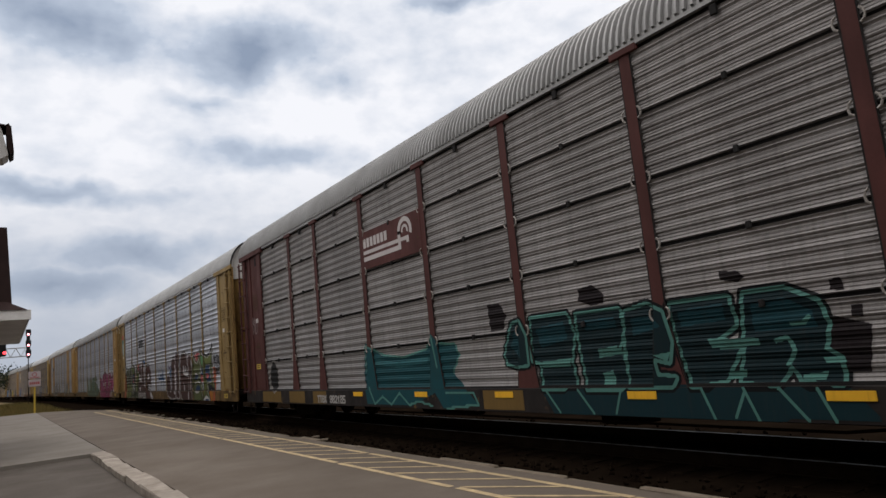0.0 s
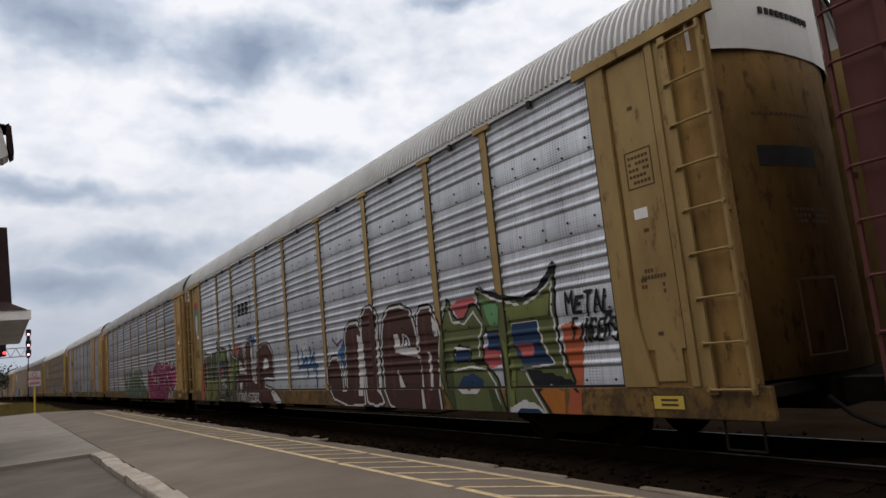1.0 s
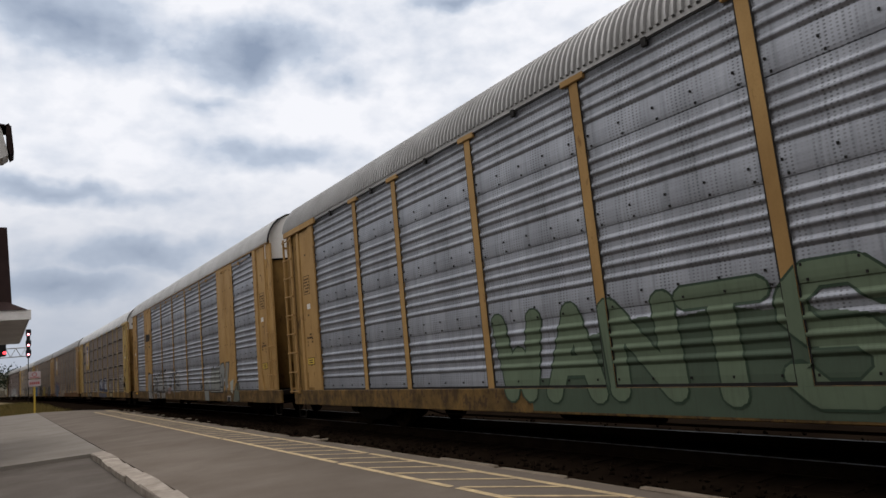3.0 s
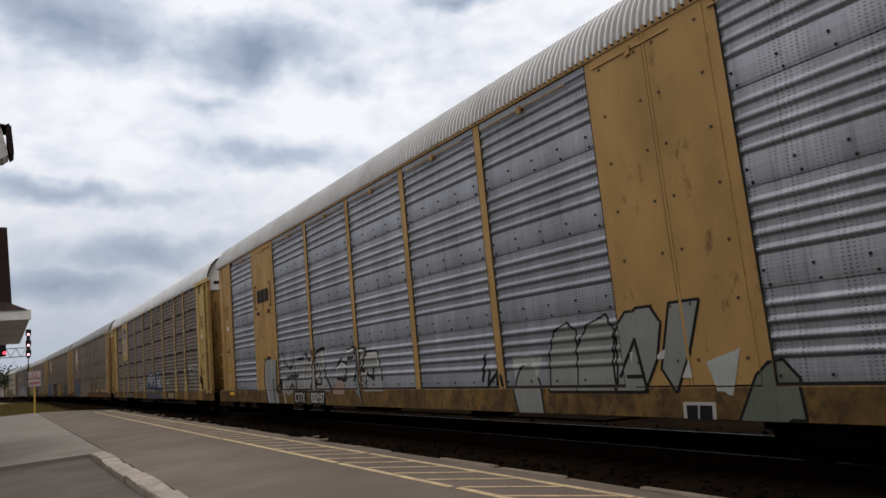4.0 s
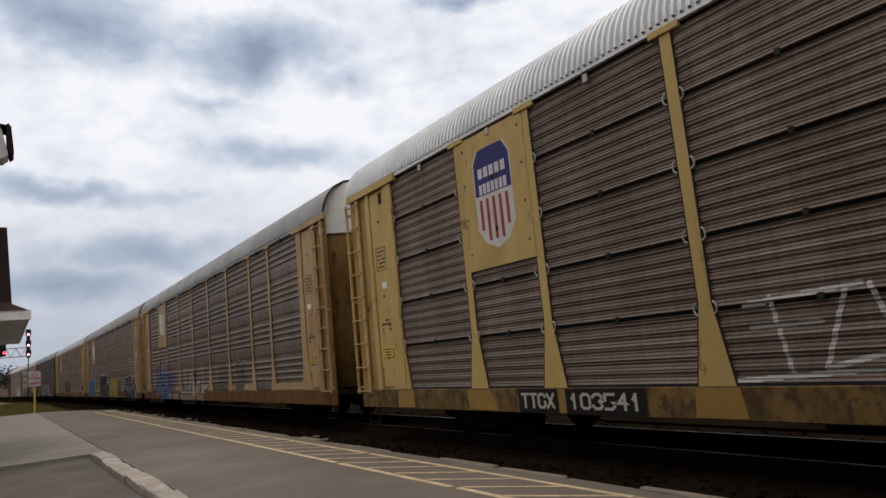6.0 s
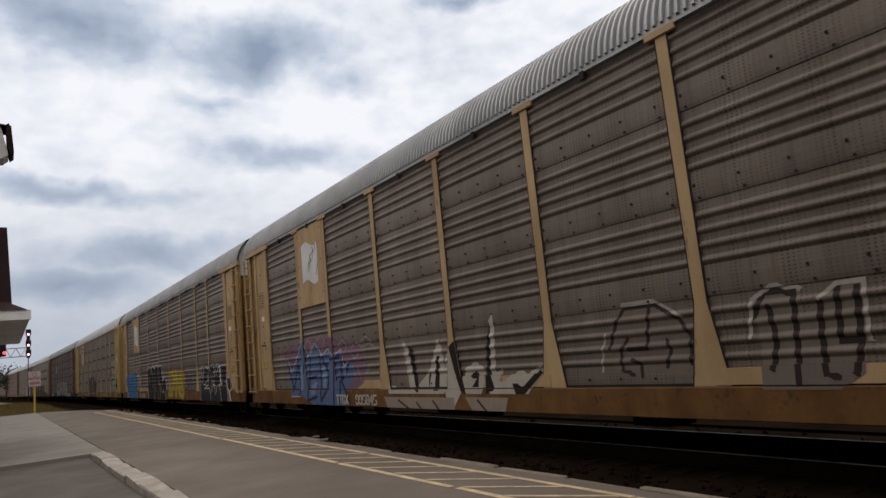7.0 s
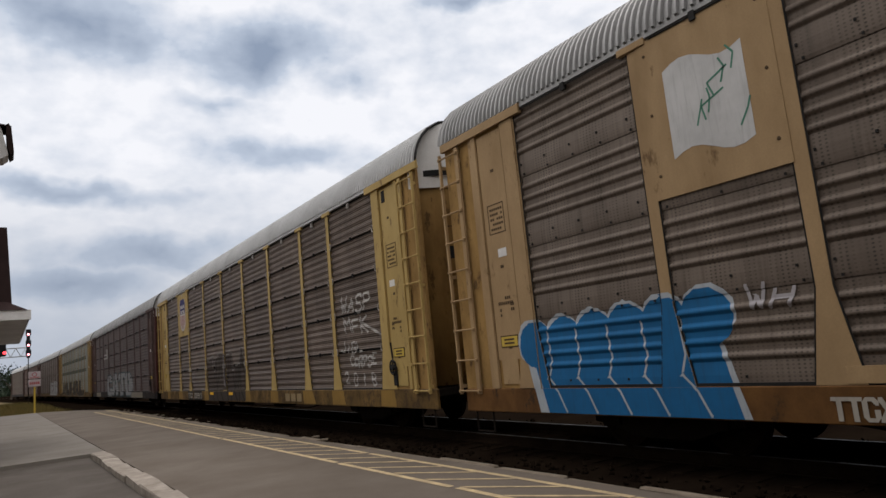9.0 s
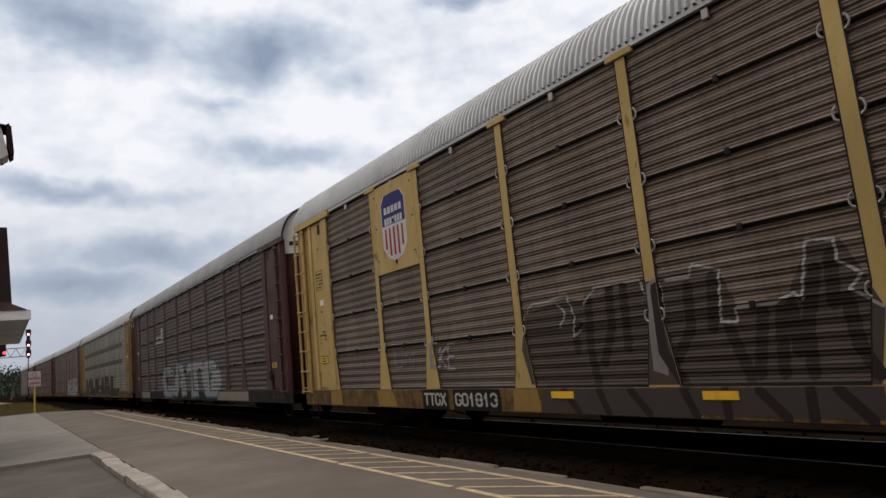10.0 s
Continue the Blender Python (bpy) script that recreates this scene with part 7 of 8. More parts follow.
    art(c, 13.06, 12.58, 1.19, 1.85, "white graffiti letter with blue outline", (("letter", (0.030, 0.045, 0.13), 0.03, "0x oz z6 s0 83"), ("fill", (0.40, 0.42, 0.48), 0, "0x oz z6 s0 83"),))
    art(c, 12.27, 10.88, 1.17, 1.98, "white graffiti letter with blue outline", (("letter", (0.030, 0.045, 0.13), 0.03, "0y iz mk o6 z5 z0 40 1e"), ("fill", (0.40, 0.42, 0.48), 0, "0y iz mk o6 z5 z0 40 1e"), ("eye", (0.030, 0.045, 0.13), 0, "6r es gj 7h"),))
    art(c, 18.09, 16.80, 1.81, 2.00, "white outlined graffiti tag", (("tag_letter", (0.44, 0.43, 0.42), -0.028, "09 zq"),))
    art(c, 18.04, 17.23, 1.54, 1.66, "white outlined graffiti tag", (("tag_letter", (0.44, 0.43, 0.42), -0.028, "0f zk"),))
    art(c, 17.77, 17.62, 1.04, 1.92, "white outlined graffiti tag", (("tag_letter", (0.44, 0.43, 0.42), -0.028, "0z z0"),))
    art(c, 17.26, 16.65, 1.12, 1.93, "white outlined graffiti tag", (("tag_letter", (0.44, 0.43, 0.42), -0.028, "iz 00 z6"),))
    art(c, 16.72, 16.48, 1.16, 1.94, "white outlined graffiti tag", (("tag_letter", (0.44, 0.43, 0.42), -0.028, "0z z0"),))
    art(c, 16.48, 16.03, 1.08, 1.92, "white outlined graffiti tag", (("tag_letter", (0.44, 0.43, 0.42), -0.028, "gz 03 z0"),))
    art(c, 16.27, 15.91, 1.15, 1.92, "white outlined graffiti tag", (("tag_letter", (0.44, 0.43, 0.42), -0.028, "0z zr 2j t0"),))
    art(c, 18.30, 15.90, 1.01, 1.15, "white outlined graffiti tag", (("tag_letter", (0.44, 0.43, 0.42), -0.028, "00 zz"),))
    art(c, 11.30, 11.18, 1.49, 1.75, "thin white sprayed tag", (("tag_letter", (0.33, 0.31, 0.30), -0.016, "fz k0"),))
    art(c, 11.25, 11.02, 1.48, 1.75, "thin white sprayed tag", (("tag_letter", (0.33, 0.31, 0.30), -0.016, "0z wr 6i z0"),))
    art(c, 10.95, 10.84, 1.51, 1.77, "thin white sprayed tag", (("tag_letter", (0.33, 0.31, 0.30), -0.016, "gz j0"),))
    art(c, 10.78, 10.42, 1.47, 1.76, "thin white sprayed tag", (("tag_letter", (0.33, 0.31, 0.30), -0.016, "06 5z j4 xx z0"),))
    art(c, 11.25, 10.42, 1.35, 1.49, "thin white sprayed tag", (("tag_letter", (0.33, 0.31, 0.30), -0.016, "0c zm"),))
    art(c, 10.66, 10.40, 1.11, 1.24, "thin white sprayed tag", (("tag_letter", (0.33, 0.31, 0.30), -0.016, "0d zm"),))
    art(c, 10.65, 10.37, 1.01, 1.16, "thin white sprayed tag", (("tag_letter", (0.33, 0.31, 0.30), -0.016, "0c zn"),))
    art(c, 9.82, 9.64, 1.31, 1.48, "white sprayed tag", (("tag_letter", (0.5, 0.49, 0.47), -0.03, "az p0"),))
    art(c, 9.61, 9.45, 1.21, 1.51, "white sprayed tag", (("tag_letter", (0.5, 0.49, 0.47), -0.03, "0z 21 xu z0"),))
    art(c, 9.36, 9.11, 1.16, 1.51, "white sprayed tag", (("tag_letter", (0.5, 0.49, 0.47), -0.03, "0x zz i0"),))
    art(c, 9.75, 9.11, 1.28, 1.39, "white sprayed tag", (("tag_letter", (0.5, 0.49, 0.47), -0.03, "0g zj"),))
    scrawl(c, "MOSFR", 4.9, 3.2, 1.6, 2.1, (0.5, 0.49, 0.47), 0.03)
    scrawl(c, "YTR", 4.6, 3.4, 1.1, 1.5, (0.42, 0.40, 0.38), 0.025)
    patch(c, [rect(X(9.4), X(7.75), SILL_LO + 0.012, SILL_HI - 0.006)], (0.012, 0.011, 0.010), 0.004, "black painted panel", "mark_panel")
    mark_bars(c, 9.25, 7.9, 0.62, 0.88, (0.46, 0.38, 0.24), 3)
    number_bars(c, 22.2, 21.4, 0.66, 0.86, (0.5, 0.46, 0.4), "TTGX", (0.012, 0.012, 0.012))
    number_bars(c, 21.1, 19.7, 0.66, 0.86, (0.5, 0.46, 0.4), "103541", (0.012, 0.012, 0.012))

    # two dusty cars with tan posts and white flags
    c = build_car(5, "bolted", BROWN2, TAN2, ROOF_GREY, SILL_RUST, DIRTY_SHADED_TAN, CAP, "dusty brown autorack car with tan posts and pale blue graffiti",
                  plates=((7, 3.20, EAVE - 0.08, TAN2, 0), (0, SILL_HI + 0.02, 1.16, TAN2, 0), (4, SILL_HI + 0.02, 1.16, TAN2, 0), (2, SILL_HI + 0.02, 1.16, TAN2, 0), (6, SILL_HI + 0.02, 1.16, TAN2, 0)))
    flag(c[0], 7, 3.85, 4.95, (0.06, 0.09, 0.05))
    patch(c, [blob(X(22.5), 1.9, 2.3, 0.45, 5, 24, 0.15), blob(X(20.2), 1.5, 0.7, 0.6, 6)], (0.19, 0.11, 0.15), 0.002, "mauve spray cloud")
    art(c, 18.39, 16.74, 0.86, 1.95, "cream spiky graffiti letter with black shadow", (("letter", (0.46, 0.42, 0.36), 0, "fz jv o3 z0 00 06 j2"), ("shadow", (0.016, 0.013, 0.012), 0, "kv os r1 o2"),))
    art(c, 17.33, 16.08, 0.86, 1.91, "cream spiky graffiti letter with black shadow", (("letter", (0.46, 0.42, 0.36), 0, "02 if tz wt z2 w0 70"), ("shadow", (0.016, 0.013, 0.012), 0, "qo to r2 m2/hc kf g2"),))
    art(c, 16.14, 15.44, 0.52, 1.84, "cream spiky graffiti letter with black shadow", (("letter", (0.46, 0.42, 0.36), 0, "4s av ik ub 90 18 0i"), ("shadow", (0.016, 0.013, 0.012), 0, "cw nz sn z9 ra jk"),))
    art(c, 15.51, 14.83, 0.86, 1.42, "cream spiky graffiti letter with black shadow", (("letter", (0.46, 0.42, 0.36), 0, "0f 5t kz ys zd s0 10"), ("shadow", (0.016, 0.013, 0.012), 0, "bk lp rj p9 e7 ng"),))
    art(c, 14.83, 14.14, 0.86, 2.23, "cream spiky graffiti letter with black shadow", (("letter", (0.46, 0.42, 0.36), 0, "cw jz hk f9 rb m6 z2 v0 60"), ("shadow", (0.016, 0.013, 0.012), 0, "5l dw 8a e2 00"),))
    art(c, 14.55, 13.27, 0.86, 1.30, "cream spiky graffiti letter with black shadow", (("letter", (0.46, 0.42, 0.36), 0, "00 6g gs pr xz zt o1"), ("shadow", (0.016, 0.013, 0.012), 0, "de la wu yp m1 f0"),))
    art(c, 18.60, 14.22, 0.50, 0.80, "cream paint run over the sill", (("letter", (0.30, 0.24, 0.19), 0, "0w my m0 e0 10/py zz y2 r0"), ("shadow", (0.04, 0.022, 0.016), -0.022, "5q 89/bl d0/gq i1/st u6 y7"),))
    art(c, 12.09, 10.46, 1.09, 2.06, "faded brown graffiti with dark lines", (("graffiti", (0.17, 0.135, 0.112), 0, "02 1h 5n cy ny vq zj y5 v0 g2"), ("outline", (0.035, 0.026, 0.022), -0.028, "5e 8p cx nx vp yh x5/lv jd cd/ci 9c 93 d1/g0 g6 d8/qg rc p4"), ("rim", (0.38, 0.34, 0.30), -0.02, "13 2e 4l/cz nz wq"),))
    art(c, 9.72, 8.39, 0.91, 2.04, "faded brown graffiti letters with pale rim", (("graffiti", (0.19, 0.155, 0.13), 0, "2w 9z hx ho mu rx zy v5 o0 20 3h"), ("outline", (0.035, 0.026, 0.022), -0.035, "2p 6x fw eg d2/7s 8h 67/ms lg l5 o4/rw qf vf wv/vf t5"), ("rim", (0.40, 0.36, 0.32), -0.024, "0i 2v 9z hx/mt rx yx xf"),))
    art(c, 24.70, 20.02, 0.51, 2.37, "blue graffiti letters with dark shadow and pale rim", (("graffiti", (0.10, 0.145, 0.26), 0, "0o 3h 8u az dp hw kp nt qo ts uj wm zi xb v8 w2 r0 f1 86 35"), ("shadow", (0.016, 0.022, 0.06), -0.04, "1m 48 7n 87 cr/ep c3/de hf/c3 h5/jp j3/ko nh m8 j3/on sn/qm p1/tn s2/tm wj td w3"), ("core", (0.20, 0.26, 0.40), 0, "8j am a9 88/kl mh l9 k8/uj vi ue/eb hc g6 e6"), ("highlight", (0.46, 0.47, 0.54), -0.016, "1p 3h 8t ay dp hw kp ns qo tr uj wl/35 85/f1 r0"),))
    art(c, 23.24, 22.69, 1.94, 2.32, "faint pale sprayed scribble", (("tag_letter", (0.30, 0.285, 0.26), -0.016, "0i iz zi k0"),))
    art(c, 22.32, 21.79, 2.00, 2.40, "faint pale sprayed scribble", (("tag_letter", (0.30, 0.285, 0.26), -0.016, "0m lz zh m0"),))
    art(c, 20.95, 20.50, 1.80, 2.19, "faint pale sprayed scribble", (("tag_letter", (0.30, 0.285, 0.26), -0.016, "0m mz zl n0"),))
    art(c, 20.23, 18.99, 1.90, 2.06, "faint pale sprayed scribble", (("tag_letter", (0.30, 0.285, 0.26), -0.016, "0d 9z g7 ro z0"),))
    art(c, 20.26, 19.83, 1.68, 1.83, "faint pale sprayed scribble", (("tag_letter", (0.30, 0.285, 0.26), -0.016, "0z g0 zq"),))
    art(c, 19.64, 19.14, 2.04, 2.17, "faint pale sprayed scribble", (("tag_letter", (0.30, 0.285, 0.26), -0.016, "0b kz z0"),))
    art(c, 20.17, 19.80, 1.19, 1.49, "faint pale sprayed scribble", (("tag_letter", (0.30, 0.285, 0.26), -0.016, "0z 95 rx z0"),))
    art(c, 19.59, 19.23, 1.33, 1.58, "faint pale sprayed scribble", (("tag_letter", (0.30, 0.285, 0.26), -0.016, "0z e0 zs"),))
    number_bars(c, 21.15, 20.45, 0.62, 0.82, (0.5, 0.46, 0.4), "TTGX")
    number_bars(c, 20.05, 18.95, 0.62, 0.82, (0.5, 0.46, 0.4), "995845")

    c = build_car(6, "bolted", BROWN2, TAN2, ROOF_GREY, SILL_RUST, END_TAN, CAP, "dusty brown autorack car with blue bubble graffiti",
                  plates=((7, 3.30, EAVE - 0.08, TAN2, 0), (0, SILL_HI + 0.02, 1.14, TAN2, 0), (3, SILL_HI + 0.02, 1.14, TAN2, 0), (6, SILL_HI + 0.02, 1.14, TAN2, 0)))
    flag(c[0], 7, 3.75, 4.95, (0.10, 0.28, 0.20))
    bub = [blob(X(25.95) + i * 0.62, 1.62 + 0.03 * i, 0.38, 0.36, 60 + i, 16, 0.02) for i in range(6)]
    top = spray(c[0], c[1], [[(x + (x - X(23.8)) * 0.03, z + 0.05) for x, z in q] for q in bub] + [[(X(26.2) - 0.06, 1.75), (X(22.75), 1.75), (X(22.4), 0.58), (X(26.0), 0.58)]], colour(0.5, 0.55, 0.6), 0.004, "graffiti", label="blue bubble graffiti with white outline")
    spray(c[0], c[1], bub + [[(X(26.1), 1.7), (X(22.8), 1.75), (X(22.5), 0.58), (X(25.8), 0.58)]], colour(0.018, 0.15, 0.36), 0.007, "fill", top)
    for i in range(5):
        x = X(25.9) + i * 0.62
        spray(c[0], c[1], buffer([(x + 0.2, 1.8), (x + 0.24, 1.35), (x + 0.15, 1.1), (x + 0.35, 0.9), (x + 0.5, 0.6)], 0.016, 5), colour(0.5, 0.55, 0.6), 0.010, "line", top)
    scrawl(c, "WH", 22.3, 21.7, 1.75, 2.05, (0.45, 0.43, 0.45), 0.022)
    art(c, 7.19, 2.91, 0.50, 2.05, "black graffiti letters with thin white outline", (("graffiti", (0.020, 0.018, 0.020), 0, "0a 1p 5w 8y cu fx iy lw oy yw yh z9 z0 q0 50 23"), ("line", (0.52, 0.51, 0.53), -0.024, "1a 1n 3q 5n 3h 7g bk ap/4k 6t 8x cu dn cg 8e/ds fx iy jv jn if gh gp/g9 ig ke l7/jo lv ny qw qp rg/qw yw yh/m9 ne qg r8 s0/6c dd f8 f0/xh ye z5 z0/2a 23 40 61/5x 5z 4v 5r/lo pw"), ("dab", (0.52, 0.51, 0.53), 0, "qi ti sg rf/vi yi yf/pv rw ri qi"),))
    art(c, 2.92, 2.32, 0.58, 1.46, "black graffiti loop with white outline", (("graffiti", (0.55, 0.54, 0.56), 0.02, "0x 8z ox zn vh gd m0 f0 7d 2l"), ("fill", (0.018, 0.016, 0.018), 0, "2w 9y nw xn ti ff 6k"),))
    art(c, 19.10, 16.94, 0.50, 2.28, "black graffiti letter with white outline", (("letter", (0.66, 0.65, 0.63), 0.1, "0v 7y gx hp lx rz vx xm z6 v0 e0 92 59 2o"), ("outline", (0.014, 0.012, 0.012), 0.03, "0v 7y gx hp lx rz vx xm z6 v0 e0 92 59 2o"), ("fill", (0.014, 0.012, 0.012), 0, "0v 7y gx hp lx rz vx xm z6 v0 e0 92 59 2o"), ("line", (0.52, 0.51, 0.53), -0.016, "nu om li/oe sg ua"),))
    art(c, 17.14, 15.90, 0.50, 2.26, "black graffiti letter with white outline", (("letter", (0.66, 0.65, 0.63), 0.1, "0v dz nz vw xo zg z1 80 49"), ("outline", (0.014, 0.012, 0.012), 0.03, "0v dz nz vw xo zg z1 80 49"), ("fill", (0.014, 0.012, 0.012), 0, "0v dz nz vw xo zg z1 80 49"), ("line", (0.52, 0.51, 0.53), -0.018, "8i 9c d9/1v 3k 67 30"),))
    art(c, 16.18, 14.93, 0.50, 2.24, "black graffiti letter with white outline", (("letter", (0.66, 0.65, 0.63), 0.1, "0w ay rz sv uo zh rc j0 60 1l"), ("outline", (0.014, 0.012, 0.012), 0.03, "0w ay rz sv uo zh rc j0 60 1l"), ("fill", (0.014, 0.012, 0.012), 0, "0w ay rz sv uo zh rc j0 60 1l"), ("line", (0.52, 0.51, 0.53), -0.018, "4p 5j nf ia/1w 4m 7e 71"),))
    art(c, 15.95, 14.08, 0.50, 1.60, "black graffiti letter with white outline", (("letter", (0.66, 0.65, 0.63), 0.1, "el ju qz xx zn y1 l0 81"), ("outline", (0.014, 0.012, 0.012), 0.03, "el ju qz xx zn y1 l0 81"), ("fill", (0.014, 0.012, 0.012), 0, "el ju qz xx zn y1 l0 81"), ("line", (0.52, 0.51, 0.53), -0.018, "it ej 91/ig kd nh od td"), ("dab", (0.30, 0.18, 0.05), 0, "04 a5 81 10"),))
    art(c, 25.68, 22.95, 1.15, 1.66, "white lines of the blue graffiti", (("line", (0.5, 0.55, 0.6), -0.022, "7z 2y 0e 11 64"), ("line", (0.5, 0.55, 0.6), -0.022, "cy b1/hw g0/cg hg/nr kf m0 p4 ql ou nr/tr u1/wg zp"),))
    bubble(c, "EMNO", 13.35, 9.9, 0.60, 1.95, (0.36, 0.28, 0.035), (0.40, 0.15, 0.03), None, w=0.22, edge=0.035, wobble=0.06, core=(0.44, 0.37, 0.06), seed=36, label="yellow graffiti letters")
    bubble(c, "EDIT", 10.1, 7.7, 1.0, 1.8, (0.11, 0.10, 0.10), (0.22, 0.21, 0.20), None, w=0.12, edge=0.025, wobble=0.05, seed=38, label="faded grey graffiti letters")
    number_bars(c, 20.6, 19.6, 0.62, 0.82, (0.5, 0.46, 0.4), "907045")
    number_bars(c, 21.5, 20.9, 0.62, 0.82, (0.5, 0.46, 0.4), "TTGX")

    # brown boards with the white tags
    c = build_car(7, "boards", BROWN, YELLOW, ROOF_PALE, SILL_TAN, END_TAN, CAP, "brown ribbed autorack car with yellow posts and white tags", gap_m=M_BLACK,
                  plates=((7, 3.45, EAVE - 0.10, YELLOW, 0),))
    shield(c[0], 7, 3.65, 5.15)
    post_feet(c)
    w = (0.52, 0.50, 0.48)
    scrawl(c, "WASP", 5.05, 3.4, 2.75, 3.18, w, 0.032, 0.1, label="white hand-sprayed words")
    scrawl(c, "MFK", 4.95, 3.6, 2.25, 2.66, w, 0.03, -0.05, label="white hand-sprayed words")
    spray(c[0], c[1], buffer([(X(3.95), 2.5), (X(3.0), 2.15)], 0.03), colour(*w), 0.010, "stroke", label="white sprayed stroke")
    scrawl(c, "JIGL", 5.2, 4.0, 1.8, 2.08, w, 0.026, 0.03, label="white hand-sprayed words")
    scrawl(c, "CORPSE", 4.7, 3.3, 1.46, 1.74, w, 0.026, 0.03, label="white hand-sprayed words")
    scrawl(c, "2 0 1 8", 5.05, 3.4, 1.04, 1.34, w, 0.026, 0.0, label="white hand-sprayed words")
    art(c, 18.55, 13.07, 0.96, 2.45, "faded dark brown graffiti fill", (("graffiti", (0.085, 0.064, 0.052), 0, "1r 7v 9t gw lv ov pl tn vz xy yq zh y0 11 0e"),))
    art(c, 18.24, 13.21, 0.58, 0.94, "grey paint with dark strokes on the sill", (("graffiti", (0.070, 0.058, 0.050), 0, "1z zy z3 00"), ("stroke", (0.030, 0.022, 0.018), -0.06, "4x 62/9x a3/dx f3/jw k2/nw n2/qw s3/ux u3/wx y3"),))
    art(c, 15.94, 15.65, 1.09, 2.34, "pale grey paint down the post", (("graffiti", (0.26, 0.24, 0.24), 0, "8x oz zw zl r0 02 2h"),))
    art(c, 17.35, 17.25, 1.49, 1.95, "dark brown sprayed stroke", (("graffiti", (0.036, 0.026, 0.021), -0.075, "iz i0"),))
    art(c, 16.80, 16.56, 1.29, 2.32, "dark brown sprayed stroke", (("graffiti", (0.036, 0.026, 0.021), -0.075, "zz vg 00"),))
    art(c, 16.38, 16.25, 1.48, 2.32, "dark brown sprayed stroke", (("graffiti", (0.036, 0.026, 0.021), -0.075, "mz d0"),))
    art(c, 15.75, 15.48, 0.97, 2.21, "dark brown sprayed stroke", (("graffiti", (0.036, 0.026, 0.021), -0.075, "1z 0c z0"),))
    art(c, 15.55, 15.27, 1.30, 2.18, "dark brown sprayed stroke", (("graffiti", (0.036, 0.026, 0.021), -0.075, "zz ve 00"),))
    art(c, 15.04, 14.86, 1.64, 2.24, "dark brown sprayed stroke", (("graffiti", (0.036, 0.026, 0.021), -0.075, "pz a0"),))
    art(c, 14.78, 14.59, 1.04, 1.62, "dark brown sprayed stroke", (("graffiti", (0.036, 0.026, 0.021), -0.075, "0z z0"),))
    art(c, 14.48, 14.33, 1.08, 1.78, "dark brown sprayed stroke", (("graffiti", (0.036, 0.026, 0.021), -0.075, "zz 00"),))
    art(c, 14.25, 14.07, 1.08, 1.75, "dark brown sprayed stroke", (("graffiti", (0.036, 0.026, 0.021), -0.075, "pz a0"),))
    art(c, 13.88, 13.69, 1.07, 2.15, "dark brown sprayed stroke", (("graffiti", (0.036, 0.026, 0.021), -0.075, "zz 4g 00"),))
    art(c, 13.60, 13.46, 1.78, 2.27, "dark brown sprayed stroke", (("graffiti", (0.036, 0.026, 0.021), -0.075, "nz c0"),))
    art(c, 13.41, 13.23, 1.06, 1.80, "dark brown sprayed stroke", (("graffiti", (0.036, 0.026, 0.021), -0.075, "0z 6e z0"),))
    art(c, 17.09, 16.91, 1.00, 2.20, "dark brown sprayed stroke", (("graffiti", (0.036, 0.026, 0.021), -0.075, "nz ae p0"),))
    art(c, 14.05, 13.94, 1.32, 1.80, "dark brown sprayed stroke", (("graffiti", (0.036, 0.026, 0.021), -0.075, "gz j0"),))
    art(c, 18.38, 17.19, 1.70, 2.34, "thin pale graffiti outline", (("graffiti", (0.36, 0.35, 0.34), -0.017, "0o 5v fv sz wg u0 z4"),))
    art(c, 17.09, 15.94, 2.14, 2.37, "thin pale graffiti outline", (("graffiti", (0.36, 0.35, 0.34), -0.017, "00 8w lz xx z3"),))
    art(c, 15.59, 13.09, 1.68, 2.47, "thin pale graffiti outline", (("graffiti", (0.36, 0.35, 0.34), -0.017, "0r 5r 6x bs a1 d0 d7 k8 nb o8 qz ux un xg va z1"),))
    art(c, 17.63, 17.47, 1.85, 2.19, "thin pale graffiti outline", (("graffiti", (0.36, 0.35, 0.34), -0.017, "0z zl 00"),))
    scrawl(c, "UM", 22.9, 22.0, 1.35, 1.75, (0.28, 0.26, 0.24), 0.018)
    scrawl(c, "EKE", 21.4, 20.5, 1.3, 1.8, (0.34, 0.31, 0.31), 0.03)
    mark_bars(c, 9.3, 7.9, 0.64, 0.86, (0.36, 0.27, 0.15), 3)
    number_bars(c, 21.7, 20.9, 0.66, 0.86, (0.5, 0.46, 0.4), "TTGX", (0.012, 0.012, 0.012))
    number_bars(c, 20.6, 19.3, 0.66, 0.86, (0.5, 0.46, 0.4), "601813", (0.012, 0.012, 0.012))
    reflectors(c, (17.7, 15.0))
    scrawl(c, "EIK", 9.2, 8.5, 1.9, 2.2, (0.22, 0.19, 0.16), 0.014)

    # the far cars
    c = build_car(8, "boards", DARKRED, DARKFRAME, ROOF_GREY, SILL_DARK, MAROON, CAP, "dark maroon ribbed autorack car with white block graffiti")
    piece(c, "CATO", 19.5, 8.5, 0.7, 2.2, (0.32, 0.33, 0.34), (0.05, 0.10, 0.11), None, w=0.26, edge=0.08, wobble=0.1, seed=44, label="pale block graffiti letters")
    patch(c, [rect(X(21.2), X(19.2), 3.45, 3.60), rect(X(21.0), X(19.2), 3.7, 3.82), rect(X(19.7), X(19.2), 3.6, 4.2)], (0.5, 0.48, 0.47), 0.006, "white emblem as plain bars", "company_mark")
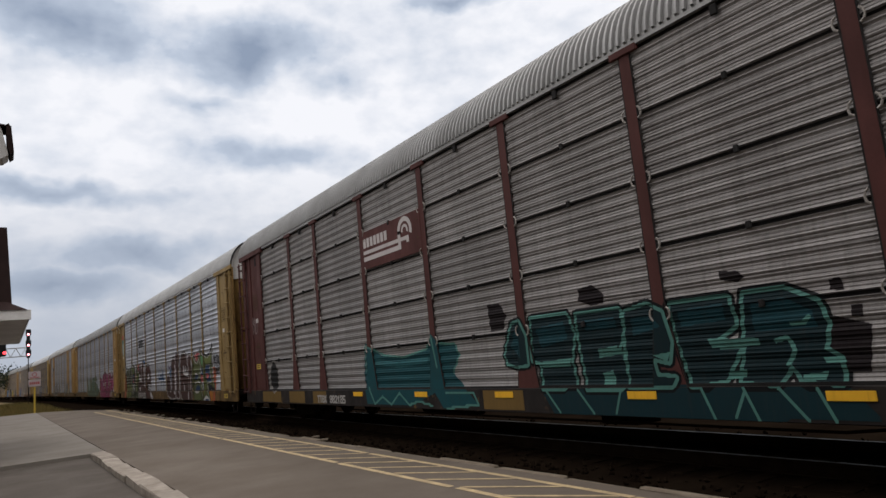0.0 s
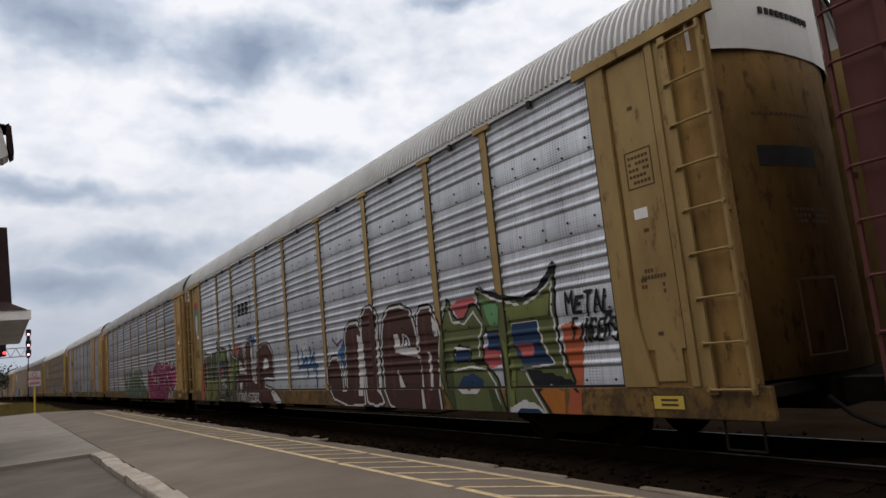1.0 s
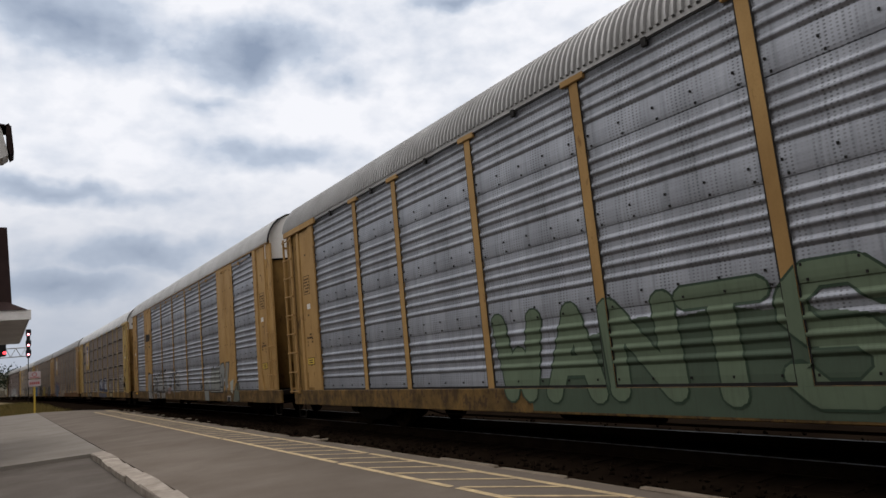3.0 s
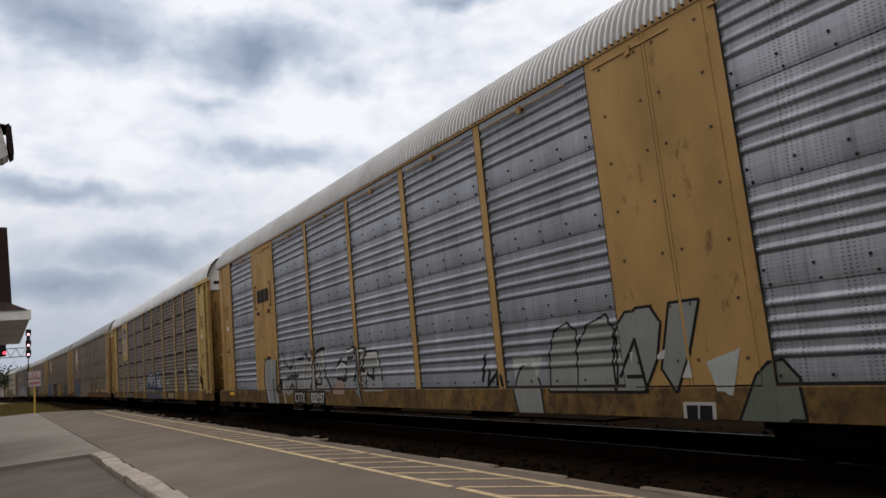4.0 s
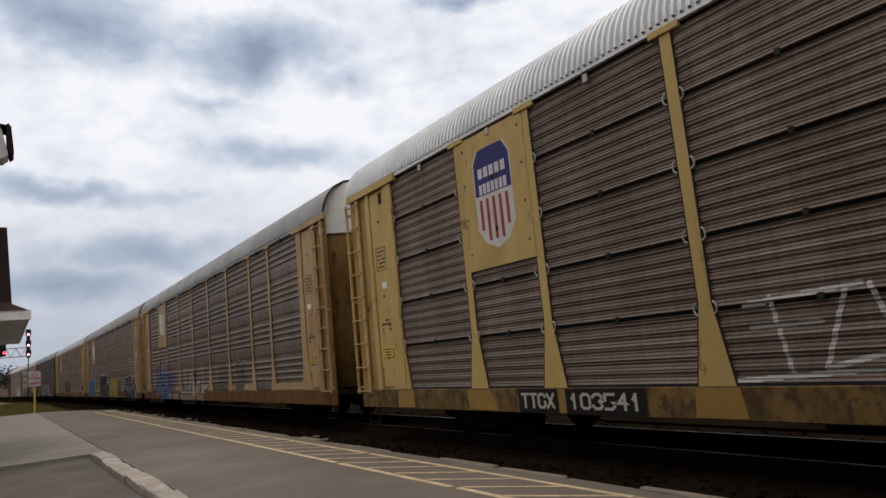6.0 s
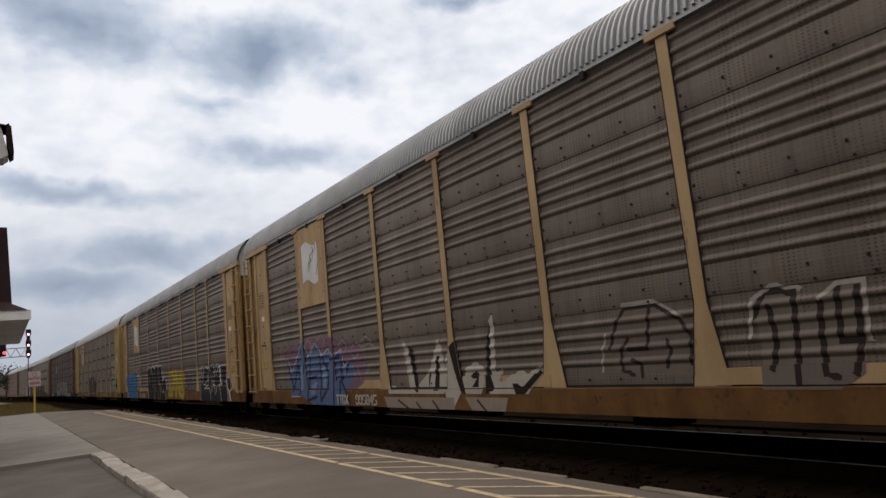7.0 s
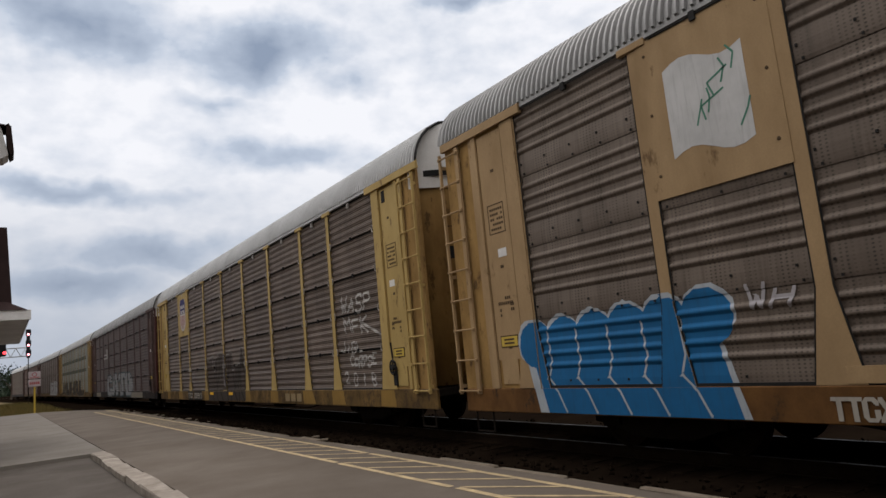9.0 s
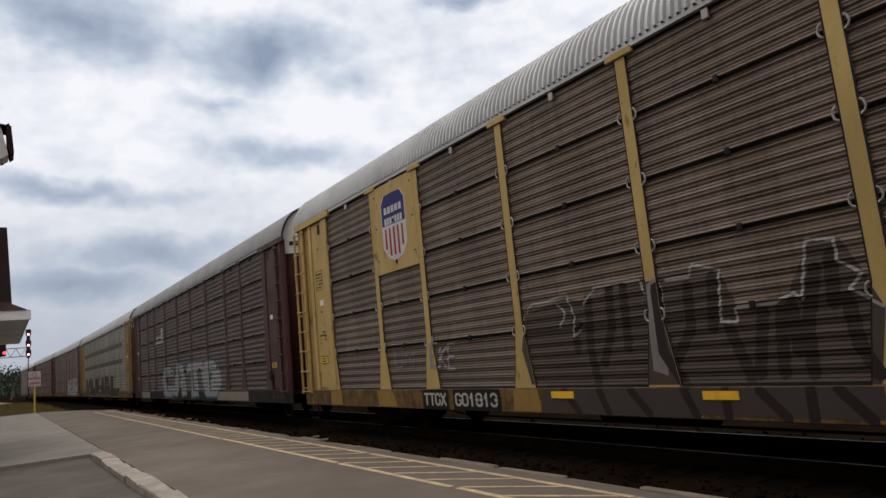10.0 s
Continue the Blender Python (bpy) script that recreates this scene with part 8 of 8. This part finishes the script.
    for a, b in ((25.5, 23.0), (19.0, 17.0), (9.0, 5.0)):
        patch(c, [rect(X(a), X(b), 0.60, 0.92)], (0.30, 0.27, 0.22), 0.003, "pale sill patch")
    c = build_car(9, "bolted", OLIVE, TAN, ROOF_PALE, SILL_TAN, DIRTY_SHADED_TAN, CAP, "olive-grey autorack car with gold ends", near=False)
    piece(c, "MUHAL", 25.0, 6.0, 0.7, 2.1, (0.05, 0.04, 0.03), (0.28, 0.24, 0.18), None, w=0.28, edge=0.06, wobble=0.1, seed=46, label="dark graffiti letters")
    patch(c, [rect(X(25.6), X(4.5), 4.0, 4.32), rect(X(25.6), X(4.5), 2.9, 3.2)], (0.10, 0.11, 0.09), 0.003, "dark painted band")
    c = build_car(10, "bolted", BROWN2, DARKFRAME, ROOF_PALE, SILL_TAN, DIRTY_SHADED_TAN, CAP, "grey-brown autorack car with rusty patches", near=False)
    piece(c, "EB", 12.0, 3.2, 0.7, 2.4, (0.42, 0.42, 0.43), (0.12, 0.12, 0.13), None, w=0.40, edge=0.06, wobble=0.1, seed=48, label="pale graffiti letters")
    build_car(11, "boards", REDDISH, DARKFRAME, ROOF_PALE, SILL_TAN, MAROON, CAP, "faded reddish autorack car", near=False)
    build_car(12, "bolted", BROWN2, DARKFRAME, ROOF_WHITE, SILL_DARK, DARKFRAME, CAP, "last brown autorack car with a white roof", near=False)


build_ground()
build_platform()
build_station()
build_sign()
build_signals()
build_trees()
BACKDROP = build_clouds()
build_train()
build_rails()


VIEW_SHIFT = {0: 0.08, 1: 0.18, 5: 0.37, 6: 0.20}                  # metres each car is moved to line up in the camera's view


def motions():
    for car, k, _ in CARS:
        rows = []
        for i in range(0, 41):
            t = i * 0.25
            x, y, a = on_track(FIRST + PITCH * k + VIEW_SHIFT.get(k, 0.0) - SPEED * t)
            rows.append((t, pose(x, y, RAIL_TOP, 0, 0, a)))
        walk(car, rows)
    turn = math.degrees(SPEED / 0.457)
    for ws, y in WHEELSETS:
        walk(ws, [(i / FPS, pose(0, y, 0.457, turn * i / FPS)) for i in range(0, 301)])
    walk(BACKDROP, [(i * 2.5, pose(0, 0, 0, 0, 0, -0.12 * i * 2.5)) for i in range(5)])


motions()
